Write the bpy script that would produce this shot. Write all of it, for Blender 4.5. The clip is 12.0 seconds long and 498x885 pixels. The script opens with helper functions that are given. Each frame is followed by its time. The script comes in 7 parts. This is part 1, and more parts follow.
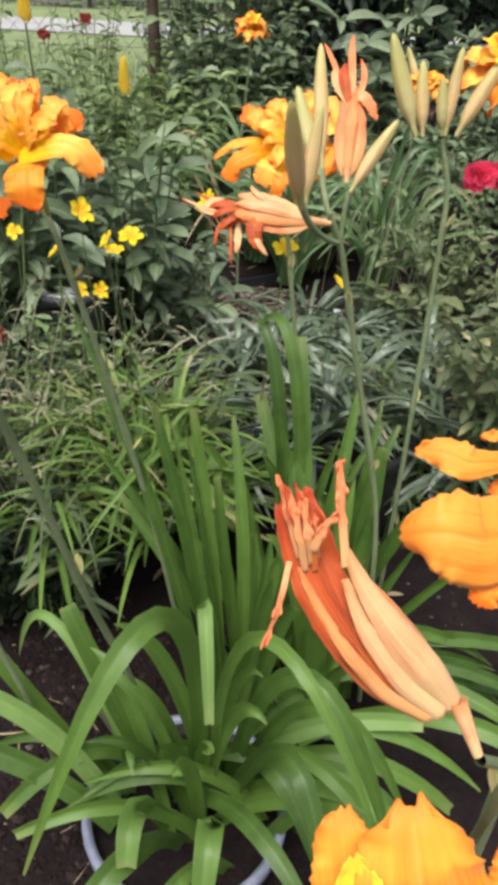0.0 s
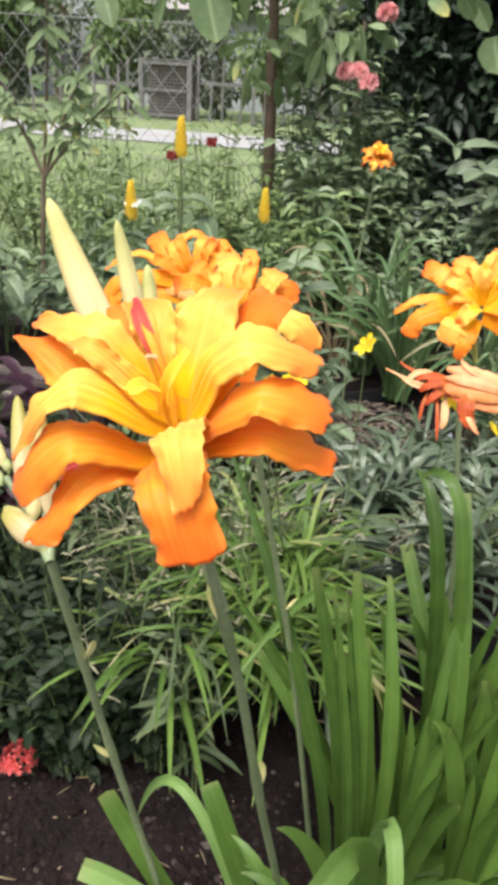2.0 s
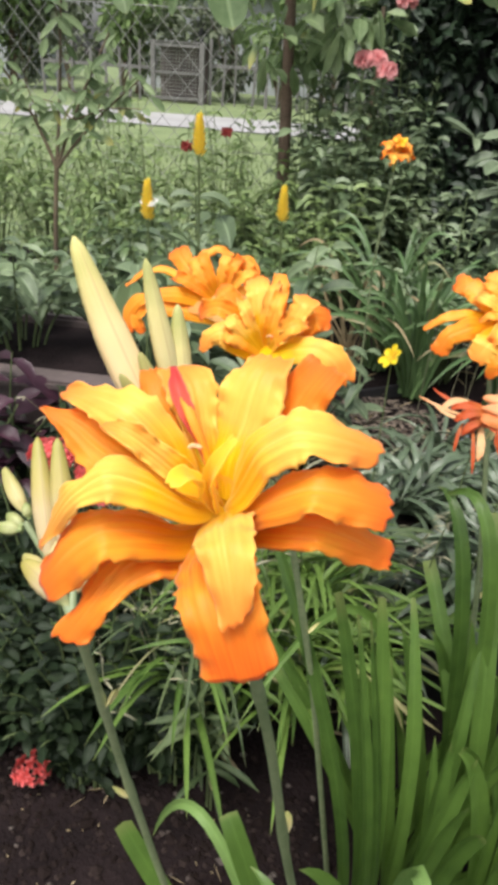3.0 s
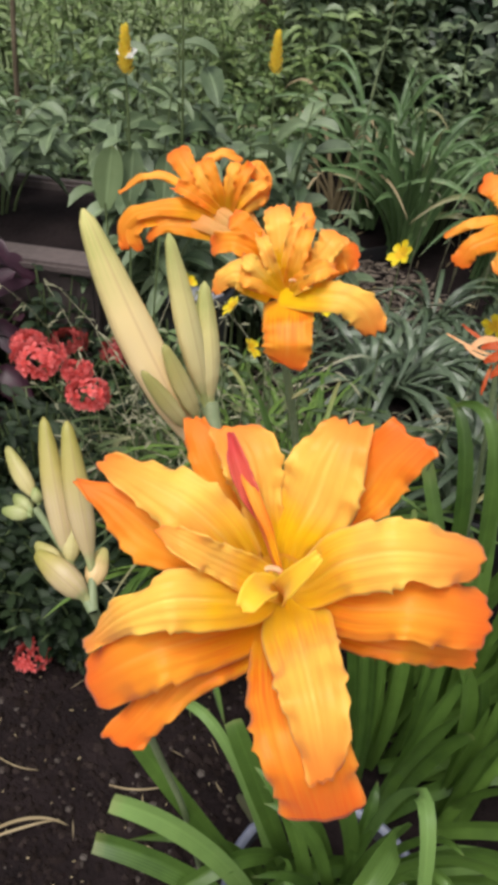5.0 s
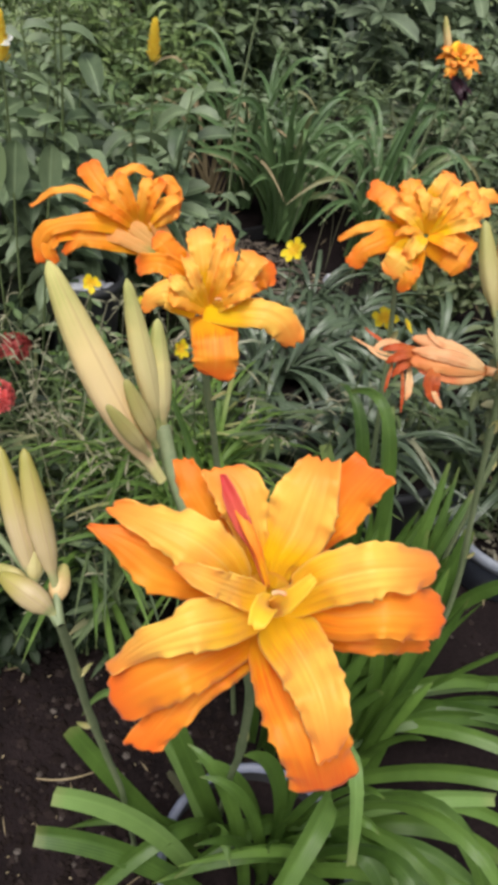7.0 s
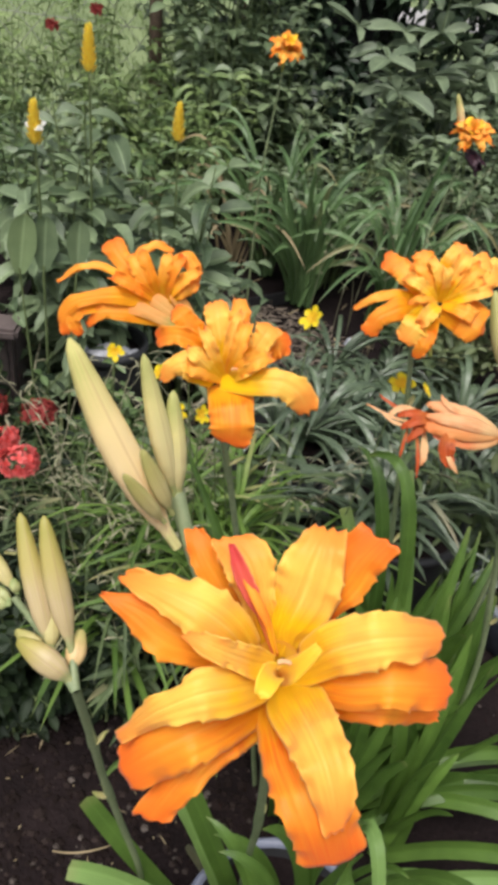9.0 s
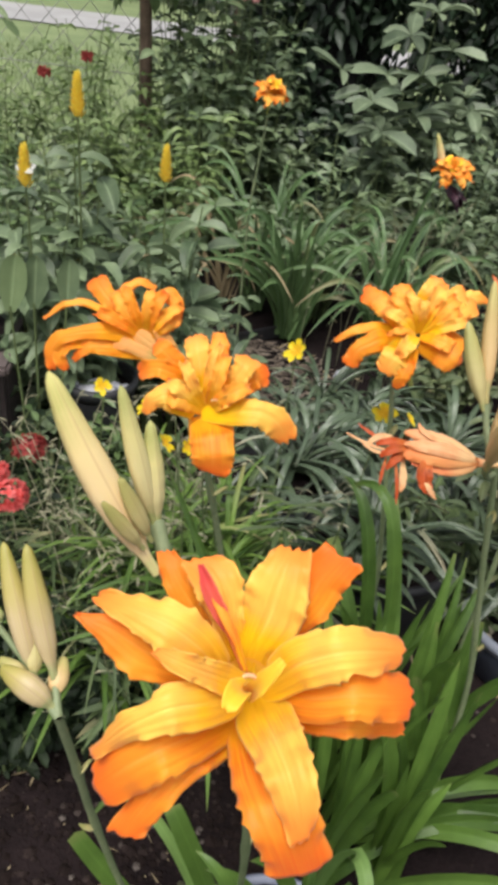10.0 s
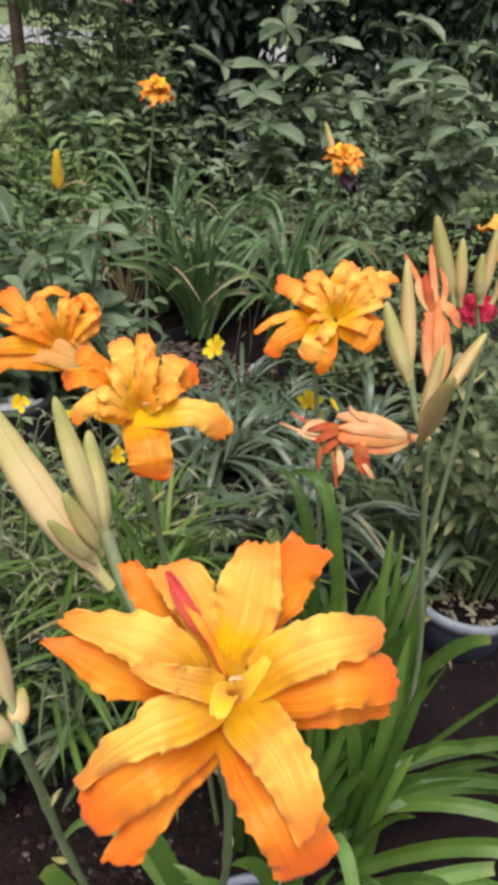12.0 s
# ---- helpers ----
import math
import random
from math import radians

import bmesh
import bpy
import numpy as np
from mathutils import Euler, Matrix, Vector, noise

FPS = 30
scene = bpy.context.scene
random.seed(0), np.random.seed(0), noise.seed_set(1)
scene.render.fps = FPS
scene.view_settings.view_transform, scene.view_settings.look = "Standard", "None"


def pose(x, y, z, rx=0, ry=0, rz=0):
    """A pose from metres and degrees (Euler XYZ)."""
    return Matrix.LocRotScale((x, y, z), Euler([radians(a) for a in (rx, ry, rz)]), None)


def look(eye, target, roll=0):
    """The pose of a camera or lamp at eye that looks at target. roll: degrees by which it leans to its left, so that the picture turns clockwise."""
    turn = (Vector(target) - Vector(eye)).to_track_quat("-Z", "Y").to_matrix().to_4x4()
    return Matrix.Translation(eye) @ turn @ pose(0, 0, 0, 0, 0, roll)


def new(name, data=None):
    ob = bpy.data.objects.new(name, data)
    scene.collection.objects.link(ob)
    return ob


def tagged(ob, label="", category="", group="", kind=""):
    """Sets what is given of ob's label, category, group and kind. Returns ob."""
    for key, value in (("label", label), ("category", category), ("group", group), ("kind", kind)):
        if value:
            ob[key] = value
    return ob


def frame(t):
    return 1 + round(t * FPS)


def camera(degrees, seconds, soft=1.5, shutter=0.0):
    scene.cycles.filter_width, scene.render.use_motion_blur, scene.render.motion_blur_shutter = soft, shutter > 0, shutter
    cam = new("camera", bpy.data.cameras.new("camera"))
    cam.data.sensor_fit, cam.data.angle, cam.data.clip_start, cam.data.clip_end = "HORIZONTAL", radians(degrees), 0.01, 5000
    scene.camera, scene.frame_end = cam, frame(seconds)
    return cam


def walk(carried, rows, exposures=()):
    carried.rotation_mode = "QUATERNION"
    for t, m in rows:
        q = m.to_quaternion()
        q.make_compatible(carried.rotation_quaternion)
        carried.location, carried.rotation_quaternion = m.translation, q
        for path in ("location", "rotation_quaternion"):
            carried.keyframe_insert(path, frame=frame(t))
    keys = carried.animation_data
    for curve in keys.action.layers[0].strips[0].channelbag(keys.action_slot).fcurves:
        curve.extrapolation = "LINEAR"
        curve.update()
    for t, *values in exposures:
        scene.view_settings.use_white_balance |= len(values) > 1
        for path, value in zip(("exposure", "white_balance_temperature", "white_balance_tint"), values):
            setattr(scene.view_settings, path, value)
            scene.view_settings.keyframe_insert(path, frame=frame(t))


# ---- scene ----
cam = camera(37.6, 12.0, soft=5.0)
PATH = [
    (0, (0.053, 0.069, 1.023), (0.053, 1.742, -0.073), 3.1),
    (0.5, (0.031, 0.092, 1.035), (-0.027, 1.803, 0.001), 2.4),
    (1, (-0.009, 0.108, 1.046), (-0.127, 1.845, 0.061), 3.2),
    (1.5, (-0.042, 0.129, 1.055), (-0.224, 1.89, 0.124), 3.7),
    (2, (-0.073, 0.148, 1.061), (-0.273, 1.925, 0.166), 3.6),
    (2.5, (-0.09, 0.158, 1.068), (-0.275, 1.946, 0.191), 3.9),
    (3, (-0.0953, 0.1871, 1.0823), (-0.3149, 1.9432, 0.1506), 3.80),
    (5, (-0.1427, 0.2615, 1.1264), (-0.2334, 1.7968, -0.1522), 5.91),
    (5.5, (-0.162, 0.253, 1.142), (-0.084, 1.751, -0.181), 8.7),
    (6, (-0.179, 0.259, 1.144), (-0.054, 1.726, -0.209), 8.1),
    (6.5, (-0.1866, 0.2504, 1.1581), (0.0631, 1.7237, -0.1712), 11.16),
    (8.5, (-0.1816, 0.2403, 1.1757), (0.0082, 1.8292, -0.0240), 8.94),
    (9, (-0.1809, 0.2388, 1.1788), (-0.0173, 1.8451, -0.0016), 8.55),
    (9.5, (-0.1784, 0.2340, 1.1829), (-0.0300, 1.8739, 0.0478), 7.91),
    (10, (-0.1701, 0.2243, 1.1857), (-0.0010, 1.8835, 0.0819), 7.74),
    (10.5, (-0.1580, 0.2192, 1.1828), (-0.0059, 1.8957, 0.1030), 7.15),
    (11, (-0.1488, 0.2151, 1.1796), (-0.0302, 1.8940, 0.0992), 6.56),
    (11.5, (-0.1548, 0.2218, 1.1781), (0.0387, 1.8945, 0.0989), 5.69),
    (12, (-0.1840, 0.2323, 1.1776), (0.2058, 1.8675, 0.0940), 5.55),
]
EXPOSURES = [(0, 0.72), (0.5, 1.08), (1.0, 1.15), (1.5, 1.06), (2.0, 0.92), (3.0, 0.70), (4.0, 0.38), (5.0, 0.25), (6.5, 0.25), (8.5, 0.35), (10.5, 0.42), (12, 0.32)]
walk(cam, [(t, look(eye, target, roll)) for t, eye, target, roll in PATH], EXPOSURES)

# ---- light: a bright overcast sky ----
world = bpy.data.worlds.new("sky")
scene.world = world
world.use_nodes = True
sky = world.node_tree.nodes.new("ShaderNodeTexSky")
sky.sky_type, sky.sun_disc = "NISHITA", False
sky.sun_elevation, sky.sun_rotation = radians(58), radians(200)
sky.dust_density, sky.air_density = 4.0, 1.0
tame = world.node_tree.nodes.new("ShaderNodeHueSaturation")
tame.inputs["Saturation"].default_value = 0.35
world.node_tree.links.new(sky.outputs[0], tame.inputs["Color"])
world.node_tree.links.new(tame.outputs[0], world.node_tree.nodes["Background"].inputs[0])
world.node_tree.nodes["Background"].inputs[1].default_value = 0.13
sun = new("sun", bpy.data.lights.new("sun", "SUN"))
sun.data.energy, sun.data.angle, sun.data.color = 2.2, radians(25), (1.0, 0.97, 0.91)
sun.matrix_world = look((0, 0, 6), (0.5, 1.2, 2.2))

# ---- materials ----


def nodes_of(name):
    m = bpy.data.materials.new(name)
    m.use_nodes = True
    nt = m.node_tree
    return m, nt, nt.nodes["Principled BSDF"], nt.nodes["Material Output"]


def nd(nt, kind, **inputs):
    n = nt.nodes.new(kind)
    for k, v in inputs.items():
        n.inputs[k.replace("_", " ")].default_value = v
    return n


def ramp(nt, fac, stops, mode="LINEAR"):
    r = nt.nodes.new("ShaderNodeValToRGB")
    r.color_ramp.interpolation = mode
    while len(r.color_ramp.elements) < len(stops):
        r.color_ramp.elements.new(0.5)
    for e, (p, c) in zip(r.color_ramp.elements, stops):
        e.position, e.color = p, (*c, 1)
    nt.links.new(fac, r.inputs[0])
    return r.outputs[0]


def mixc(nt, fac, a, b, mode="MIX"):
    m = nt.nodes.new("ShaderNodeMix")
    m.data_type, m.blend_type = "RGBA", mode
    for sock, v in ((m.inputs[0], fac), (m.inputs[6], a), (m.inputs[7], b)):
        if isinstance(v, (int, float)):
            sock.default_value = v
        elif isinstance(v, tuple):
            sock.default_value = (*v, 1)
        else:
            nt.links.new(v, sock)
    return m.outputs[2]


def calc(nt, op, a, b=0.0, c=0.0):
    m = nt.nodes.new("ShaderNodeMath")
    m.operation = op
    for sock, v in zip(m.inputs, (a, b, c)):
        if isinstance(v, (int, float)):
            sock.default_value = v
        else:
            nt.links.new(v, sock)
    return m.outputs[0]


def noise_fac(nt, scale, detail=3.0, vec=None, rough=0.55):
    n = nd(nt, "ShaderNodeTexNoise", Scale=scale, Detail=detail, Roughness=rough)
    if vec is None:
        vec = nt.nodes.new("ShaderNodeTexCoord").outputs["Object"]
    nt.links.new(vec, n.inputs["Vector"])
    return n.outputs["Fac"]


def bumped(nt, bsdf, height, strength=0.3, distance=0.002):
    b = nd(nt, "ShaderNodeBump", Strength=strength, Distance=distance)
    nt.links.new(height, b.inputs["Height"])
    nt.links.new(b.outputs[0], bsdf.inputs["Normal"])


def see_through(nt, bsdf, out, colour, share):
    """Thin plant tissue: part of the light passes."""
    t = nt.nodes.new("ShaderNodeBsdfTranslucent")
    nt.links.new(colour, t.inputs["Color"])
    m = nd(nt, "ShaderNodeMixShader", Fac=share)
    nt.links.new(bsdf.outputs[0], m.inputs[1])
    nt.links.new(t.outputs[0], m.inputs[2])
    nt.links.new(m.outputs[0], out.inputs[0])


def leaf_mat(name, dark, light, old=None, rough=0.45, share=0.25, rib=0.35, stripes=0.0, spec=0.4, old_part=0.08, noise_scale=30.0):
    m, nt, bsdf, out = nodes_of(name)
    uv = nt.nodes.new("ShaderNodeUVMap").outputs[0]
    sep = nt.nodes.new("ShaderNodeSeparateXYZ")
    nt.links.new(uv, sep.inputs[0])
    u, v = sep.outputs[0], sep.outputs[1]
    isl = nt.nodes.new("ShaderNodeNewGeometry").outputs["Random Per Island"]
    rnd = nt.nodes.new("ShaderNodeObjectInfo").outputs["Random"]
    mixv = calc(nt, "FRACT", calc(nt, "ADD", isl, rnd))
    fac = calc(nt, "MULTIPLY_ADD", noise_fac(nt, noise_scale), 0.7, calc(nt, "MULTIPLY_ADD", mixv, 0.7, -0.2))
    col = mixc(nt, fac, dark, light)
    mid = calc(nt, "ABSOLUTE", calc(nt, "SUBTRACT", u, 0.5))
    ribm = ramp(nt, mid, [(0.0, (1, 1, 1)), (0.07, (0, 0, 0))])
    pale = tuple(min(1, c * 1.7 + 0.03) for c in light)
    col = mixc(nt, calc(nt, "MULTIPLY", ribm, rib), col, pale)
    if stripes:
        w = calc(nt, "SINE", calc(nt, "MULTIPLY", u, 60.0))
        col = mixc(nt, calc(nt, "MULTIPLY_ADD", w, stripes * 0.5, stripes * 0.5), col, pale)
    if old:
        far = calc(nt, "GREATER_THAN", mixv, 1 - old_part)
        tip = calc(nt, "MULTIPLY", ramp(nt, v, [(0.3, (0, 0, 0)), (0.95, (1, 1, 1))]), far)
        col = mixc(nt, tip, col, old)
        brown = calc(nt, "MULTIPLY", ramp(nt, v, [(0.93, (0, 0, 0)), (1.0, (1, 1, 1))]), 0.35)
        col = mixc(nt, brown, col, old)
    nt.links.new(col, bsdf.inputs["Base Color"])
    bsdf.inputs["Roughness"].default_value = rough
    bsdf.inputs["Specular IOR Level"].default_value = spec
    h = calc(nt, "ADD", calc(nt, "SINE", calc(nt, "MULTIPLY", u, 80.0)), noise_fac(nt, 120.0))
    bumped(nt, bsdf, h, 0.25, 0.0006)
    see_through(nt, bsdf, out, col, share)
    return m


def petal_mat(name, throat, gold, orange, red, share=0.36, redness=0.5, edge_col=None):
    m, nt, bsdf, out = nodes_of(name)
    uv = nt.nodes.new("ShaderNodeUVMap").outputs[0]
    sep = nt.nodes.new("ShaderNodeSeparateXYZ")
    nt.links.new(uv, sep.inputs[0])
    u, v = sep.outputs[0], sep.outputs[1]
    rnd = nt.nodes.new("ShaderNodeObjectInfo").outputs["Random"]
    isl = nt.nodes.new("ShaderNodeNewGeometry").outputs["Random Per Island"]
    var = calc(nt, "FRACT", calc(nt, "ADD", isl, rnd))
    cloud = noise_fac(nt, 45.0, 2.0)
    vv = calc(nt, "ADD", v, calc(nt, "MULTIPLY_ADD", cloud, 0.22, -0.11))
    col = ramp(nt, vv, [(0.0, throat), (0.36, throat), (0.52, gold), (0.70, gold), (1.0, orange)])
    wash = calc(nt, "MULTIPLY", ramp(nt, noise_fac(nt, 70.0, 1.0), [(0.42, (0, 0, 0)), (0.62, (1, 1, 1))]), ramp(nt, v, [(0.3, (0, 0, 0)), (0.55, (1, 1, 1))]))
    col = mixc(nt, calc(nt, "MULTIPLY", wash, calc(nt, "MULTIPLY_ADD", var, 0.35, 0.05)), col, orange)
    mid = calc(nt, "ABSOLUTE", calc(nt, "SUBTRACT", u, 0.5))
    # long fibres in the flesh of the petal
    wob = nd(nt, "ShaderNodeTexNoise", Scale=1.0, Detail=2.0)
    mp = nd(nt, "ShaderNodeMapping")
    mp.inputs["Scale"].default_value = (26, 2.2, 1)
    nt.links.new(uv, mp.inputs[0])
    nt.links.new(mp.outputs[0], wob.inputs["Vector"])
    fib = wob.outputs["Fac"]
    # red towards the base: streaks, and on PETAL_BACK the shade under inner petals
    band = calc(nt, "MULTIPLY", ramp(nt, vv, [(0.22, (0, 0, 0)), (0.4, (1, 1, 1)), (0.58, (0.35, 0.35, 0.35)), (0.8, (0.12, 0.12, 0.12)), (1.0, (0.55, 0.55, 0.55))]),
                ramp(nt, fib, [(0.42, (0, 0, 0)), (0.68, (1, 1, 1))]))
    band = calc(nt, "MULTIPLY", band, calc(nt, "MULTIPLY_ADD", var, redness, redness * 0.35))
    col = mixc(nt, band, col, red)
    ribm = ramp(nt, mid, [(0.0, (1, 1, 1)), (0.05, (0, 0, 0))])
    ribv = ramp(nt, v, [(0.3, (0, 0, 0)), (0.45, (1, 1, 1)), (0.75, (0.6, 0.6, 0.6)), (0.9, (0, 0, 0))])
    col = mixc(nt, calc(nt, "MULTIPLY", calc(nt, "MULTIPLY", ribm, ribv), 0.55), col, tuple(min(1, c * 1.12 + 0.09) for c in gold))
    edge = ramp(nt, mid, [(0.40, (0, 0, 0)), (0.5, (1, 1, 1))])
    if edge_col:
        rim = calc(nt, "MULTIPLY", ramp(nt, mid, [(0.26, (0, 0, 0)), (0.48, (1, 1, 1))]), ramp(nt, noise_fac(nt, 55.0, 1.0), [(0.38, (0.1, 0.1, 0.1)), (0.62, (1, 1, 1))]))
        col = mixc(nt, calc(nt, "MULTIPLY", rim, 0.65), col, edge_col)
    else:
        col = mixc(nt, calc(nt, "MULTIPLY", edge, 0.35), col, tuple(min(1, c * 1.1 + 0.06) for c in gold))
    nt.links.new(col, bsdf.inputs["Base Color"])
    bsdf.inputs["Roughness"].default_value = 0.48
    bsdf.inputs["Specular IOR Level"].default_value = 0.3
    bsdf.inputs["Sheen Weight"].default_value = 0.15
    bumped(nt, bsdf, calc(nt, "ADD", fib, noise_fac(nt, 400.0)), 0.22, 0.0008)
    see_through(nt, bsdf, out, mixc(nt, 0.3, col, (1.0, 0.86, 0.42)) if gold[0] > 0.93 else col, share)
    return m


def plain_mat(name, a, b, scale=8.0, rough=0.7, bump=0.3, dist=0.003, metal=0.0, fine=90.0, spec=0.5):
    m, nt, bsdf, out = nodes_of(name)
    f = calc(nt, "MULTIPLY_ADD", noise_fac(nt, fine, 4.0), 0.4, calc(nt, "MULTIPLY", noise_fac(nt, scale, 5.0), 0.6))
    col = ramp(nt, f, [(0.32, a), (0.68, b)])
    nt.links.new(col, bsdf.inputs["Base Color"])
    bsdf.inputs["Roughness"].default_value = rough
    bsdf.inputs["Metallic"].default_value = metal
    bsdf.inputs["Specular IOR Level"].default_value = spec
    bumped(nt, bsdf, f, bump, dist)
    return m


def stem_mat(name, a, b, rough=0.5):
    return plain_mat(name, a, b, 14.0, rough, 0.25, 0.001, 0.0, 160.0)


PETAL = petal_mat("daylily_petal", (0.99, 0.64, 0.004), (0.99, 0.61, 0.10), (0.98, 0.30, 0.04), (0.95, 0.24, 0.02), 0.30, redness=0.5)
PETAL_GOLD = petal_mat("golden_inner_petal", (0.99, 0.56, 0.01), (0.99, 0.52, 0.06), (0.98, 0.34, 0.035), (0.95, 0.18, 0.01), 0.34, redness=0.9, edge_col=(0.96, 0.24, 0.015))
# strong red near the base paints the shade the inner petals cast
PETAL_BACK = petal_mat("daylily_outer_petal", (0.99, 0.46, 0.008), (0.99, 0.43, 0.03), (0.98, 0.225, 0.02), (0.96, 0.09, 0.005), 0.42, redness=1.0)
PETAL_SIDE = petal_mat("orange_petal_back", (0.99, 0.44, 0.05), (0.99, 0.48, 0.07), (0.98, 0.36, 0.04), (0.95, 0.14, 0.01), 0.46, redness=0.5)
THROAT = petal_mat("yellow_throat_petaloid", (0.99, 0.68, 0.006), (0.99, 0.70, 0.03), (0.98, 0.60, 0.05), (0.9, 0.3, 0.01), 0.3, redness=0.2)
PETAL_RED = petal_mat("red_streaked_petal", (0.88, 0.30, 0.08), (0.80, 0.16, 0.10), (0.66, 0.05, 0.05), (0.50, 0.02, 0.03), redness=1.0)
PETAL_TUBE = petal_mat("flower_tube", (0.42, 0.44, 0.12), (0.80, 0.46, 0.14), (0.90, 0.34, 0.06), (0.8, 0.16, 0.02), redness=0.3)
WILT = petal_mat("wilted_petal", (0.88, 0.50, 0.22), (0.86, 0.33, 0.13), (0.84, 0.24, 0.09), (0.74, 0.10, 0.03), redness=0.6)
WILT_PALE = petal_mat("wilted_pale_petal", (0.88, 0.60, 0.30), (0.89, 0.56, 0.29), (0.85, 0.38, 0.15), (0.70, 0.16, 0.05), redness=0.8)
WILT_PEACH = petal_mat("wilted_peach_petal", (0.82, 0.42, 0.16), (0.84, 0.38, 0.13), (0.80, 0.26, 0.07), (0.55, 0.08, 0.02), redness=0.9)


def bud_mat(name, foot, belly, shoulder, tip):
    m, nt, bsdf, out = nodes_of(name)
    uv = nt.nodes.new("ShaderNodeUVMap").outputs[0]
    sep = nt.nodes.new("ShaderNodeSeparateXYZ")
    nt.links.new(uv, sep.inputs[0])
    rnd = nt.nodes.new("ShaderNodeObjectInfo").outputs["Random"]
    v = calc(nt, "ADD", sep.outputs[1], calc(nt, "MULTIPLY_ADD", noise_fac(nt, 60.0), 0.18, calc(nt, "MULTIPLY_ADD", rnd, 0.12, -0.12)))
    col = ramp(nt, v, [(0.0, foot), (0.12, foot), (0.2, belly), (0.45, belly), (0.7, shoulder), (0.92, tip), (1.0, tip)])
    mp = nd(nt, "ShaderNodeMapping")
    mp.inputs["Scale"].default_value = (14, 1.2, 1)
    nt.links.new(uv, mp.inputs[0])
    streak = nd(nt, "ShaderNodeTexNoise", Scale=1.0, Detail=3.0)
    nt.links.new(mp.outputs[0], streak.inputs["Vector"])
    col = mixc(nt, ramp(nt, streak.outputs["Fac"], [(0.44, (0, 0, 0)), (0.70, (0.75, 0.75, 0.75))]), col, shoulder)
    seam = ramp(nt, calc(nt, "ABSOLUTE", calc(nt, "SUBTRACT", sep.outputs[0], 0.5)), [(0.0, (0.4, 0.4, 0.4)), (0.06, (0, 0, 0))])
    col = mixc(nt, seam, col, (belly[0] * 0.62, belly[1] * 0.5, belly[2] * 0.45))
    nt.links.new(col, bsdf.inputs["Base Color"])
    bsdf.inputs["Roughness"].default_value = 0.45
    bumped(nt, bsdf, streak.outputs["Fac"], 0.3, 0.0008)
    see_through(nt, bsdf, out, col, 0.15)
    return m


BUD = bud_mat("cream_bud_skin", (0.60, 0.58, 0.24), (0.95, 0.73, 0.42), (0.93, 0.74, 0.36), (0.62, 0.60, 0.20))
BUD_GREEN = bud_mat("green_tipped_bud_skin", (0.42, 0.48, 0.18), (0.84, 0.74, 0.38), (0.78, 0.70, 0.30), (0.44, 0.46, 0.15))
BUD_TAN = bud_mat("tan_bud_skin", (0.46, 0.42, 0.18), (0.72, 0.50, 0.24), (0.56, 0.42, 0.17), (0.50, 0.46, 0.16))
BUD_OLIVE = bud_mat("olive_bud_skin", (0.34, 0.36, 0.14), (0.58, 0.50, 0.23), (0.46, 0.41, 0.15), (0.40, 0.38, 0.12))
BUD_SMALL = bud_mat("small_green_bud_skin", (0.26, 0.33, 0.13), (0.42, 0.44, 0.20), (0.34, 0.38, 0.14), (0.22, 0.28, 0.08))
BUD_YELLOW = bud_mat("yellow_tipped_bud_skin", (0.30, 0.34, 0.16), (0.54, 0.42, 0.24), (0.46, 0.38, 0.12), (0.36, 0.33, 0.07))
WILT_DEEP = petal_mat("deep_orange_wilted_petal", (0.66, 0.18, 0.04), (0.62, 0.115, 0.022), (0.60, 0.08, 0.015), (0.20, 0.012, 0.005), redness=1.2)
YELLOW = petal_mat("yellow_petal", (0.85, 0.5, 0.01), (0.88, 0.66, 0.012), (0.9, 0.72, 0.02), (0.85, 0.5, 0.01), redness=0.2)
SPIKE = petal_mat("yellow_bract", (0.92, 0.66, 0.03), (0.97, 0.74, 0.05), (0.98, 0.80, 0.10), (0.92, 0.56, 0.01), redness=0.15)
RED = petal_mat("red_floret", (0.70, 0.08, 0.07), (0.84, 0.16, 0.15), (0.86, 0.24, 0.23), (0.6, 0.02, 0.03), redness=0.4)
PINK = petal_mat("pink_petal", (0.74, 0.28, 0.28), (0.80, 0.36, 0.36), (0.86, 0.50, 0.48), (0.62, 0.08, 0.12), redness=0.4)
WHITE_PETAL = petal_mat("white_petal", (0.75, 0.75, 0.7), (0.8, 0.8, 0.77), (0.82, 0.82, 0.8), (0.7, 0.7, 0.6), redness=0.1)

STRAP = leaf_mat("strap_leaf", (0.026, 0.062, 0.010), (0.152, 0.268, 0.05), (0.34, 0.33, 0.13), 0.36, 0.30, 0.10, 0.14, 0.5, old_part=0.0)
STRAP_PALE = leaf_mat("pale_strap_leaf", (0.09, 0.18, 0.04), (0.22, 0.35, 0.10), (0.40, 0.37, 0.17), 0.42, 0.3, 0.15, 0.15, old_part=0.0)
TUFT = leaf_mat("bright_tuft_leaf", (0.035, 0.085, 0.014), (0.20, 0.315, 0.065), (0.4, 0.36, 0.16), 0.42, 0.3, 0.15, 0.1)
WISP = leaf_mat("pale_wisp", (0.18, 0.18, 0.10), (0.38, 0.36, 0.24), None, 0.6, 0.2, 0.1)
STRAP_FAR = leaf_mat("dusky_strap_leaf", (0.035, 0.075, 0.026), (0.16, 0.26, 0.10), (0.30, 0.26, 0.13), 0.32, 0.22, 0.25, 0.15, 0.6)
SPIDER = leaf_mat("spider_plant_leaf", (0.012, 0.026, 0.010), (0.125, 0.17, 0.10), (0.34, 0.30, 0.2), 0.28, 0.13, 0.35, 0.2, 0.75)
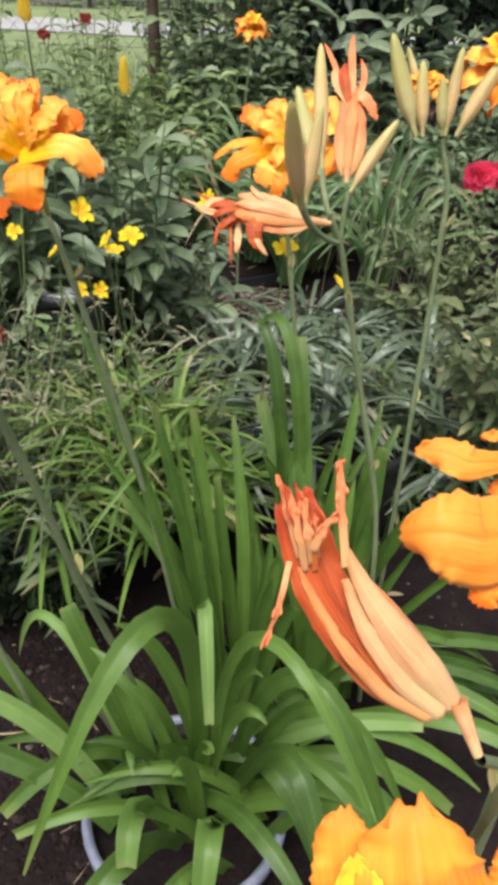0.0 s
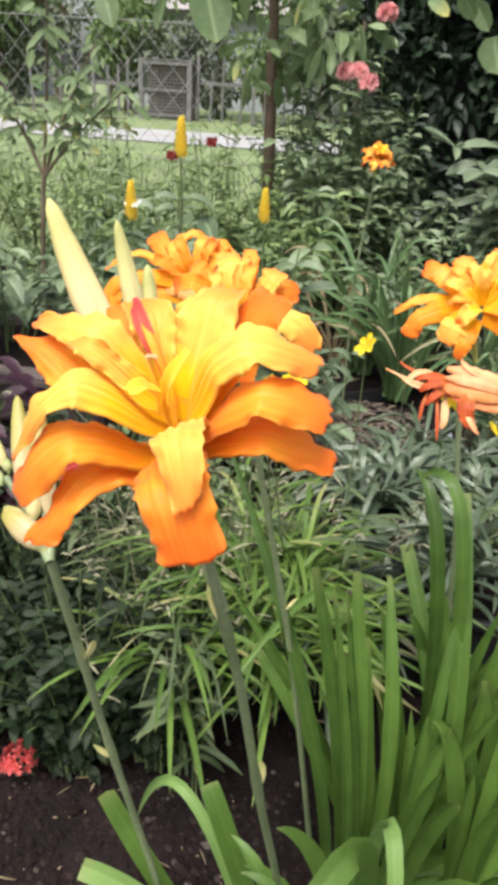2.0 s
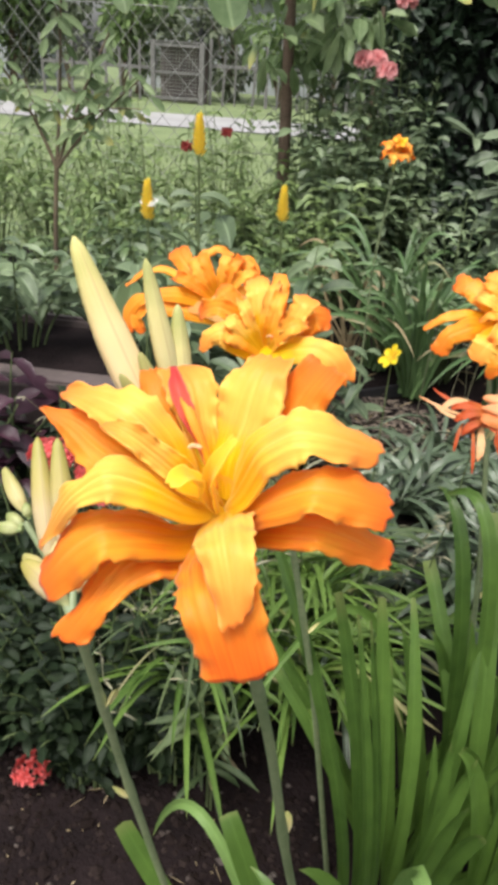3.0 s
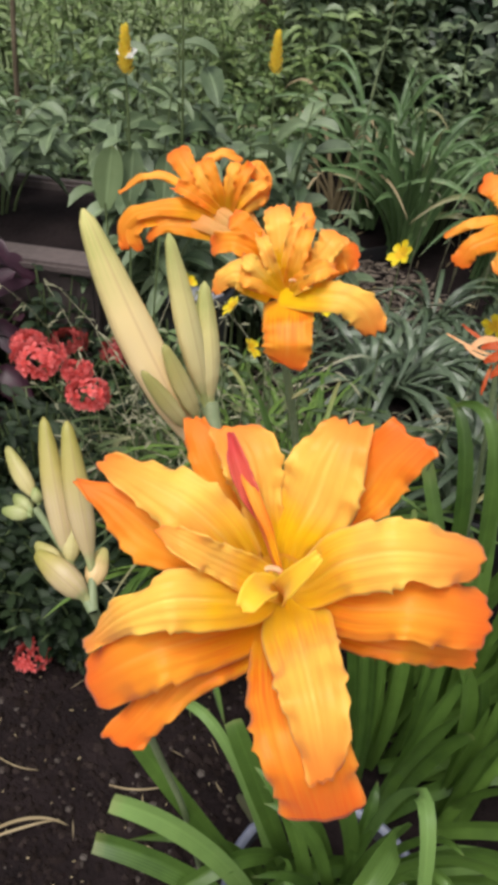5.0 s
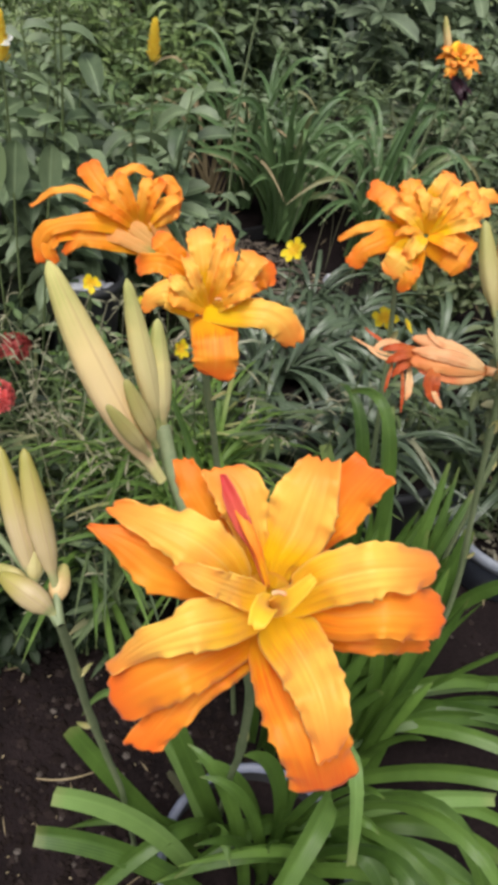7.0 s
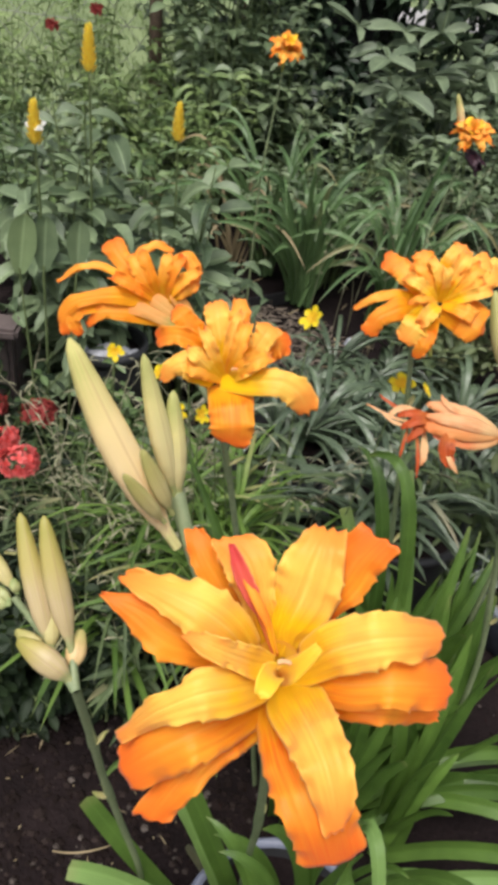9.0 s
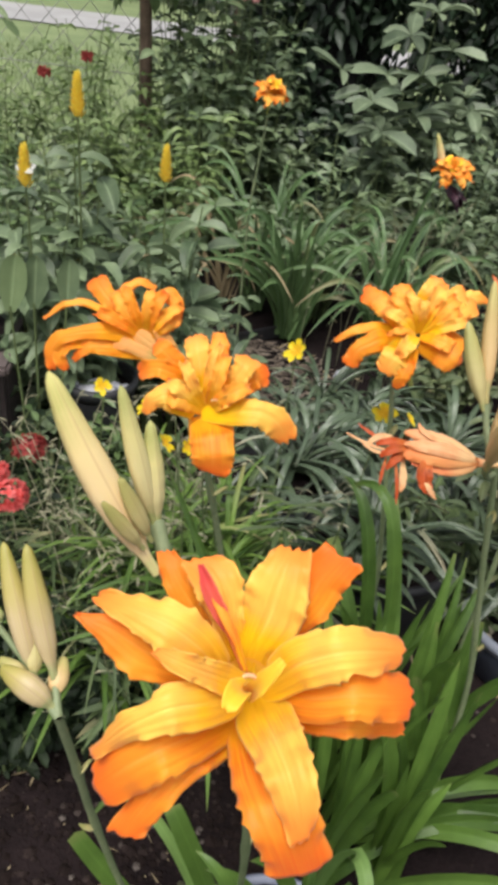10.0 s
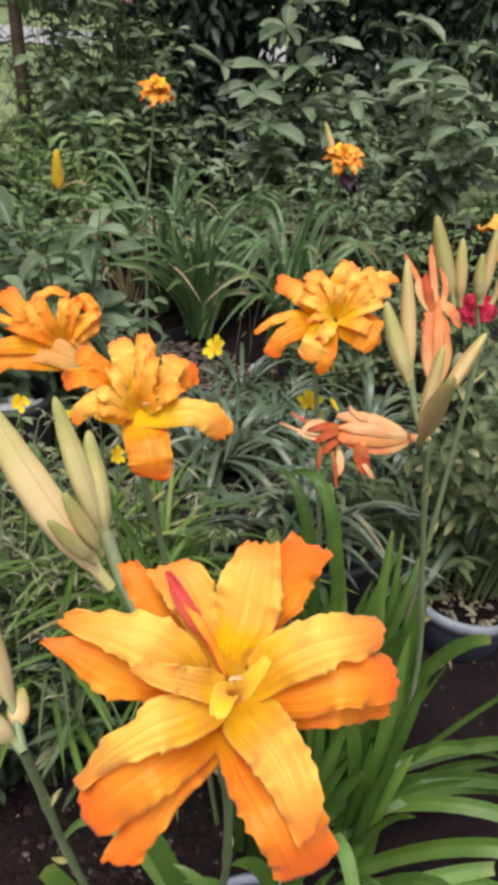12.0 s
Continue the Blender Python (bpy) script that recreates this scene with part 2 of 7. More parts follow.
HERB = leaf_mat("herb_leaf", (0.04, 0.07, 0.026), (0.13, 0.175, 0.068), (0.36, 0.33, 0.17), 0.45, 0.25, 0.3)
SPIKE_LEAF = leaf_mat("spike_plant_leaf", (0.035, 0.065, 0.028), (0.24, 0.31, 0.17), None, 0.42, 0.2, 0.4, 0.0, 0.5)
SHRUB = leaf_mat("shrub_leaf", (0.028, 0.058, 0.018), (0.17, 0.25, 0.09), None, 0.34, 0.2, 0.3, 0.0, 0.7)
SHRUB_MID = leaf_mat("dusty_shrub_leaf", (0.05, 0.085, 0.040), (0.23, 0.30, 0.155), None, 0.40, 0.2, 0.3, 0.0, 0.6)
SHRUB_GREY = leaf_mat("grey_green_leaf", (0.08, 0.115, 0.065), (0.25, 0.31, 0.19), None, 0.45, 0.2, 0.4, 0.0, 0.5)
SHRUB_LIGHT = leaf_mat("light_shrub_leaf", (0.06, 0.11, 0.03), (0.27, 0.36, 0.13), None, 0.42, 0.25, 0.3, 0.0, 0.5)
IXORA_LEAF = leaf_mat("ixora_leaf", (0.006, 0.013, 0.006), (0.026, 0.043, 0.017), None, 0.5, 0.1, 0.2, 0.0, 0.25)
DARK_LEAF = leaf_mat("dark_tree_leaf", (0.012, 0.024, 0.013), (0.035, 0.06, 0.03), None, 0.4, 0.12, 0.2)
MAROON = leaf_mat("maroon_leaf", (0.022, 0.010, 0.016), (0.06, 0.02, 0.035), None, 0.35, 0.12, 0.2)
VARIEG = leaf_mat("variegated_leaf", (0.035, 0.065, 0.025), (0.19, 0.22, 0.10), (0.45, 0.40, 0.22), 0.42, 0.2, 0.3)
FAR_LEAF = leaf_mat("far_tree_leaf", (0.08, 0.13, 0.045), (0.20, 0.29, 0.10), None, 0.5, 0.3, 0.1)
# greyed green: the haze of distance is put into this leaf colour
HEDGE_LEAF = leaf_mat("hazy_hedge_leaf", (0.07, 0.09, 0.055), (0.17, 0.20, 0.12), None, 0.6, 0.25, 0.1)
HANG_LEAF = leaf_mat("hanging_vine_leaf", (0.10, 0.16, 0.065), (0.27, 0.35, 0.17), (0.45, 0.42, 0.12), 0.45, 0.35, 0.3)
GRASS = leaf_mat("lawn_blade", (0.08, 0.12, 0.04), (0.19, 0.25, 0.09), None, 0.5, 0.3, 0.1)
DRY = leaf_mat("dry_straw", (0.25, 0.19, 0.10), (0.45, 0.36, 0.22), None, 0.7, 0.15, 0.1)

SCAPE = stem_mat("scape_green", (0.13, 0.18, 0.08), (0.27, 0.31, 0.17))
TWIG = stem_mat("brown_twig", (0.07, 0.05, 0.03), (0.17, 0.13, 0.08), 0.8)
GREEN_TWIG = stem_mat("green_twig", (0.06, 0.09, 0.03), (0.14, 0.18, 0.07), 0.6)
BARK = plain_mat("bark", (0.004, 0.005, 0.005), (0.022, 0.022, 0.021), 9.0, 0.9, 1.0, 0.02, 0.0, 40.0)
TRUNK = plain_mat("small_trunk_bark", (0.055, 0.035, 0.022), (0.16, 0.11, 0.075), 20.0, 0.85, 0.7, 0.004)
POT_BLACK = plain_mat("black_pot_plastic", (0.012, 0.012, 0.014), (0.03, 0.03, 0.033), 6.0, 0.45, 0.1, 0.001)
POT_BLUE = plain_mat("dark_blue_pot_plastic", (0.03, 0.038, 0.055), (0.075, 0.085, 0.11), 5.0, 0.4, 0.1, 0.001)
POT_RIM = plain_mat("grey_rim_plastic", (0.20, 0.22, 0.27), (0.33, 0.35, 0.41), 8.0, 0.4, 0.1, 0.001)
POT_PALE = plain_mat("pale_blue_pot_plastic", (0.13, 0.14, 0.20), (0.26, 0.28, 0.37), 7.0, 0.45, 0.1, 0.001)
TUB_WOOD = plain_mat("dark_brown_planter_board", (0.05, 0.038, 0.036), (0.12, 0.09, 0.085), 6.0, 0.75, 0.4, 0.003)
WIRE = plain_mat("galvanised_wire", (0.20, 0.20, 0.19), (0.34, 0.34, 0.32), 30.0, 0.6, 0.1, 0.001, 0.0)
WOOD_GREY = plain_mat("weathered_wood", (0.09, 0.09, 0.085), (0.21, 0.20, 0.195), 7.0, 0.85, 0.5, 0.004)
WALL_PAINT = plain_mat("pale_wall_paint", (0.30, 0.32, 0.34), (0.42, 0.44, 0.46), 2.0, 0.8, 0.2, 0.002)
ROOF_IRON = plain_mat("rusted_roof_iron", (0.26, 0.22, 0.20), (0.42, 0.40, 0.39), 1.5, 0.6, 0.2, 0.003, 0.3)
RUST_RED = plain_mat("red_painted_tin", (0.22, 0.05, 0.04), (0.36, 0.12, 0.09), 4.0, 0.7, 0.2, 0.002)
ROAD = plain_mat("pale_concrete_road", (0.26, 0.255, 0.25), (0.38, 0.37, 0.37), 1.2, 0.85, 0.4, 0.004, 0.0, 30.0)
STONE = plain_mat("pale_stone", (0.20, 0.21, 0.25), (0.52, 0.53, 0.58), 18.0, 0.7, 0.5, 0.004)
SOIL = plain_mat("dark_soil", (0.005, 0.0034, 0.0036), (0.022, 0.0145, 0.0148), 9.0, 0.95, 1.0, 0.012, 0.0, 120.0, 0.12)


def crumb_mat():
    """Soil crumbs: each one its own brown, a few pale."""
    m, nt, bsdf, out = nodes_of("soil_crumb")
    isl = nt.nodes.new("ShaderNodeNewGeometry").outputs["Random Per Island"]
    col = ramp(nt, isl, [(0.0, (0.008, 0.0045, 0.0038)), (0.7, (0.024, 0.0155, 0.0145)), (0.93, (0.055, 0.039, 0.035)), (1.0, (0.20, 0.17, 0.15))])
    nt.links.new(mixc(nt, noise_fac(nt, 260.0), col, (0.012, 0.008, 0.007)), bsdf.inputs["Base Color"])
    bsdf.inputs["Roughness"].default_value = 0.95
    bsdf.inputs["Specular IOR Level"].default_value = 0.12
    return m


CRUMB = crumb_mat()
CRIMSON = petal_mat("crimson_petal", (0.62, 0.02, 0.06), (0.80, 0.04, 0.12), (0.82, 0.07, 0.17), (0.5, 0.01, 0.03), redness=0.4)
DULL_RED = leaf_mat("dull_red_petal", (0.20, 0.02, 0.02), (0.42, 0.07, 0.06), None, 0.5, 0.2, 0.1)
MULCH = leaf_mat("brown_mulch", (0.06, 0.045, 0.035), (0.24, 0.19, 0.15), None, 0.8, 0.05, 0.1)
DEAD_LEAF = leaf_mat("pale_dead_leaf", (0.10, 0.085, 0.055), (0.42, 0.38, 0.28), None, 0.7, 0.1, 0.3)
GRAVEL_WHITE = plain_mat("white_pebble", (0.30, 0.31, 0.36), (0.62, 0.62, 0.66), 60.0, 0.7, 0.5, 0.002)
# turf green desaturated to paint in the haze over the far lawn
LAWN = plain_mat("lawn_turf", (0.10, 0.14, 0.055), (0.22, 0.27, 0.12), 1.6, 0.9, 0.6, 0.01, 0.0, 45.0)

# ---- mesh helpers ----


class Sheet:
    """Gathers vertices, faces and surface coordinates for one mesh."""

    def __init__(self):
        self.v, self.f, self.t = [], [], []

    def grid(self, pts, uv, closed=False):
        n, m = pts.shape[:2]
        k = len(self.v)
        self.v.extend(map(tuple, pts.reshape(-1, 3)))
        self.t.extend(map(tuple, uv.reshape(-1, 2)))
        for i in range(n - 1):
            for j in range(m - 1 if not closed else m):
                j2 = (j + 1) % m
                self.f.append((k + i * m + j, k + i * m + j2, k + (i + 1) * m + j2, k + (i + 1) * m + j))

    def mesh(self, name, mat, smooth=True):
        me = bpy.data.meshes.new(name)
        me.from_pydata(self.v, [], self.f)
        uv = me.uv_layers.new(name="UVMap")
        idx = np.empty(len(me.loops), dtype=np.int32)
        me.loops.foreach_get("vertex_index", idx)
        uv.data.foreach_set("uv", np.array(self.t, dtype=np.float32)[idx].ravel())
        if smooth:
            me.polygons.foreach_set("use_smooth", [True] * len(me.polygons))
        me.materials.append(mat)
        me.update()
        return me


def part(name, sheet, mat, parent=None, label="", smooth=True):
    me = sheet.mesh(name, mat, smooth) if isinstance(sheet, Sheet) else sheet
    ob = new(name, me)
    if parent is not None:
        ob.parent = parent
    if label:
        tagged(ob, label)
    return ob


def solid(name, bm, mat, parent=None, label=""):
    me = bpy.data.meshes.new(name)
    bm.to_mesh(me)
    bm.free()
    me.materials.append(mat)
    ob = new(name, me)
    if parent is not None:
        ob.parent = parent
    if label:
        tagged(ob, label)
    return ob


def thing(name, label, category, at=(0, 0, 0), group="", kind=""):
    ob = new(name)
    ob.location = at
    ob.empty_display_size = 0.02
    return tagged(ob, label, category, group, kind)


def unit(v):
    v = np.asarray(v, float)
    return v / (np.linalg.norm(v) + 1e-12)


def bez(p, n):
    s = np.linspace(0, 1, n)[:, None]
    p = [np.asarray(q, float) for q in p]
    if len(p) == 3:
        return (1 - s) ** 2 * p[0] + 2 * s * (1 - s) * p[1] + s ** 2 * p[2]
    return (1 - s) ** 3 * p[0] + 3 * s * (1 - s) ** 2 * p[1] + 3 * s ** 2 * (1 - s) * p[2] + s ** 3 * p[3]


def tube(sheet, line, r0, r1, k=7, bumps=()):
    """A round stem along a line; bumps: (place, extra radius) for nodes."""
    line = np.asarray(line, float)
    n = len(line)
    s = np.linspace(0, 1, n)
    d = np.gradient(line, axis=0)
    d /= np.linalg.norm(d, axis=1)[:, None] + 1e-12
    ref = np.array([0.0, 0, 1]) if abs(d[0][2]) < 0.9 else np.array([1.0, 0, 0])
    a = np.cross(d, ref)
    a /= np.linalg.norm(a, axis=1)[:, None] + 1e-12
    b = np.cross(d, a)
    r = r0 + (r1 - r0) * s
    for place, extra in bumps:
        r = r + extra * np.exp(-((s - place) / 0.02) ** 2)
    ang = np.linspace(0, 2 * np.pi, k, endpoint=False)
    pts = line[:, None] + r[:, None, None] * (np.cos(ang)[None, :, None] * a[:, None] + np.sin(ang)[None, :, None] * b[:, None])
    uv = np.stack(np.broadcast_arrays((ang / 6.2832)[None, :], s[:, None]), -1)
    sheet.grid(pts, uv, True)


def blade(sheet, line, width, face, fold=0.15, tip=0.0, cross=5, ruffle=0.0, twist=0.0, belly=0.5, rng=None, base_w=0.6, jag=0.0, point=0.5, crease=0.0):
    """A leaf or strip along a line. face: the way its upper side looks; fold: depth of its channel; tip: how blunt it ends (0 pointed, 1 cut off)."""
    line = np.asarray(line, float)
    n = len(line)
    s = np.linspace(0, 1, n)
    d = np.gradient(line, axis=0)
    d /= np.linalg.norm(d, axis=1)[:, None] + 1e-12
    face = np.asarray(face, float)
    side = np.cross(d, np.broadcast_to(face, d.shape))
    side /= np.linalg.norm(side, axis=1)[:, None] + 1e-12
    up = np.cross(side, d)
    if twist:
        a = (twist * s)[:, None]
        side, up = side * np.cos(a) + up * np.sin(a), up * np.cos(a) - side * np.sin(a)
    rise = base_w + (1 - base_w) * np.clip(s / max(belly, 1e-3), 0, 1) ** 0.8
    fall = np.where(s > belly, (s - belly) / (1 - belly), 0)
    close = np.clip(1 - fall ** 2.2, 0, 1) ** point
    w = width * rise * (close * (1 - tip) + tip)
    u = np.linspace(-1, 1, cross)
    off = side[:, None] * (u[None, :] * w[:, None] * 0.5)[:, :, None]
    depth = (np.abs(u) - 0.5)[None, :] * fold * w[:, None]
    if crease:
        depth = depth + crease * np.cos(u * 5.5)[None, :] * np.sin(np.pi * np.clip(s * 1.1, 0, 1))[:, None] ** 0.7
    if ruffle:
        ph = rng.uniform(0, 6.28, 2)
        fr = rng.uniform(1.3, 2.8)
        wave = np.sin(fr * 6.28 * s[:, None] ** rng.uniform(0.8, 1.6) + np.where(u < 0, ph[0], ph[1])[None, :]) + 0.5 * np.sin(2.3 * fr * 6.28 * s[:, None] + ph[0])
        depth = depth + ruffle * wave * (np.abs(u) ** 2)[None, :] * np.clip(s * 2.5 - 0.5, 0, 1)[:, None]
    if jag:
        edge = []
        for _ in (0, 1):
            knots = np.concatenate([[0], np.sort(rng.uniform(0.15, 1, 12)), [1]])
            edge.append(np.interp(s, knots, 1.3 * rng.uniform(-1, 1, 14) ** 3) + 0.1 * rng.uniform(-1, 1, n))
        cut = 1 + jag * np.where(u[None, :] < 0, edge[0][:, None], edge[1][:, None]) * (np.abs(u) ** 3)[None, :]
        off = off * cut[:, :, None]
        ends = np.interp(u, np.linspace(-1, 1, 7), rng.uniform(-1, 1, 7)) * jag * 0.6 * width
        off = off + (d[:, None] * ends[None, :, None]) * (np.clip(s * 6 - 5, 0, 1) ** 2)[:, None, None]
    pts = line[:, None] + off + up[:, None] * depth[:, :, None]
    uv = np.stack(np.broadcast_arrays((u * 0.5 + 0.5)[None, :], s[:, None]), -1)
    sheet.grid(pts, uv)


def small_leaf(sheet, at, way, face, length, width, droop=0.3, fold=0.25, rows=5, cross=3, belly=0.4, base_w=0.1):
    at, way = np.asarray(at, float), unit(way)
    end = at + way * length + np.array([0, 0, -droop * length])
    ctl = at + way * length * 0.55 + np.array([0, 0, droop * length * 0.12])
    blade(sheet, bez((at, ctl, end), rows), width, face, fold, 0.0, cross, belly=belly, base_w=base_w)


def spin_mesh(sheet, profile, at, seg=32):
    ang = np.linspace(0, 2 * np.pi, seg, endpoint=False)
    prof = np.asarray(profile, float)
    pts = np.stack([prof[:, 0][:, None] * np.cos(ang), prof[:, 0][:, None] * np.sin(ang), np.broadcast_to(prof[:, 1][:, None], (len(prof), seg))], -1) + np.asarray(at, float)
    uv = np.stack(np.broadcast_arrays((ang / 6.2832)[None, :], np.linspace(0, 1, len(prof))[:, None]), -1)
    sheet.grid(pts, uv, True)

# ---- ground, lawn, road ----


def ground_height(x, y):
    near = max(0.0, 1 - abs(y - 1.2) / 3.5)
    return near * (0.018 * noise.noise((x * 3.1, y * 3.1, 0.3)) + 0.010 * noise.noise((x * 9.0, y * 9.0, 1.7)) + 0.004 * noise.noise((x * 27.0, y * 27.0, 4.0)))


def make_ground():
    xs = np.concatenate([[-900, -300, -90, -30, -12, -5], np.arange(-2.2, 2.21, 0.04), [5, 12, 30, 90, 300, 900]])
    ys = np.concatenate([[-900, -200, -40, -8, -2], np.arange(-0.4, 4.5, 0.04), [6, 9, 14, 25, 60, 200, 900]])
    pts = np.array([[(x, y, ground_height(x, y) if -2.2 <= x <= 2.2 and -0.4 <= y <= 4.5 else 0.0) for x in xs] for y in ys])
    sh = Sheet()
    sh.grid(pts, pts[:, :, :2].copy())
    return tagged(part("ground", sh, SOIL), "dark damp garden soil with crumbs and litter", "ground", kind="structure")


make_ground()


def flat_sheet(name, x0, x1, y0, y1, z, mat, label, category, nx=40, ny=20, rough=0.0):
    sh = Sheet()
    xs, ys = np.linspace(x0, x1, nx), np.linspace(y0, y1, ny)
    pts = np.array([[(x, y + (0.12 * noise.noise((x * 0.9, y0, 2)) if j in (0, ny - 1) else 0), z + rough * noise.noise((x, y, 0))) for x in xs] for j, y in enumerate(ys)])
    sh.grid(pts, pts[:, :, :2].copy())
    return tagged(part(name, sh, mat), label, category, kind="structure")


flat_sheet("lawn", -60, 60, 4.3, 60, 0.012, LAWN, "mown green lawn beyond the wire fence", "lawn", 80, 40)
flat_sheet("road", -60, 60, 12.5, 15.2, 0.03, ROAD, "pale concrete road across the lawn", "road", 60, 6)

# ---- wire fence between garden and lawn ----
rng = np.random.default_rng(4)


def make_fence(y=4.12, x0=-4.2, x1=-0.1, height=1.25, step=0.125):
    fence = thing("chain_link_fence", "grey galvanised chain link fence on thin posts", "fence", (0, y, 0))
    sh = Sheet()
    run = height * 0.9
    for k in range(int((x1 - x0 + run) / step)):
        for way in (1, -1):
            a = x0 - run + k * step if way == 1 else x0 + k * step
            lo = max(0.0, (x0 - a) / run) if way == 1 else max(0.0, (a - x1) / run)
            hi = min(1.0, (x1 - a) / run) if way == 1 else min(1.0, (a - x0) / run)
            if hi - lo < 0.02:
                continue
            ends = [(a + way * run * f, 0.004 * way, 0.03 + height * f) for f in (lo, hi)]
            tube(sh, np.linspace(ends[0], ends[1], 4), 0.0016, 0.0016, 4)
    part("wire_mesh", sh, WIRE, fence)
    for z in (0.06, 0.65, 1.27):
        t = Sheet()
        tube(t, np.linspace((x0, 0.0, z), (x1, 0.0, z), 30), 0.0022, 0.0022, 5)
        part("line_wire", t, WIRE, fence)
    for x in (-4.2, -2.1, -0.1):
        t = Sheet()
        tube(t, np.linspace((x, 0.02, -0.05), (x, 0.02, 1.32), 8), 0.011, 0.010, 10)
        part("post", t, TWIG, fence)


make_fence()

# ---- far side of the road: wire pen, slat fence, house, trees ----


def box(name, size, at, mat, parent=None, bevel=0.01, label=""):
    bm = bmesh.new()
    bmesh.ops.create_cube(bm, size=1)
    bmesh.ops.scale(bm, vec=size, verts=bm.verts)
    bmesh.ops.bevel(bm, geom=bm.edges[:], offset=min(bevel, min(size) * 0.3), segments=2, affect="EDGES")
    bmesh.ops.translate(bm, vec=at, verts=bm.verts)
    return solid(name, bm, mat, parent, label)


def make_pen(at):
    pen = thing("wire_pen", "grey timber pen front with a wire mesh gate", "pen", at)
    w, h = 1.15, 1.25
    for x in (0.0, w):
        box("gate_post", (0.11, 0.1, h + 0.1), (x, 0, h / 2), WOOD_GREY, pen, 0.012)
    for z in (0.12, h * 0.52, h - 0.04):
        box("rail", (w, 0.06, 0.07), (w / 2, 0, z), WOOD_GREY, pen, 0.01)
    sh = Sheet()
    for k in range(1, 15):
        x = w * k / 15
        tube(sh, np.linspace((x, 0.03, 0.1), (x, 0.03, h), 3), 0.0045, 0.0045, 4)
    for k in range(1, 17):
        z = h * k / 17
        tube(sh, np.linspace((0, 0.035, z), (w, 0.035, z), 3), 0.0045, 0.0045, 4)
    part("wire_mesh", sh, WIRE, pen)
    # added dark panel: stands in for the shade inside the pen
    box("back_board", (w, 0.03, h), (w / 2, 0.7, h / 2), TUB_WOOD, pen, 0.006)
    box("roof_board", (w + 0.1, 0.8, 0.03), (w / 2, 0.36, h + 0.03), WOOD_GREY, pen, 0.006)


make_pen((-5.2, 18.6, 0.0))


def make_slat_fence(x0, x1, y, h):
    f = thing("slat_fence", "row of weathered grey stakes with gaps", "fence", (0, y, 0))
    x = x0
    while x < x1:
        hh = h * rng.uniform(0.75, 1.1)
        ww = rng.uniform(0.04, 0.08)
        ob = box("stake", (ww, 0.035, hh), (0, 0, hh / 2), WOOD_GREY, f, 0.006)
        ob.matrix_basis = pose(x, rng.uniform(-0.05, 0.05), 0, 0, rng.uniform(-3, 3), 0)
        x += rng.uniform(0.16, 0.5)
    box("rail", (x1 - x0, 0.05, 0.08), ((x0 + x1) / 2, 0.05, h * 0.6), WOOD_GREY, f, 0.01)


make_slat_fence(-8.0, -5.4, 18.9, 1.2)
make_slat_fence(-3.9, 1.5, 18.9, 1.4)


def make_house(at, size, roof_mat, wall_mat, label):
    hs = thing("house", label, "house", at)
    w, d, h = size
    box("wall", (w, d, h), (0, 0, h / 2), wall_mat, hs, 0.02)
    sh = Sheet()
    xs = np.linspace(-w / 2 - 0.5, w / 2 + 0.5, 90)
    for sgn in (-1, 1):
        pts = np.array([[(x, sgn * (d / 2 + 0.5) * (1 - k), h - 0.15 + 1.1 * k + 0.02 * (i % 2)) for i, x in enumerate(xs)] for k in (0, 0.5, 1)])
        sh.grid(pts, pts[:, :, :2].copy())
    part("roof", sh, roof_mat, hs, smooth=False)
    for x in (-w * 0.28, w * 0.05, w * 0.3):
        win = box("window", (0.9, 0.08, 1.0), (x, -d / 2 - 0.01, 1.5), WOOD_GREY, hs, 0.01)
        box("pane", (0.74, 0.03, 0.84), (x, -d / 2 - 0.055, 1.5), POT_BLACK, win, 0.004)


make_house((-3.0, 29.0, 0), (9.0, 6.0, 2.9), ROOF_IRON, WALL_PAINT, "pale grey bungalow with an iron roof beyond the road")
make_house((-15.0, 27.0, 0), (7.0, 5.0, 2.8), RUST_RED, WALL_PAINT, "pale house with a dull red roof beyond the road")


def leaf_cloud(sheet, rng, centre, radii, n, length, width, shell=0.5, droop=0.35, face_up=0.7, rows=4):
    """Leaves scattered in a lumpy cloud; more towards its outside."""
    c, rad = np.asarray(centre, float), np.asarray(radii, float)
    for _ in range(n):
        d = unit(rng.normal(size=3))
        lump = 0.75 + 0.35 * noise.noise((d[0] * 2.1 + c[0], d[1] * 2.1 + c[1], d[2] * 2.1 + c[2]))
        r = (shell + (1 - shell) * rng.random() ** 0.5) * lump
        p = c + d * rad * r
        way = unit(d * 0.8 + rng.normal(size=3) * 0.7)
        face = unit(np.array([0, -0.25, face_up]) + rng.normal(size=3) * 0.45)
        k = rng.uniform(0.65, 1.25)
        small_leaf(sheet, p, way, face, length * k, width * k, droop * rng.uniform(0.3, 1.6), 0.25, rows)


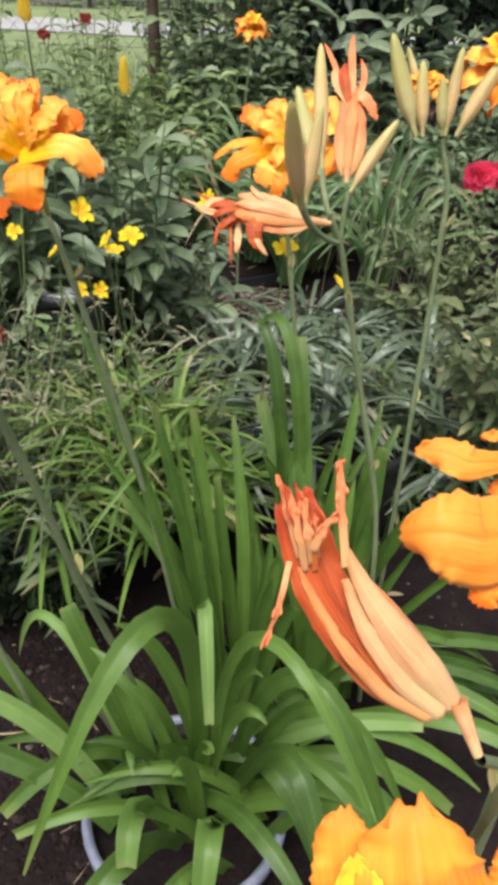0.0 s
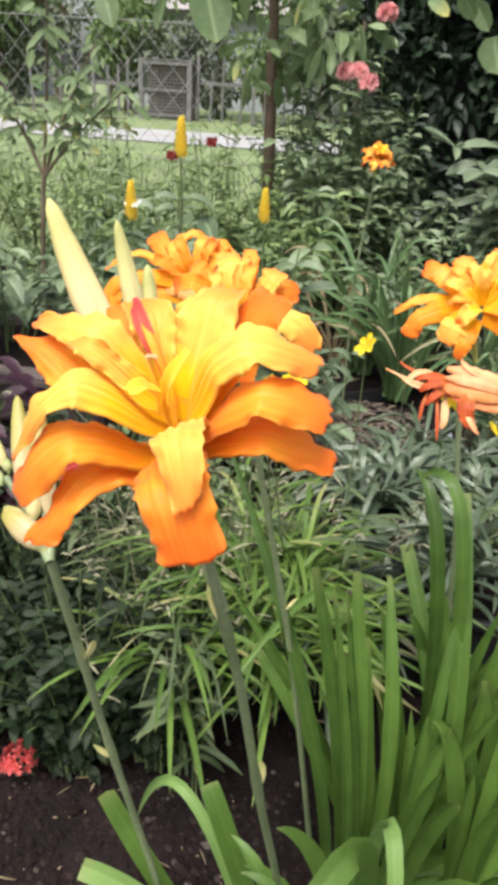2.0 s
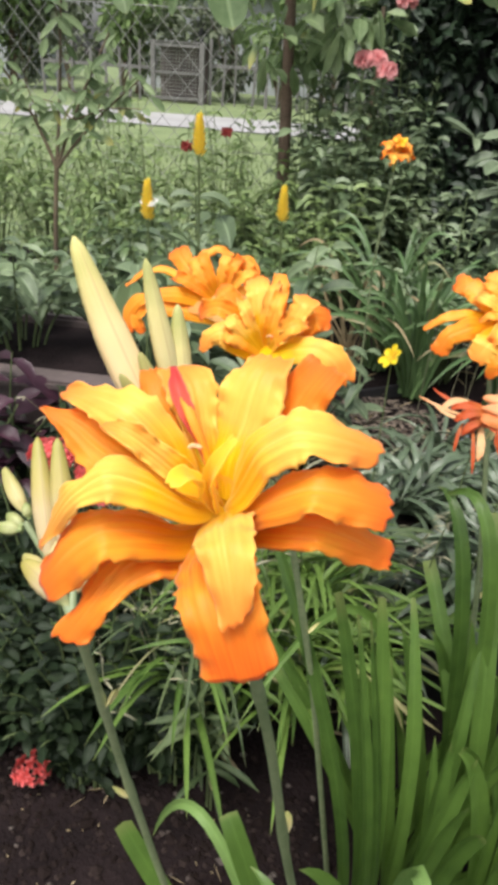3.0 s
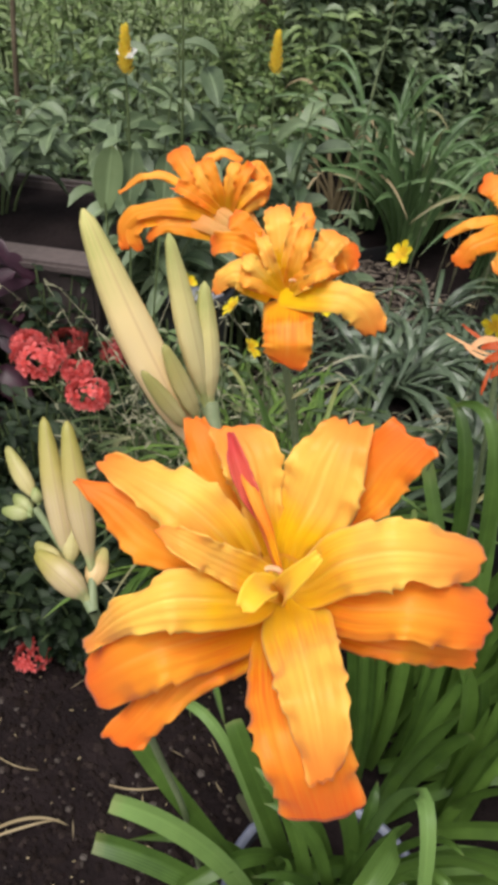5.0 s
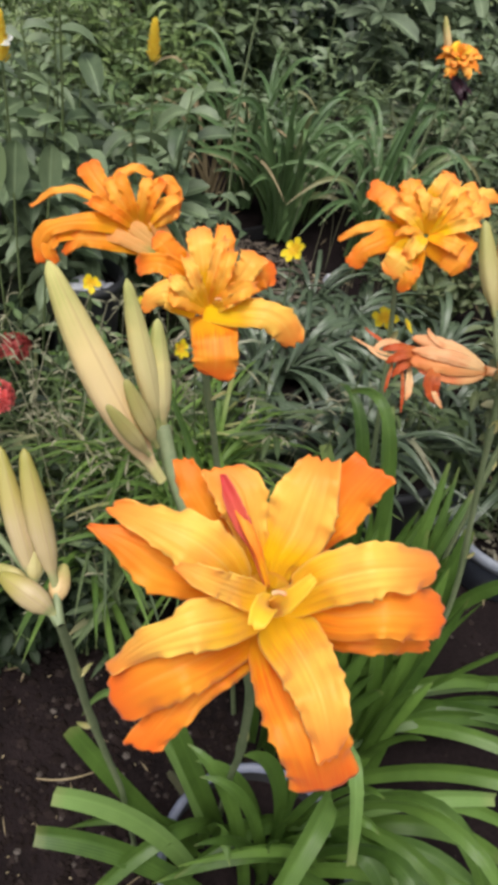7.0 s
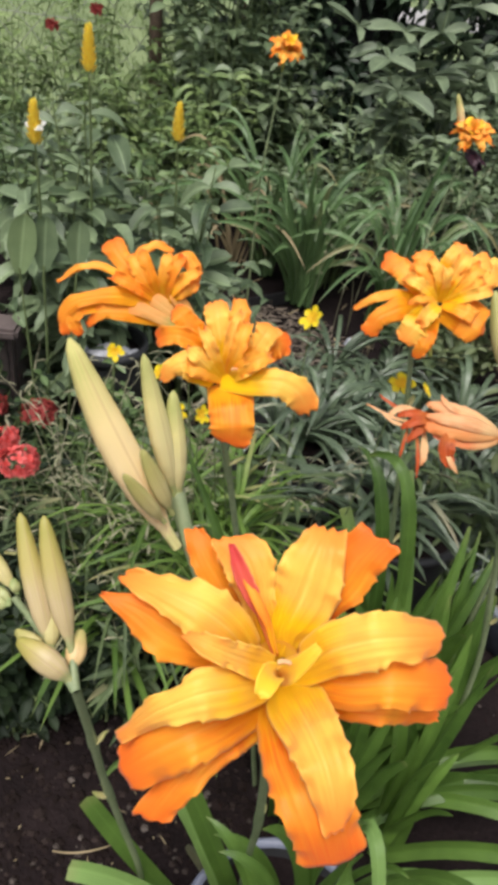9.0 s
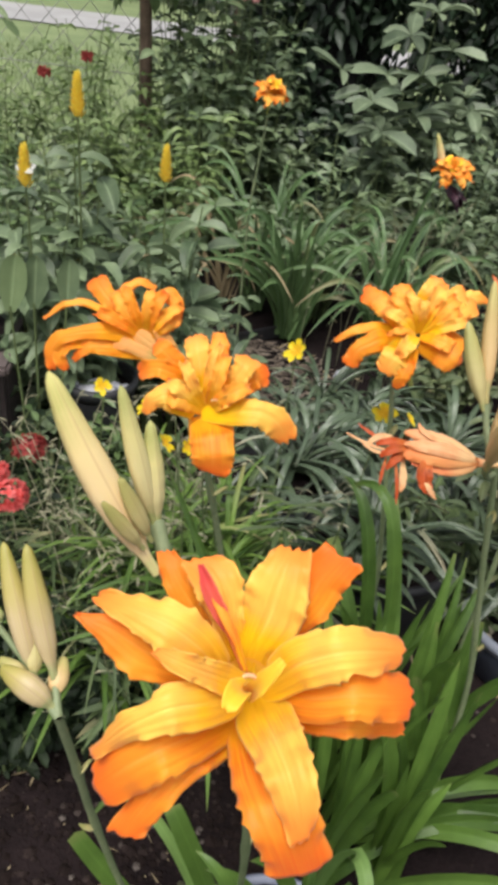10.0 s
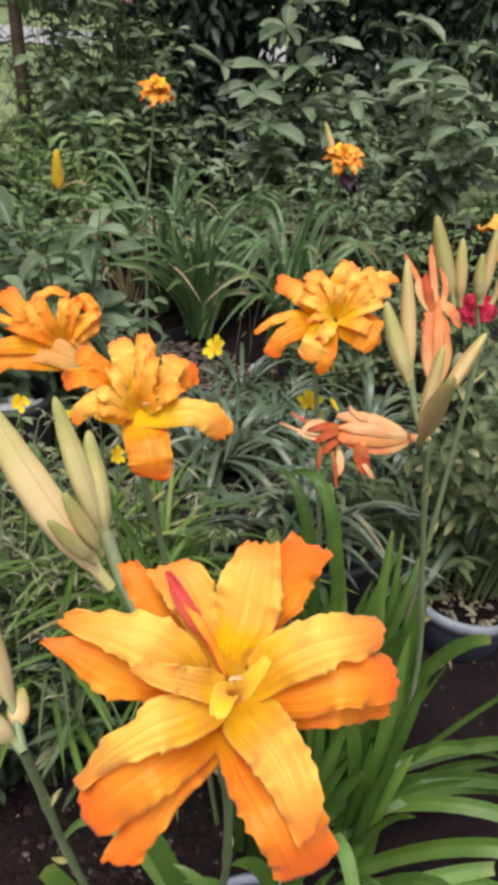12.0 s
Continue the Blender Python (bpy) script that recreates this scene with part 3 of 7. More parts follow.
def make_tree(name, label, at, height, crown, n, leaf, mat, trunk_r, seed, bark=TRUNK, clumps=9):
    r = np.random.default_rng(seed)
    tree = thing(name, label, "tree", at)
    sh = Sheet()
    top = np.array([r.uniform(-0.1, 0.1) * height, 0, height])
    tube(sh, bez(((0, 0, -0.05), (0.05 * height, 0, height * 0.5), top), 10), trunk_r, trunk_r * 0.35, 10)
    crown_sh = Sheet()
    for _ in range(clumps):
        d = unit(r.normal(size=3) * (1, 1, 0.7))
        c = np.array([0, 0, height * 0.92]) + d * np.asarray(crown) * r.uniform(0.35, 0.85)
        a = np.array([0, 0, height * r.uniform(0.45, 0.8)])
        tube(sh, bez((a, (a + c) / 2 + (0, 0, 0.08 * height), c), 7), trunk_r * 0.35, trunk_r * 0.08, 6)
        leaf_cloud(crown_sh, r, c, np.asarray(crown) * r.uniform(0.35, 0.6), n // clumps, leaf[0], leaf[1])
    part("trunk", sh, bark, tree)
    part("crown", crown_sh, mat, tree)
    return tree


for i, (x, y, h) in enumerate(((-9.5, 20.5, 3.2), (-6.4, 21.5, 3.0), (-4.0, 22, 3.6), (-1.4, 21, 3.0), (1.2, 20, 3.4), (4.5, 21, 3.6), (-12.5, 19, 3.2))):
    make_tree("roadside_tree", "leafy green roadside tree in dull light", (x, y, 0), h, (1.9, 1.5, 1.7), 1500, (0.22, 0.11), FAR_LEAF, 0.12, 30 + i)

for k, x in enumerate(np.arange(-10.5, 3.0, 1.35)):
    r = np.random.default_rng(400 + k)
    hedge = thing("hedge_bush", "hazy grey-green bush behind the stake fence", "bush", (float(x), 20.3 + r.uniform(-0.4, 0.4), 0))
    stems, lv = Sheet(), Sheet()
    for _ in range(4):
        c = np.array([r.uniform(-0.6, 0.6), r.uniform(-0.3, 0.3), r.uniform(0.7, 2.3)])
        tube(stems, bez(((0, 0, 0), (c[0] * 0.3, 0, c[2] * 0.6), c), 6), 0.04, 0.012, 6)
        leaf_cloud(lv, r, c, (0.8, 0.5, 0.75), 190, 0.20, 0.10, 0.3)
    part("stem", stems, TWIG, hedge)
    part("foliage", lv, HEDGE_LEAF if k % 3 else FAR_LEAF, hedge)

# ---- daylily flowers, buds and scapes ----


def bud(name, parent, base, tip, radius, mat=BUD, curve=0.0, seed=1, label=""):
    """A closed bud with six ridges: a narrow neck, a full belly towards the tip, a blunt point."""
    base, tip = np.asarray(base, float), np.asarray(tip, float)
    d = tip - base
    side = unit(np.cross(d, (0.3, 1, 0.2)))
    line = bez((base, (base + tip) / 2 + side * curve, tip), 30)
    s = np.linspace(0, 1, 30)
    prof = radius * np.interp(s, (0, 0.12, 0.15, 0.28, 0.45, 0.6, 0.8, 0.93, 0.98, 1), (0.30, 0.36, 0.52, 0.86, 1.0, 0.96, 0.72, 0.46, 0.30, 0.08))
    t = np.gradient(line, axis=0)
    t /= np.linalg.norm(t, axis=1)[:, None]
    a = np.cross(t, side)
    a /= np.linalg.norm(a, axis=1)[:, None]
    b = np.cross(t, a)
    k = 24
    ang = np.linspace(0, 2 * np.pi, k, endpoint=False)
    ridge = 1 + 0.06 * np.cos(3 * ang + 0.6 * s[:, None] * 2) + 0.025 * np.cos(6 * ang)
    pts = line[:, None] + (prof[:, None] * ridge)[:, :, None] * (np.cos(ang)[None, :, None] * a[:, None] + np.sin(ang)[None, :, None] * b[:, None])
    uv = np.stack(np.broadcast_arrays(((ang / 6.2832 * 3) % 1)[None, :], s[:, None]), -1)
    sh = Sheet()
    sh.grid(pts, uv, True)
    return part(name, sh, mat, parent, label)


def flower_frame(origin, axis, right=(1, 0, 0)):
    n = unit(axis)
    u = unit(np.asarray(right, float) - n * np.dot(right, n))
    v = np.cross(n, u)
    m = Matrix.Identity(4)
    for i in range(3):
        m[i][0], m[i][1], m[i][2], m[i][3] = u[i], v[i], n[i], origin[i]
    return m


def stamens(parent, seed, n=5, length=0.022, spread=0.012, depth=0.02):
    r = np.random.default_rng(seed)
    for k in range(n):
        a = k * 6.28 / n + r.uniform(-0.4, 0.4)
        e = np.array([spread * math.cos(a), spread * math.sin(a), length - depth])
        sh = Sheet()
        tube(sh, bez(((0, 0, -depth), (e[0] * 0.3, e[1] * 0.3, -depth * 0.3), e), 8), 0.0007, 0.0005, 6)
        st = part("stamen", sh, YELLOW, parent)
        an = Sheet()
        tube(an, np.array([e + (-0.0022, 0, 0), e + (-0.001, 0.0006, 0.0006), e + (0.001, 0.0006, 0.0006), e + (0.0022, 0, 0)]), 0.0009, 0.0009, 6)
        part("anther", an, WILT_PALE, st, "pale anther")


def tube_neck(parent, depth, back, radius=0.0062):
    """The narrow flower tube from the scape to the throat."""
    sh = Sheet()
    tube(sh, bez((back, (back[0] * 0.4, back[1] * 0.4, -depth * 1.25), (0, 0, -depth * 0.55)), 10), radius * 0.45, radius * 1.25, 12)
    part("flower_tube", sh, PETAL_TUBE, parent, "green-yellow flower tube")


def flowing(rows, n):
    """A smooth line of n points through a few guide rows (any number of columns)."""
    g = np.asarray(rows, float)
    step = np.concatenate([[0], np.cumsum(np.linalg.norm(np.diff(g[:, :3], axis=0), axis=1))])
    fine = np.linspace(0, step[-1], 121)
    out = np.stack([np.interp(fine, step, g[:, k]) for k in range(g.shape[1])], 1)
    for _ in range(60):
        out[1:-1] = (out[:-2] + 2 * out[1:-1] + out[2:]) / 4
    return out[np.round(np.linspace(0, 120, n)).astype(int)]


def teeth(r, s, amount):
    """Irregular notches along a petal's edge: slow swells with sharp little steps back."""
    at = np.concatenate([[0.0], np.cumsum(r.uniform(0.05, 0.15, 24))])
    size = r.uniform(0.15, 1.0, 25)
    i = np.clip(np.searchsorted(at, s, side="right") - 1, 0, 23)
    f = (s - at[i]) / (at[i + 1] - at[i])
    return amount * (size[i] * f ** 1.6 * np.clip((1 - f) * 7, 0, 1) - 0.3)


def tepal(parent, rows, mat, seed, slant=0.0, droop=0.16, ruffle=0.0018, jag=0.24, notch=None, name="petal", label="", n=56, cross=23, thick=0.0006, tipjag=1.0, face=(0.0, 0.0, 1.0), root=True):
    """A broad ruffled petal. rows: guide points of its midrib with the half width at each; slant: how far the end is cut askew;
    notch: (side, place, depth) of a tear in the edge."""
    r = np.random.default_rng(seed)
    x, y, z, w = rows[0]
    g = flowing([(x * 0.2, y * 0.2, z - 0.014, w * 0.5), *rows] if root else rows, n)
    line, w = g[:, :3], g[:, 3]
    s = np.linspace(0, 1, n)
    u = np.linspace(-1, 1, cross)
    d = np.gradient(line, axis=0)
    d /= np.linalg.norm(d, axis=1)[:, None]
    side = np.cross(d, face)
    side /= np.linalg.norm(side, axis=1)[:, None]
    up = np.cross(side, d)
    grow = np.clip(s * 3 - 0.9, 0, 1)
    cut = np.stack([teeth(r, s, jag) * grow for _ in (0, 1)], 1)
    if notch:
        k = 0 if notch[0] < 0 else 1
        cut[:, k] -= notch[2] * np.clip((s - notch[1]) / 0.012, 0, 1) * np.clip(1 - (s - notch[1]) / 0.13, 0, 1)
    edge = np.where(u[None, :] < 0, cut[:, :1], cut[:, 1:])
    wide = w[:, None] * (1 + edge * (np.abs(u) ** 5)[None, :])
    pts = line[:, None] + side[:, None] * (u[None, :] * wide)[:, :, None]
    end = np.interp(u, np.linspace(-1, 1, 9), r.uniform(-1, 0.6, 9)) * 0.19 * w.max() * tipjag - (0.12 if root else 0.25) * w.max() * np.abs(u) ** 4 + slant * u + (0.003 if root else 0.0)
    pts = pts + d[:, None] * (end[None, :] * (np.clip(s * 5 - 4, 0, 1) ** 1.5)[:, None])[:, :, None]
    ph, fr = r.uniform(0, 6.28, 4), r.uniform(2.2, 3.6, 2)
    wave = np.where(u[None, :] < 0, np.sin(fr[0] * 6.28 * s[:, None] + ph[0]), np.sin(fr[1] * 6.28 * s[:, None] + ph[1])) + 0.5 * np.sin(7.3 * 6.28 * s[:, None] + ph[2] + 2 * u[None, :])
    lift = -droop * w[:, None] * (u ** 2)[None, :] + ruffle * wave * (np.abs(u) ** 2.5)[None, :] * grow[:, None]
    body = np.sin(np.pi * np.clip(s * 1.05, 0, 1)) ** 0.6
    lift = lift + body[:, None] * (-0.075 * np.exp(-(u / 0.10) ** 2) + 0.03 * np.cos(u * 17 + ph[3]) + 0.015 * np.cos(u * 33 + ph[0]))[None, :] * w.max()
    pts = pts + up[:, None] * lift[:, :, None]
    sh = Sheet()
    sh.grid(pts, np.stack(np.broadcast_arrays((u * 0.5 + 0.5)[None, :], s[:, None]), -1))
    ob = part(name, sh, mat, parent, label)
    md = ob.modifiers.new("flesh", "SOLIDIFY")
    md.thickness, md.offset = thick, -1
    return ob


def curl(parent, line, width, mat, blunt=0.15, cup=0.14, jag=0.14, base_w=0.4, belly=0.5, tilt=(0, 0.12, 1)):
    """A narrower petal along four guide points in the flower's own axes, its face towards the open side."""
    s = np.linspace(0, 1, 9)
    rise = base_w + (1 - base_w) * np.clip(s / belly, 0, 1) ** 0.8
    close = np.clip(1 - np.clip((s - belly) / (1 - belly), 0, 1) ** 2.2, 0, 1) ** 0.8
    half = 0.5 * width * rise * (close * (1 - blunt) + blunt)
    rows = [(*p, h) for p, h in zip(bez(line, 9), half)]
    seed = int(abs(line[3][0] * 7919 + line[3][1] * 104729) * 1000) + 7
    return tepal(parent, rows, mat, seed, 0.0, -cup, min(width * 0.085, 0.0022), jag * 1.7, n=40, cross=15, thick=0.0005, face=tilt, root=False)


# the large open flower
hero = thing("daylily_flower", "large double orange daylily flower, fully open, with ruffled petals", "flower", (0, 0, 0), "open daylily flowers")
hero.matrix_basis = flower_frame((-0.1375, 0.4204, 0.9379), (-0.135, -0.576, 0.806), (0.990, -0.114, 0.084))
tube_neck(hero, 0.032, (0.0, 0.02, -0.075))
# outer petals first, then the inner ones and the throat
tepal(hero, ((-0.0139, 0.0009, -0.015, 0.0070), (-0.0302, 0.0033, 0.003, 0.0091), (-0.0431, 0.0067, 0.009, 0.0121), (-0.0555, 0.0140, 0.014, 0.0090), (-0.0685, 0.0179, 0.015, 0.0009)), PETAL_BACK, 700, -0.0003)
tepal(hero, ((-0.0154, 0.0157, -0.020, 0.0053), (-0.0256, 0.0268, -0.010, 0.0062), (-0.0333, 0.0368, -0.004, 0.0067), (-0.0373, 0.0436, -0.002, 0.0065), (-0.0403, 0.0493, -0.003, 0.0038)), PETAL_BACK, 701, -0.0017)
tepal(hero, ((0.0104, 0.0178, -0.018, 0.0061), (0.0181, 0.0276, -0.008, 0.0084), (0.0241, 0.0356, -0.002, 0.0117), (0.0278, 0.0437, 0.003, 0.0113), (0.0353, 0.0516, 0.007, 0.0098)), PETAL_BACK, 702, 0.0021)
tepal(hero, ((-0.0110, -0.0210, -0.018, 0.0115), (-0.0190, -0.0269, -0.005, 0.0118), (-0.0263, -0.0365, -0.000, 0.0092), (-0.0342, -0.0479, -0.004, 0.0077), (-0.0445, -0.0616, -0.012, 0.0069)), PETAL_BACK, 703, 0.0031)
tepal(hero, ((0.0146, -0.0065, -0.016, 0.0097), (0.0296, -0.0095, -0.003, 0.0102), (0.0430, -0.0092, -0.001, 0.0103), (0.0556, -0.0095, -0.011, 0.0090), (0.0669, -0.0102, -0.021, 0.0058)), PETAL_BACK, 704, 0.0000)
tepal(hero, ((0.0028, -0.0167, -0.013, 0.0118), (0.0099, -0.0311, 0.011, 0.0150), (0.0163, -0.0436, 0.020, 0.0147), (0.0218, -0.0561, 0.016, 0.0133), (0.0262, -0.0666, 0.004, 0.0124)), PETAL_BACK, 705, 0.0000, tipjag=1.3)
tepal(hero, ((-0.0100, -0.0171, -0.013, 0.0095), (-0.0201, -0.0237, 0.009, 0.0111), (-0.0303, -0.0293, 0.019, 0.0109), (-0.0427, -0.0363, 0.012, 0.0126), (-0.0546, -0.0448, 0.000, 0.0099)), PETAL_BACK, 706, -0.0001, droop=0.28, tipjag=1.2)
tepal(hero, ((0.0126, -0.0044, -0.010, 0.0084), (0.0280, -0.0056, 0.011, 0.0101), (0.0410, -0.0031, 0.019, 0.0092), (0.0536, -0.0021, 0.014, 0.0109), (0.0657, -0.0013, 0.004, 0.0097)), PETAL_BACK, 707, -0.0001, droop=0.28, tipjag=1.3)
tepal(hero, ((-0.0056, 0.0118, -0.010, 0.0055), (-0.0104, 0.0230, 0.001, 0.0073), (-0.0132, 0.0319, 0.008, 0.0100), (-0.0162, 0.0388, 0.010, 0.0111), (-0.0233, 0.0460, 0.008, 0.0081)), PETAL, 708, -0.0036, droop=0.1)
tepal(hero, ((0.0014, 0.0134, -0.006, 0.0102), (0.0074, 0.0252, 0.004, 0.0146), (0.0102, 0.0368, 0.012, 0.0136), (0.0126, 0.0451, 0.014, 0.0111), (0.0149, 0.0529, 0.010, 0.0074)), PETAL, 709, 0.0022, jag=0.16, tipjag=1.3)
tepal(hero, ((-0.0108, 0.0007, -0.008, 0.0068), (-0.0194, 0.0095, 0.015, 0.0101), (-0.0299, 0.0154, 0.026, 0.0112), (-0.0457, 0.0209, 0.024, 0.0074), (-0.0616, 0.0258, 0.017, 0.0034)), PETAL, 710, -0.0012, jag=0.3)
tepal(hero, ((0.0061, -0.0113, -0.003, 0.0127), (0.0139, -0.0228, 0.024, 0.0111), (0.0186, -0.0316, 0.033, 0.0099), (0.0224, -0.0422, 0.029, 0.0086), (0.0252, -0.0518, 0.022, 0.0056)), PETAL, 711, 0.0017, droop=0.22)
tepal(hero, ((-0.0064, -0.0080, -0.003, 0.0079), (-0.0148, -0.0114, 0.022, 0.0094), (-0.0262, -0.0140, 0.036, 0.0097), (-0.0423, -0.0217, 0.026, 0.0061), (-0.0582, -0.0330, 0.005, 0.0026)), PETAL, 712, 0.0010, droop=0.3, notch=(1, 0.62, 0.35), tipjag=0.6)
tepal(hero, ((0.0078, -0.0016, -0.003, 0.0079), (0.0197, 0.0065, 0.022, 0.0109), (0.0340, 0.0109, 0.032, 0.0109), (0.0473, 0.0130, 0.025, 0.0104), (0.0612, 0.0158, 0.013, 0.0068)), PETAL, 713, -0.0020, droop=0.3, notch=(1, 0.70, 0.35), tipjag=1.6)
tepal(hero, ((-0.0084, -0.0012, 0.006, 0.0064), (-0.0150, 0.0000, 0.021, 0.0056), (-0.0203, 0.0010, 0.031, 0.0048), (-0.0262, 0.0028, 0.034, 0.0042), (-0.0325, 0.0052, 0.032, 0.0019)), PETAL, 714, -0.0010, droop=-0.25, name="petaloid")
# petal-like stamens in the throat
tepal(hero, ((0.0010, -0.0058, -0.0140, 0.0024), (0.0034, -0.0040, 0.0130, 0.0036), (0.0070, -0.0012, 0.0240, 0.0034), (0.0122, 0.0046, 0.0280, 0.0016)), THROAT, 731, droop=-0.5, ruffle=0.0006, name="petaloid", label="yellow petaloid in the throat", n=24, cross=11)
tepal(hero, ((0.0009, -0.0047, -0.0140, 0.0026), (-0.0016, -0.0040, 0.0130, 0.0042), (-0.0032, -0.0066, 0.0240, 0.0046), (-0.0046, -0.0106, 0.0255, 0.0030)), THROAT, 732, droop=-0.4, ruffle=0.0006, name="petaloid", label="yellow petaloid in the throat", n=24, cross=11)
sh = Sheet()
spin_mesh(sh, [(0.0008, -0.024), (0.005, -0.020), (0.009, -0.014), (0.0105, -0.010)], (-0.001, -0.001, 0.0), 24)
part("throat_cup", sh, THROAT, hero, "deep yellow throat")
tepal(hero, ((-0.0095, 0.0190, 0.0040, 0.0016), (-0.0145, 0.0260, 0.0120, 0.0034), (-0.0188, 0.0340, 0.0150, 0.0030), (-0.0222, 0.0408, 0.0140, 0.0010)), PETAL_RED, 733, droop=-0.55, ruffle=0.0008, name="petaloid", label="red-streaked rolled petaloid", n=28, cross=11)
tepal(hero, ((-0.0060, 0.0150, 0.0040, 0.0012), (-0.0105, 0.0220, 0.0110, 0.0020), (-0.0145, 0.0290, 0.0130, 0.0018), (-0.0172, 0.0345, 0.0110, 0.0006)), PETAL_GOLD, 734, droop=-0.5, ruffle=0.0005, name="petaloid", n=24, cross=9)
stamens(hero, 3, 1, 0.053, 0.002)


def open_flower(label, m, back):
    f = thing("daylily_flower", label, "flower", (0, 0, 0), "open daylily flowers")
    f.matrix_basis = m
    tube_neck(f, 0.02, back)
    return f


def inner_petals(f, centre, seed, specs, skins=(PETAL, PETAL_GOLD)):
    """Narrow petals that rise out of the throat and roll over at their tips: degrees, reach, half width, rise."""
    r = np.random.default_rng(seed)
    for k, (turn, reach, w, rise) in enumerate(specs):
        c, q = math.cos(radians(turn)), math.sin(radians(turn))
        bend = r.uniform(-0.22, 0.22)
        w, reach = w * r.uniform(0.85, 1.35), reach * r.uniform(0.88, 1.1)
        rows = [(centre[0] + reach * g * (c - bend * g * q), centre[1] + reach * g * (q + bend * g * c), h * rise, w * b) for g, h, b in ((0.05, -0.15, 0.45), (0.35, 0.62, 0.8), (0.68, 1.0, 1.0), (0.92, 0.9, 0.85), (1.0, 0.55, 0.35))]
        tepal(f, rows, skins[k % 2], seed + k, root=False, n=36, cross=15, droop=r.uniform(-0.45, 0.4), ruffle=0.0026, jag=0.32, tipjag=1.8, thick=0.0004)


fb = open_flower("double orange daylily flower with a broad drooping lip", flower_frame((-0.157, 0.735, 0.878), (-0.082, -0.801, 0.593), (0.993, -0.012, 0.12)), (0.0, -0.035, -0.06))
tepal(fb, ((-0.0121, 0.0224, -0.012, 0.0095), (-0.0255, 0.0375, -0.004, 0.0098), (-0.0355, 0.0479, 0.000, 0.0089), (-0.0421, 0.0536, -0.006, 0.0080)), PETAL_BACK, 760, root=False, n=40, cross=15)
tepal(fb, ((0.0115, 0.0036, -0.012, 0.0067), (0.0315, 0.0189, 0.000, 0.0108), (0.0419, 0.0249, 0.002, 0.0127), (0.0519, 0.0252, -0.006, 0.0094)), PETAL_BACK, 761, root=False, n=40, cross=15)
tepal(fb, ((-0.0099, 0.0134, -0.008, 0.0087), (-0.0227, 0.0243, 0.008, 0.0092), (-0.0355, 0.0299, 0.014, 0.0070), (-0.0451, 0.0297, 0.010, 0.0079), (-0.0542, 0.0280, 0.002, 0.0075)), PETAL_BACK, 762, root=False, n=40, cross=15, droop=-0.3)
tepal(fb, ((0.0034, -0.0057, -0.005, 0.0187), (0.0049, -0.0251, 0.016, 0.0177), (0.0062, -0.0415, 0.018, 0.0181), (0.0044, -0.0571, 0.006, 0.0147)), PETAL_BACK, 763, root=False, n=40, cross=15, tipjag=1.4)
tepal(fb, ((-0.0033, -0.0005, 0.000, 0.0122), (0.0217, -0.0062, 0.016, 0.0117), (0.0440, -0.0078, 0.022, 0.0106), (0.0583, -0.0162, 0.016, 0.0134), (0.0657, -0.0311, 0.004, 0.0100)), PETAL, 764, root=False, n=40, cross=15, jag=0.3, tipjag=1.5)
tepal(fb, ((-0.0064, -0.0022, 0.000, 0.0104), (-0.0202, 0.0039, 0.016, 0.0129), (-0.0320, 0.0071, 0.022, 0.0111), (-0.0414, 0.0031, 0.018, 0.0075), (-0.0495, -0.0057, 0.010, 0.0044)), PETAL, 765, root=False, n=40, cross=15, droop=0.35)
tepal(fb, ((-0.0034, 0.0048, -0.006, 0.0064), (-0.0035, 0.0275, 0.008, 0.0079), (-0.0054, 0.0448, 0.012, 0.0107), (-0.0076, 0.0579, 0.006, 0.0095)), PETAL, 766, root=False, n=40, cross=15, tipjag=1.4)
tepal(fb, ((0.0057, 0.0068, -0.004, 0.0081), (0.0100, 0.0273, 0.010, 0.0076), (0.0118, 0.0446, 0.014, 0.0088), (0.0126, 0.0593, 0.008, 0.0058)), PETAL_GOLD, 767, root=False, n=40, cross=15, tipjag=1.4)
tepal(fb, ((0.0104, 0.0020, -0.002, 0.0078), (0.0244, 0.0184, 0.014, 0.0088), (0.0317, 0.0292, 0.018, 0.0095), (0.0365, 0.0381, 0.012, 0.0115)), PETAL, 768, root=False, n=40, cross=15, jag=0.3)
inner_petals(fb, (0.000, -0.006), 900, ((88, 0.050, 0.0056, 0.026), (62, 0.046, 0.0058, 0.028), (112, 0.046, 0.0050, 0.028), (38, 0.044, 0.0056, 0.028), (138, 0.042, 0.0052, 0.028), (160, 0.036, 0.0050, 0.024), (20, 0.036, 0.0050, 0.024)))
stamens(fb, 5, 1, 0.034, 0.008, 0.012)

fa = open_flower("double orange daylily flower with curled back petals", flower_frame((-0.245, 0.885, 0.885), (-0.082, -0.801, 0.593), (0.993, -0.012, 0.12)), (0.045, -0.06, -0.03))
tepal(fa, ((0.0275, -0.0197, -0.010, 0.0070), (0.0034, 0.0024, 0.000, 0.0100), (-0.0104, 0.0136, 0.002, 0.0094), (-0.0195, 0.0272, 0.000, 0.0110), (-0.0241, 0.0350, -0.004, 0.0114)), PETAL_BACK, 790, root=False, n=40, cross=15, tipjag=1.3)
tepal(fa, ((0.0135, -0.0154, -0.006, 0.0038), (-0.0104, -0.0005, 0.006, 0.0038), (-0.0341, 0.0100, 0.008, 0.0038), (-0.0528, 0.0074, 0.006, 0.0030), (-0.0733, -0.0051, 0.000, 0.0017)), PETAL_GOLD, 791, root=False, n=40, cross=15, jag=0.1)
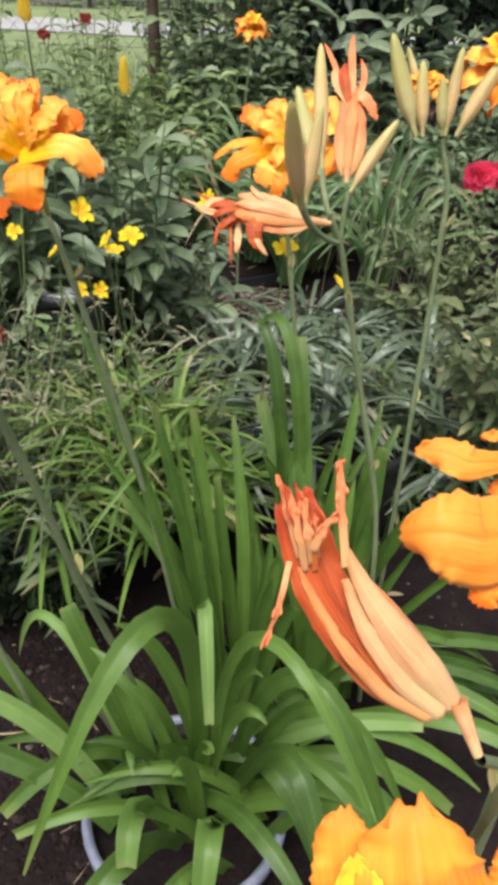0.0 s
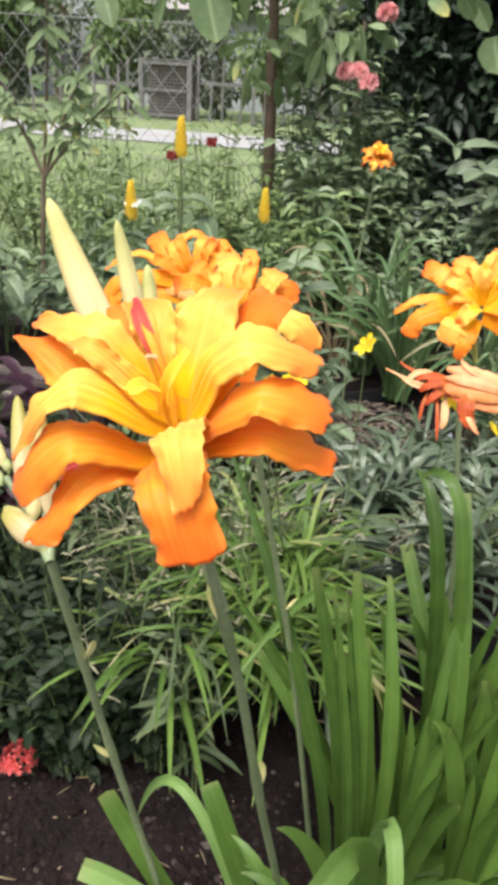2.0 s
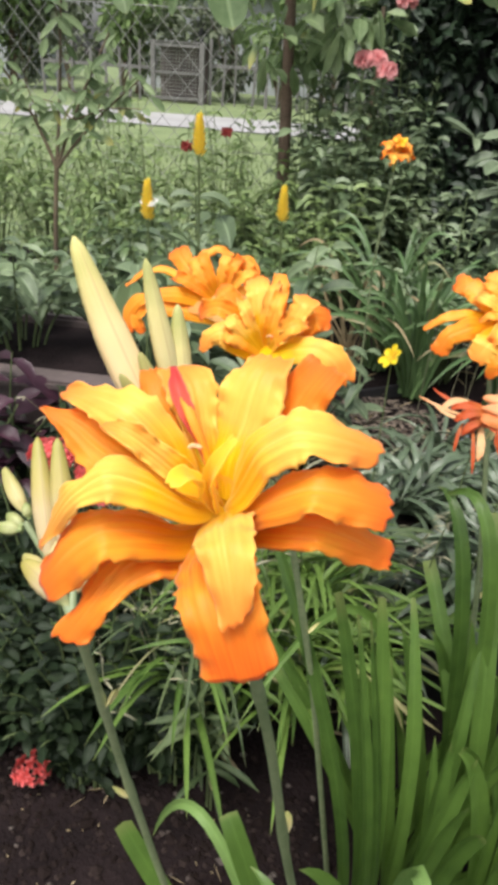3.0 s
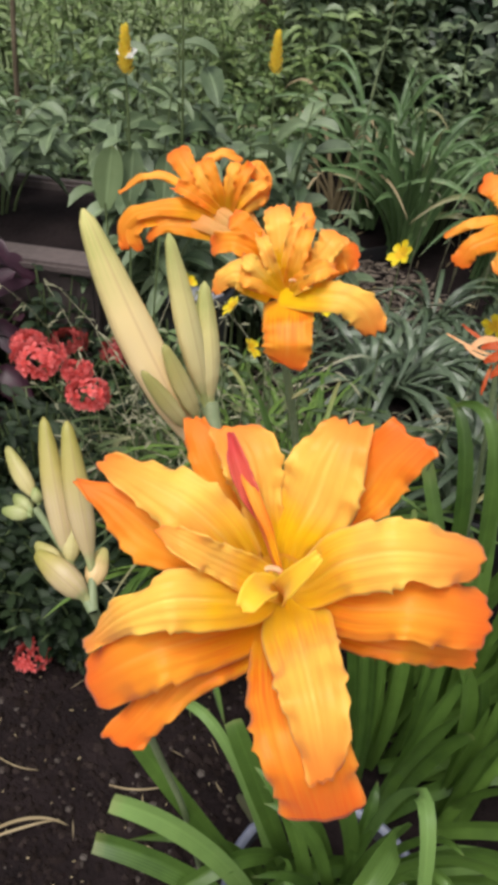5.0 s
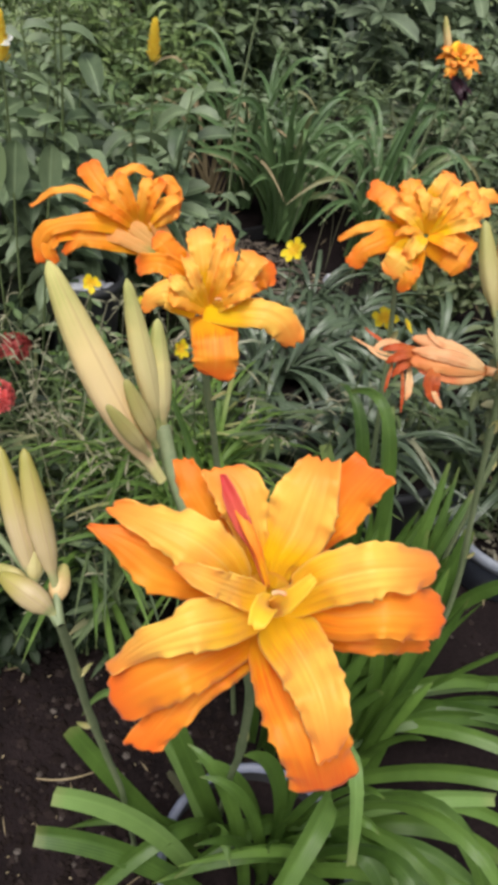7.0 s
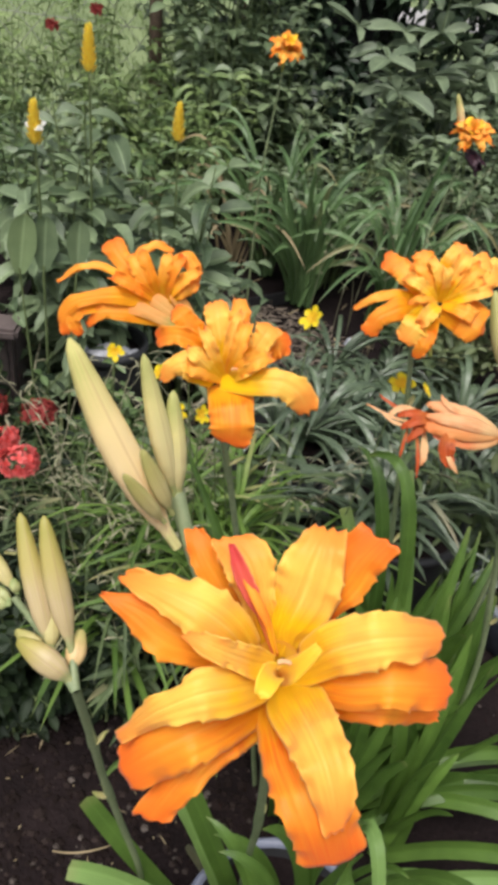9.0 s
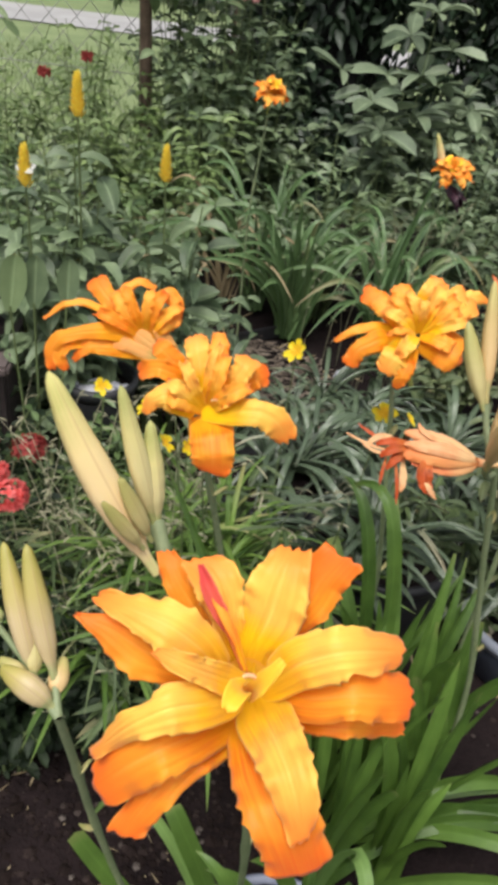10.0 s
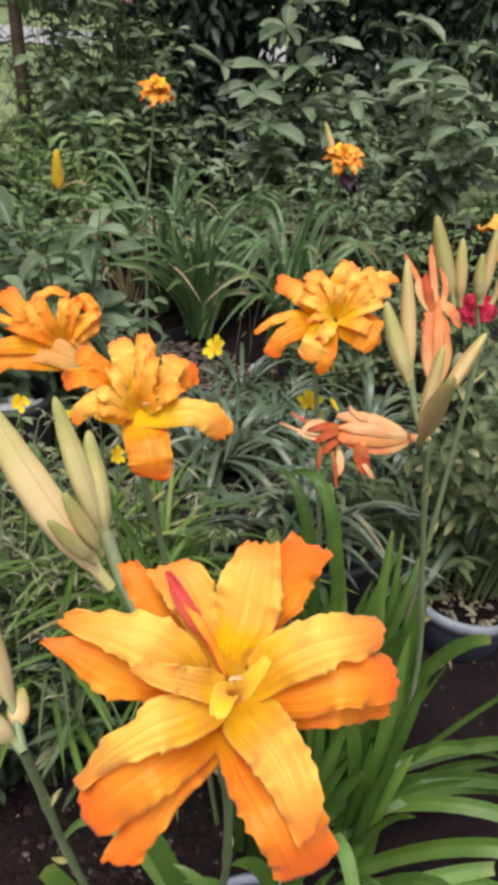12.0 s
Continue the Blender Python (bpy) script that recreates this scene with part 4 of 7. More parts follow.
tepal(fa, ((0.0229, -0.0142, 0.000, 0.0042), (0.0063, 0.0039, 0.008, 0.0056), (0.0054, 0.0189, 0.012, 0.0047), (0.0214, 0.0288, 0.010, 0.0040), (0.0372, 0.0216, 0.004, 0.0031)), PETAL_GOLD, 792, root=False, n=40, cross=15, jag=0.1)
tepal(fa, ((0.0246, -0.0190, 0.000, 0.0058), (0.0328, 0.0026, 0.010, 0.0070), (0.0447, 0.0151, 0.014, 0.0056), (0.0561, 0.0067, 0.012, 0.0064), (0.0531, -0.0176, 0.006, 0.0054)), PETAL_GOLD, 793, root=False, n=40, cross=15, jag=0.15)
tepal(fa, ((0.0288, -0.0123, -0.008, 0.0044), (0.0375, 0.0101, 0.000, 0.0057), (0.0506, 0.0214, 0.002, 0.0048), (0.0597, 0.0080, 0.000, 0.0042), (0.0562, -0.0072, -0.004, 0.0038)), PETAL_BACK, 794, root=False, n=40, cross=15, jag=0.15)
tepal(fa, ((0.0257, -0.0379, 0.000, 0.0095), (-0.0090, -0.0341, 0.010, 0.0098), (-0.0265, -0.0342, 0.014, 0.0072), (-0.0359, -0.0403, 0.012, 0.0055), (-0.0435, -0.0481, 0.006, 0.0033)), PETAL_BACK, 795, root=False, n=40, cross=15)
tepal(fa, ((0.0171, -0.0267, 0.004, 0.0066), (-0.0102, -0.0202, 0.016, 0.0093), (-0.0334, -0.0226, 0.020, 0.0062), (-0.0547, -0.0271, 0.018, 0.0075), (-0.0650, -0.0390, 0.012, 0.0070), (-0.0630, -0.0560, 0.004, 0.0050)), PETAL_BACK, 796, root=False, n=40, cross=15, jag=0.2)
inner_petals(fa, (0.026, -0.026), 930, ((128, 0.056, 0.0062, 0.022), (110, 0.050, 0.0056, 0.024), (88, 0.046, 0.0058, 0.024), (66, 0.044, 0.0056, 0.022), (44, 0.042, 0.0052, 0.020), (148, 0.046, 0.0054, 0.024), (20, 0.038, 0.0060, 0.014)), (PETAL_GOLD, PETAL_BACK))
tepal(fa, ((-0.0260, -0.0300, 0.010, 0.0050), (-0.0480, -0.0330, 0.014, 0.0062), (-0.0560, -0.0440, 0.010, 0.0066), (-0.0500, -0.0560, 0.002, 0.0040)), PETAL_BACK, 805, root=False, n=40, cross=15, droop=-0.4)
tepal(fa, ((0.0592, -0.0573, -0.012, 0.0047), (0.0376, -0.0370, 0.000, 0.0070), (0.0187, -0.0228, 0.006, 0.0083), (0.0050, -0.0165, 0.004, 0.0090)), PETAL_TUBE, 802, root=False, n=40, cross=15, jag=0.05, ruffle=0.0006)
tepal(fa, ((0.0583, -0.0597, -0.010, 0.0029), (0.0318, -0.0435, 0.004, 0.0049), (0.0081, -0.0327, 0.010, 0.0068), (-0.0093, -0.0282, 0.008, 0.0066)), PETAL_TUBE, 803, root=False, n=40, cross=15, jag=0.05, ruffle=0.0006)
tepal(fa, ((0.0613, -0.0563, -0.012, 0.0047), (0.0490, -0.0361, 0.002, 0.0073), (0.0405, -0.0206, 0.008, 0.0070), (0.0369, -0.0118, 0.006, 0.0064)), PETAL_TUBE, 804, root=False, n=40, cross=15, jag=0.05, ruffle=0.0006)

fc = open_flower("double orange daylily flower, tightly filled, with curled petals", flower_frame((0.078, 1.0, 0.838), (-0.082, -0.801, 0.593), (0.993, -0.012, 0.12)), (0.01, -0.055, -0.04))
tepal(fc, ((-0.0039, 0.0064, -0.006, 0.0061), (-0.0391, 0.0101, 0.006, 0.0060), (-0.0656, 0.0047, 0.010, 0.0055), (-0.0874, -0.0062, 0.000, 0.0024)), PETAL_GOLD, 820, root=False, n=40, cross=15, jag=0.1)
tepal(fc, ((0.0056, 0.0230, -0.012, 0.0074), (-0.0225, 0.0343, -0.002, 0.0126), (-0.0400, 0.0460, 0.000, 0.0126), (-0.0524, 0.0530, -0.006, 0.0112)), PETAL_BACK, 821, root=False, n=40, cross=15)
tepal(fc, ((0.0266, 0.0242, -0.012, 0.0099), (0.0557, 0.0383, -0.002, 0.0127), (0.0803, 0.0438, 0.000, 0.0097), (0.0972, 0.0400, -0.006, 0.0036)), PETAL, 822, root=False, n=40, cross=15, jag=0.3)
tepal(fc, ((-0.0068, -0.0039, -0.004, 0.0118), (-0.0355, -0.0072, 0.010, 0.0141), (-0.0609, -0.0178, 0.014, 0.0101), (-0.0720, -0.0369, 0.004, 0.0109)), PETAL_BACK, 823, root=False, n=40, cross=15, droop=0.3)
tepal(fc, ((0.0168, -0.0023, -0.004, 0.0172), (0.0370, -0.0141, 0.014, 0.0248), (0.0538, -0.0311, 0.018, 0.0233), (0.0605, -0.0336, 0.006, 0.0064)), PETAL_BACK, 824, root=False, n=40, cross=15, droop=0.35)
tepal(fc, ((0.0057, -0.0131, -0.004, 0.0086), (-0.0035, -0.0354, 0.012, 0.0095), (-0.0110, -0.0511, 0.012, 0.0094), (-0.0181, -0.0624, 0.000, 0.0055)), PETAL_BACK, 825, root=False, n=40, cross=15)
tepal(fc, ((0.0003, -0.0082, 0.000, 0.0152), (-0.0201, -0.0304, 0.018, 0.0178), (-0.0324, -0.0464, 0.008, 0.0142)), PETAL, 826, root=False, n=40, cross=15, jag=0.3, droop=0.3)
tepal(fc, ((0.0237, 0.0069, 0.000, 0.0119), (0.0493, 0.0204, 0.014, 0.0151), (0.0804, 0.0329, 0.006, 0.0117)), PETAL, 827, root=False, n=40, cross=15, jag=0.35, ruffle=0.003)
tepal(fc, ((0.0157, 0.0256, -0.006, 0.0127), (0.0265, 0.0462, 0.008, 0.0150), (0.0430, 0.0631, 0.004, 0.0158)), PETAL, 828, root=False, n=40, cross=15, jag=0.3, tipjag=1.4)
tepal(fc, ((0.0048, 0.0228, -0.004, 0.0096), (-0.0061, 0.0429, 0.010, 0.0133), (-0.0103, 0.0583, 0.008, 0.0132)), PETAL_GOLD, 829, root=False, n=40, cross=15, jag=0.3, tipjag=1.4)
tepal(fc, ((-0.0029, 0.0134, 0.000, 0.0111), (-0.0253, 0.0286, 0.012, 0.0136), (-0.0393, 0.0439, 0.010, 0.0129)), PETAL_GOLD, 830, root=False, n=40, cross=15, jag=0.3)
tepal(fc, ((0.0241, 0.0147, 0.000, 0.0084), (0.0446, 0.0365, 0.012, 0.0129), (0.0679, 0.0472, 0.008, 0.0142)), PETAL, 831, root=False, n=40, cross=15, jag=0.35, ruffle=0.003)
inner_petals(fc, (0.012, 0.000), 960, ((75, 0.056, 0.0070, 0.024), (52, 0.058, 0.0072, 0.024), (100, 0.052, 0.0066, 0.026), (125, 0.054, 0.0066, 0.026), (148, 0.052, 0.0060, 0.026), (30, 0.058, 0.0070, 0.026), (8, 0.054, 0.0066, 0.026), (172, 0.044, 0.0056, 0.028), (88, 0.040, 0.0058, 0.030), (-30, 0.044, 0.0100, 0.022), (215, 0.036, 0.0080, 0.022)))


def ring_flower(origin, axis, radius, seed, label):
    """A full double flower seen from further off: drooping outer petals, upright crumpled inner ones."""
    r = np.random.default_rng(seed)
    f = open_flower(label, flower_frame(origin, axis), (0.0, -0.02, -0.06))
    for n, reach, low, high, mats in ((9, 0.95, -0.028, -0.004, (PETAL_BACK, PETAL)), (8, 0.75, -0.01, 0.02, (PETAL_GOLD, PETAL)), (7, 0.42, 0.012, 0.034, (PETAL_GOLD, THROAT))):
        turn = r.uniform(0, 6.28)
        for k in range(n):
            a = turn + k * 6.283 / n + r.uniform(-0.25, 0.25)
            q = radius * reach * r.uniform(0.75, 1.1)
            c, s = math.cos(a), math.sin(a)
            z = r.uniform(low, high)
            curl(f, ((0, 0, -0.02), (q * 0.45 * c, q * 0.45 * s, 0.014 + max(z, 0)), (q * 0.95 * c, q * 0.95 * s, 0.016 + max(z, 0)), (q * c + r.uniform(-0.008, 0.008), q * s, z)), r.uniform(0.018, 0.032), mats[k % 2], blunt=r.uniform(0.1, 0.4), tilt=(-0.2 * c, 0.1 - 0.2 * s, 1))
    return f


ring_flower((-0.004, 2.55, 0.862), (0.1, -0.5, 0.85), 0.058, 500, "double orange daylily flower high above the shrubs")
ring_flower((0.468, 2.2, 0.775), (-0.2, -0.6, 0.75), 0.056, 520, "ageing double orange daylily flower with a dark wilted base")
ring_flower((0.325, 1.02, 0.935), (-0.3, -0.5, 0.8), 0.060, 540, "orange daylily flower with curled petals beside its buds")

# two flowers close to where the walk begins
d1 = open_flower("orange daylily flower seen from the side, petals rolled back", flower_frame((0.165, 0.265, 0.878), (-0.05, -0.8, 0.6), (0.999, 0.03, 0.045)), (0.02, -0.03, -0.02))
tepal(d1, ((-0.0208, -0.0158, -0.004, 0.0059), (-0.0283, -0.0243, 0.000, 0.0060), (-0.0331, -0.0310, 0.002, 0.0053), (-0.0351, -0.0348, 0.000, 0.0043)), PETAL_BACK, 870, root=False, n=40, cross=15, jag=0.1)
tepal(d1, ((-0.0191, -0.0092, 0.000, 0.0133), (-0.0349, -0.0135, 0.010, 0.0155), (-0.0474, -0.0102, 0.014, 0.0147), (-0.0564, -0.0105, 0.010, 0.0107), (-0.0608, -0.0116, 0.004, 0.0060)), PETAL_SIDE, 871, root=False, n=40, cross=15, droop=0.35)
tepal(d1, ((-0.0166, 0.0144, -0.006, 0.0049), (-0.0275, 0.0134, 0.000, 0.0036), (-0.0383, 0.0124, 0.004, 0.0063), (-0.0456, 0.0163, 0.004, 0.0066), (-0.0547, 0.0179, 0.000, 0.0021)), PETAL_SIDE, 872, root=False, n=40, cross=15, jag=0.3)
tepal(d1, ((-0.0156, 0.0038, -0.010, 0.0059), (-0.0234, 0.0038, -0.008, 0.0049), (-0.0284, 0.0033, -0.008, 0.0024)), PETAL_BACK, 873, root=False, n=40, cross=15)
tepal(d1, ((-0.0085, 0.0246, -0.012, 0.0050), (-0.0196, 0.0228, -0.008, 0.0025), (-0.0307, 0.0229, -0.008, 0.0015)), PETAL_SIDE, 874, root=False, n=40, cross=15)
sd1 = Sheet()
tube(sd1, bez(((0.167, 0.267, 0.882), (0.200, 0.29, 0.85), (0.215, 0.34, 0.0)), 16), 0.0045, 0.004, 9)
tagged(part("flower_stalk", sd1, SCAPE), "green stalk of the side-on flower", "flower stalk")
d2 = open_flower("orange daylily flower with a yellow throat, low on its scape", flower_frame((0.146, 0.232, 0.664), (-0.05, -0.8, 0.6), (0.999, 0.03, 0.045)), (0.01, -0.06, -0.03))
tepal(d2, ((-0.0319, -0.0158, -0.010, 0.0185), (-0.0366, 0.0170, 0.002, 0.0167), (-0.0390, 0.0378, 0.004, 0.0128), (-0.0390, 0.0484, 0.000, 0.0078)), PETAL_GOLD, 880, root=False, n=40, cross=15, jag=0.2)
tepal(d2, ((0.0047, -0.0199, -0.010, 0.0339), (-0.0056, 0.0204, 0.012, 0.0306), (-0.0080, 0.0430, 0.014, 0.0232), (-0.0088, 0.0567, 0.006, 0.0097)), PETAL_GOLD, 881, root=False, n=40, cross=15, jag=0.2)
tepal(d2, ((0.0453, -0.0087, -0.010, 0.0168), (0.0431, 0.0158, -0.004, 0.0138), (0.0421, 0.0299, -0.006, 0.0094)), PETAL_BACK, 882, root=False, n=40, cross=15)
tepal(d2, ((-0.0260, -0.0172, -0.004, 0.0168), (-0.0315, 0.0116, 0.008, 0.0132), (-0.0346, 0.0308, 0.010, 0.0064)), THROAT, 883, root=False, n=40, cross=15, droop=-0.3)
tepal(d2, ((-0.0216, -0.0358, -0.010, 0.0138), (-0.0357, -0.0420, 0.000, 0.0167), (-0.0457, -0.0549, -0.004, 0.0169)), PETAL_BACK, 884, root=False, n=40, cross=15)
tepal(d2, ((0.0202, -0.0295, -0.010, 0.0141), (0.0314, -0.0376, 0.000, 0.0172), (0.0411, -0.0509, -0.004, 0.0190)), PETAL_BACK, 885, root=False, n=40, cross=15)


def scape(label, line, r0=0.0042, r1=0.0028, bumps=(0.35, 0.62), mat=SCAPE, bracts=True, seed=1):
    """A flower stalk with its nodes and small bracts."""
    line = np.asarray(line, float)
    s = thing("daylily_scape", label, "flower stalk", tuple(line[0]), "flower stalks")
    sh = Sheet()
    k = len(line)
    fine = np.array([np.interp(np.linspace(0, k - 1, 40), np.arange(k), line[:, i]) for i in range(3)]).T
    for _ in range(6):
        fine[1:-1] = (fine[:-2] + 2 * fine[1:-1] + fine[2:]) / 4
    fine = fine - line[0]
    tube(sh, fine, r0, r1, 9, [(b, 0.0012) for b in bumps])
    part("stalk", sh, mat, s)
    if bracts:
        r = np.random.default_rng(seed)
        for b in bumps:
            i = int(b * 39)
            sh = Sheet()
            way = unit((r.uniform(-1, 1), r.uniform(-1, 0.2), 1.6))
            small_leaf(sh, fine[i], way, (way[0], way[1], 0.2), 0.032, 0.009, 0.02, 0.4, 7, 5)
            part("bract", sh, BUD_GREEN, s)
    return s


scape("green daylily scape with two large buds", [(-0.05, 0.70, 0.0), (-0.068, 0.64, 0.3), (-0.09, 0.555, 0.52), (-0.108, 0.505, 0.70), (-0.125, 0.475, 0.81), (-0.135, 0.462, 0.862)], bumps=(0.45, 0.72))
scape("slender green scape with small buds", [(-0.17, 0.66, 0.0), (-0.195, 0.62, 0.30), (-0.212, 0.60, 0.42), (-0.228, 0.57, 0.57), (-0.232, 0.54, 0.68), (-0.2368, 0.5125, 0.7777)], 0.0036, 0.0032, (0.55, 0.78), seed=3)
scape("green scape carrying two open flowers", [(-0.02, 0.88, 0.0), (-0.08, 0.86, 0.4), (-0.13, 0.81, 0.68), (-0.155, 0.79, 0.80), (-0.19, 0.82, 0.835)], seed=4)
scape("green scape behind the strap leaves", [(0.16, 1.02, 0.0), (0.13, 1.02, 0.45), (0.09, 1.03, 0.72), (0.08, 1.035, 0.775)], seed=5)
scape("green scape carrying a wilted flower and upright buds", [(0.26, 0.86, 0.0), (0.235, 0.85, 0.40), (0.17, 0.82, 0.65), (0.135, 0.80, 0.79), (0.12, 0.79, 0.82)], seed=6)
scape("tall green scape with a spray of buds", [(0.30, 1.02, 0.0), (0.29, 1.0, 0.5), (0.28, 0.99, 0.80), (0.26, 0.99, 0.86)], seed=7)
scape("thick scape close by with a collapsed flower", [(0.24, 0.42, 0.0), (0.215, 0.34, 0.5), (0.160, 0.235, 0.775), (0.126, 0.20, 0.830)], 0.0036, 0.0018, (0.3, 0.6), seed=8)
scape("thin scape under the far orange flower", [(-0.02, 2.62, 0.0), (-0.03, 2.6, 0.5), (-0.006, 2.575, 0.80)], seed=9)
scape("thin leaning scape under an ageing flower", [(0.42, 2.3, 0.0), (0.44, 2.27, 0.4), (0.466, 2.225, 0.71)], seed=10)


def bud_spray(label, specs, mat=BUD):
    """Buds that share one knot on a scape: base, tip, radius, skin."""
    t = thing("bud_cluster", label, "flower bud", tuple(specs[0][0]), "bud clusters")
    o = np.asarray(specs[0][0], float)
    for k, (b, e, r, m, cv) in enumerate(specs):
        bud("bud", t, np.asarray(b) - o, np.asarray(e) - o, r, m, cv, k)
    return t


bud_spray("two long cream and green daylily buds with bracts", [
    ((-0.1823, 0.5560, 0.8628), (-0.2459, 0.5695, 0.9912), 0.0104, BUD, 0.010),
    ((-0.1853, 0.5745, 0.8832), (-0.2089, 0.5798, 0.9803), 0.0064, BUD_GREEN, 0.002),
    ((-0.1835, 0.5757, 0.8846), (-0.1923, 0.5882, 0.9535), 0.0066, BUD_GREEN, 0.002),
    ((-0.1905, 0.5530, 0.8850), (-0.2143, 0.5465, 0.9240), 0.0046, BUD_OLIVE, 0.001),
    ((-0.1865, 0.5570, 0.8880), (-0.2060, 0.5570, 0.9340), 0.0050, BUD_OLIVE, 0.001)])
sb = Sheet()
tube(sb, bez(((-0.1190, 0.4820, 0.7800), (-0.1690, 0.5545, 0.8447), (-0.1776, 0.5596, 0.8667), (-0.1850, 0.5777, 0.8870)), 14), 0.0040, 0.0052, 9)
tagged(part("bud_branch", sb, SCAPE), "green side branch below the large buds", "flower stalk")
bud_spray("small green and straw daylily buds on one knot", [
    ((-0.2413, 0.5288, 0.7901), (-0.2652, 0.5739, 0.8633), 0.0078, BUD_YELLOW, 0.003),
    ((-0.2533, 0.5273, 0.7909), (-0.2810, 0.5795, 0.8589), 0.0074, BUD_YELLOW, 0.003),
    ((-0.2391, 0.5150, 0.7797), (-0.2759, 0.5330, 0.7950), 0.0084, BUD_YELLOW, -0.008),
    ((-0.2401, 0.5203, 0.7837), (-0.2381, 0.5448, 0.7945), 0.0066, BUD_TAN, 0.002),
    ((-0.2541, 0.5285, 0.7920), (-0.2567, 0.5473, 0.8129), 0.0054, BUD_OLIVE, 0.001),
    ((-0.2567, 0.5282, 0.7922), (-0.2789, 0.5408, 0.7942), 0.0054, BUD_OLIVE, 0.001)])
sb = Sheet()
tube(sb, bez(((-0.2367, 0.5117, 0.7771), (-0.2389, 0.5183, 0.7820), (-0.2412, 0.5283, 0.7897)), 8), 0.0034, 0.0026, 8)
tube(sb, bez(((-0.2367, 0.5117, 0.7771), (-0.2443, 0.5190, 0.7833), (-0.2532, 0.5268, 0.7905)), 8), 0.0034, 0.0026, 8)
tube(sb, bez(((-0.2367, 0.5117, 0.7771), (-0.2458, 0.5202, 0.7844), (-0.2561, 0.5285, 0.7924)), 8), 0.0034, 0.0026, 8)
tagged(part("bud_branch", sb, SCAPE), "green forked tip of the slender scape", "flower stalk")
bud_spray("small green daylily buds on a side branch", [
    ((-0.2816, 0.5562, 0.8134), (-0.3050, 0.5772, 0.8342), 0.0054, BUD_OLIVE, 0.002),
    ((-0.2839, 0.5541, 0.8060), (-0.2994, 0.5646, 0.8069), 0.0048, BUD_SMALL, 0.001),
    ((-0.2835, 0.5520, 0.8053), (-0.3034, 0.5541, 0.8037), 0.0046, BUD_SMALL, 0.001),
    ((-0.2795, 0.5541, 0.8127), (-0.2828, 0.5593, 0.8216), 0.0034, BUD_SMALL, 0.001)])
sb = Sheet()
tube(sb, bez(((-0.2480, 0.5225, 0.7860), (-0.2556, 0.5383, 0.7820), (-0.2686, 0.5456, 0.7981), (-0.2819, 0.5535, 0.8103)), 12), 0.0020, 0.0024, 8)
tagged(part("bud_branch", sb, SCAPE), "green side branch below small buds", "flower stalk")


def wilted(label, base, tip, radius, strips, seed, open_end=0.55, skins=(WILT, WILT_PALE)):
    """A collapsed flower: twisted closed body and shrivelled strips at its end."""
    base, tip = np.asarray(base, float), np.asarray(tip, float)
    w = thing("wilted_flower", label, "flower", tuple(base), "wilted flowers")
    d = tip - base
    L = np.linalg.norm(d)
    d = d / L
    side = unit(np.cross(d, (0.2, 1, 0.3)))
    up = np.cross(side, d)
    r = np.random.default_rng(seed)
    sh = Sheet()
    tube(sh, np.linspace(d * L * -0.05, d * L * 0.16, 5), radius * 0.30, radius * 0.36, 12)
    part("neck", sh, WILT_PALE, w)
    for k in range(6):
        a = k * 1.047 + r.uniform(-0.2, 0.2)
        o = side * math.cos(a) + up * math.sin(a)
        b = d * L * 0.12 + o * radius * 0.25
        m1 = d * L * 0.30 + o * radius * 1.05
        m2 = d * L * 0.7 + o * radius * r.uniform(0.75, 1.0) * 1.0
        e = d * L * r.uniform(0.84, 1.0) + o * radius * r.uniform(0.5, 0.9)
        sh = Sheet()
        blade(sh, bez((b, m1, m2, e), 20), radius * 1.75, o, -0.25, 0.3, 9, 0.0012, r.uniform(-0.5, 0.5), 0.4, r, 0.35, 0.05)
        ob = part("petal", sh, skins[k % 2], w)
        md = ob.modifiers.new("flesh", "SOLIDIFY")
        md.thickness = 0.0006
    for k, (o1, o2, ww) in enumerate(strips):
        b = d * L * open_end
        e = d * L * o1[0] + side * o1[1] * L + up * o1[2] * L
        c = b * 0.5 + e * 0.5 + side * o2[0] * L + up * o2[1] * L
        sh = Sheet()
        blade(sh, bez((b, c, e), 16), ww, side + up * r.uniform(-1, 1), 0.5, 0.1, 7, 0.0008, r.uniform(-1.2, 1.2), 0.4, r, 0.5, 0.1)
        ob = part("shrivelled_strip", sh, skins[0], w)
        md = ob.modifiers.new("flesh", "SOLIDIFY")
        md.thickness = 0.0005
    return w


def spent_flower(label, m, neck, radius):
    w = thing("wilted_flower", label, "flower", (0, 0, 0), "wilted flowers")
    w.matrix_basis = m
    sh = Sheet()
    tube(sh, bez(((0, 0, 0), (neck[0] * 0.5, neck[1] * 0.5, neck[2] * 0.5), neck), 8), radius * 0.7, radius * 1.3, 12)
    part("neck", sh, WILT_PALE, w, "straw-coloured neck")
    return w


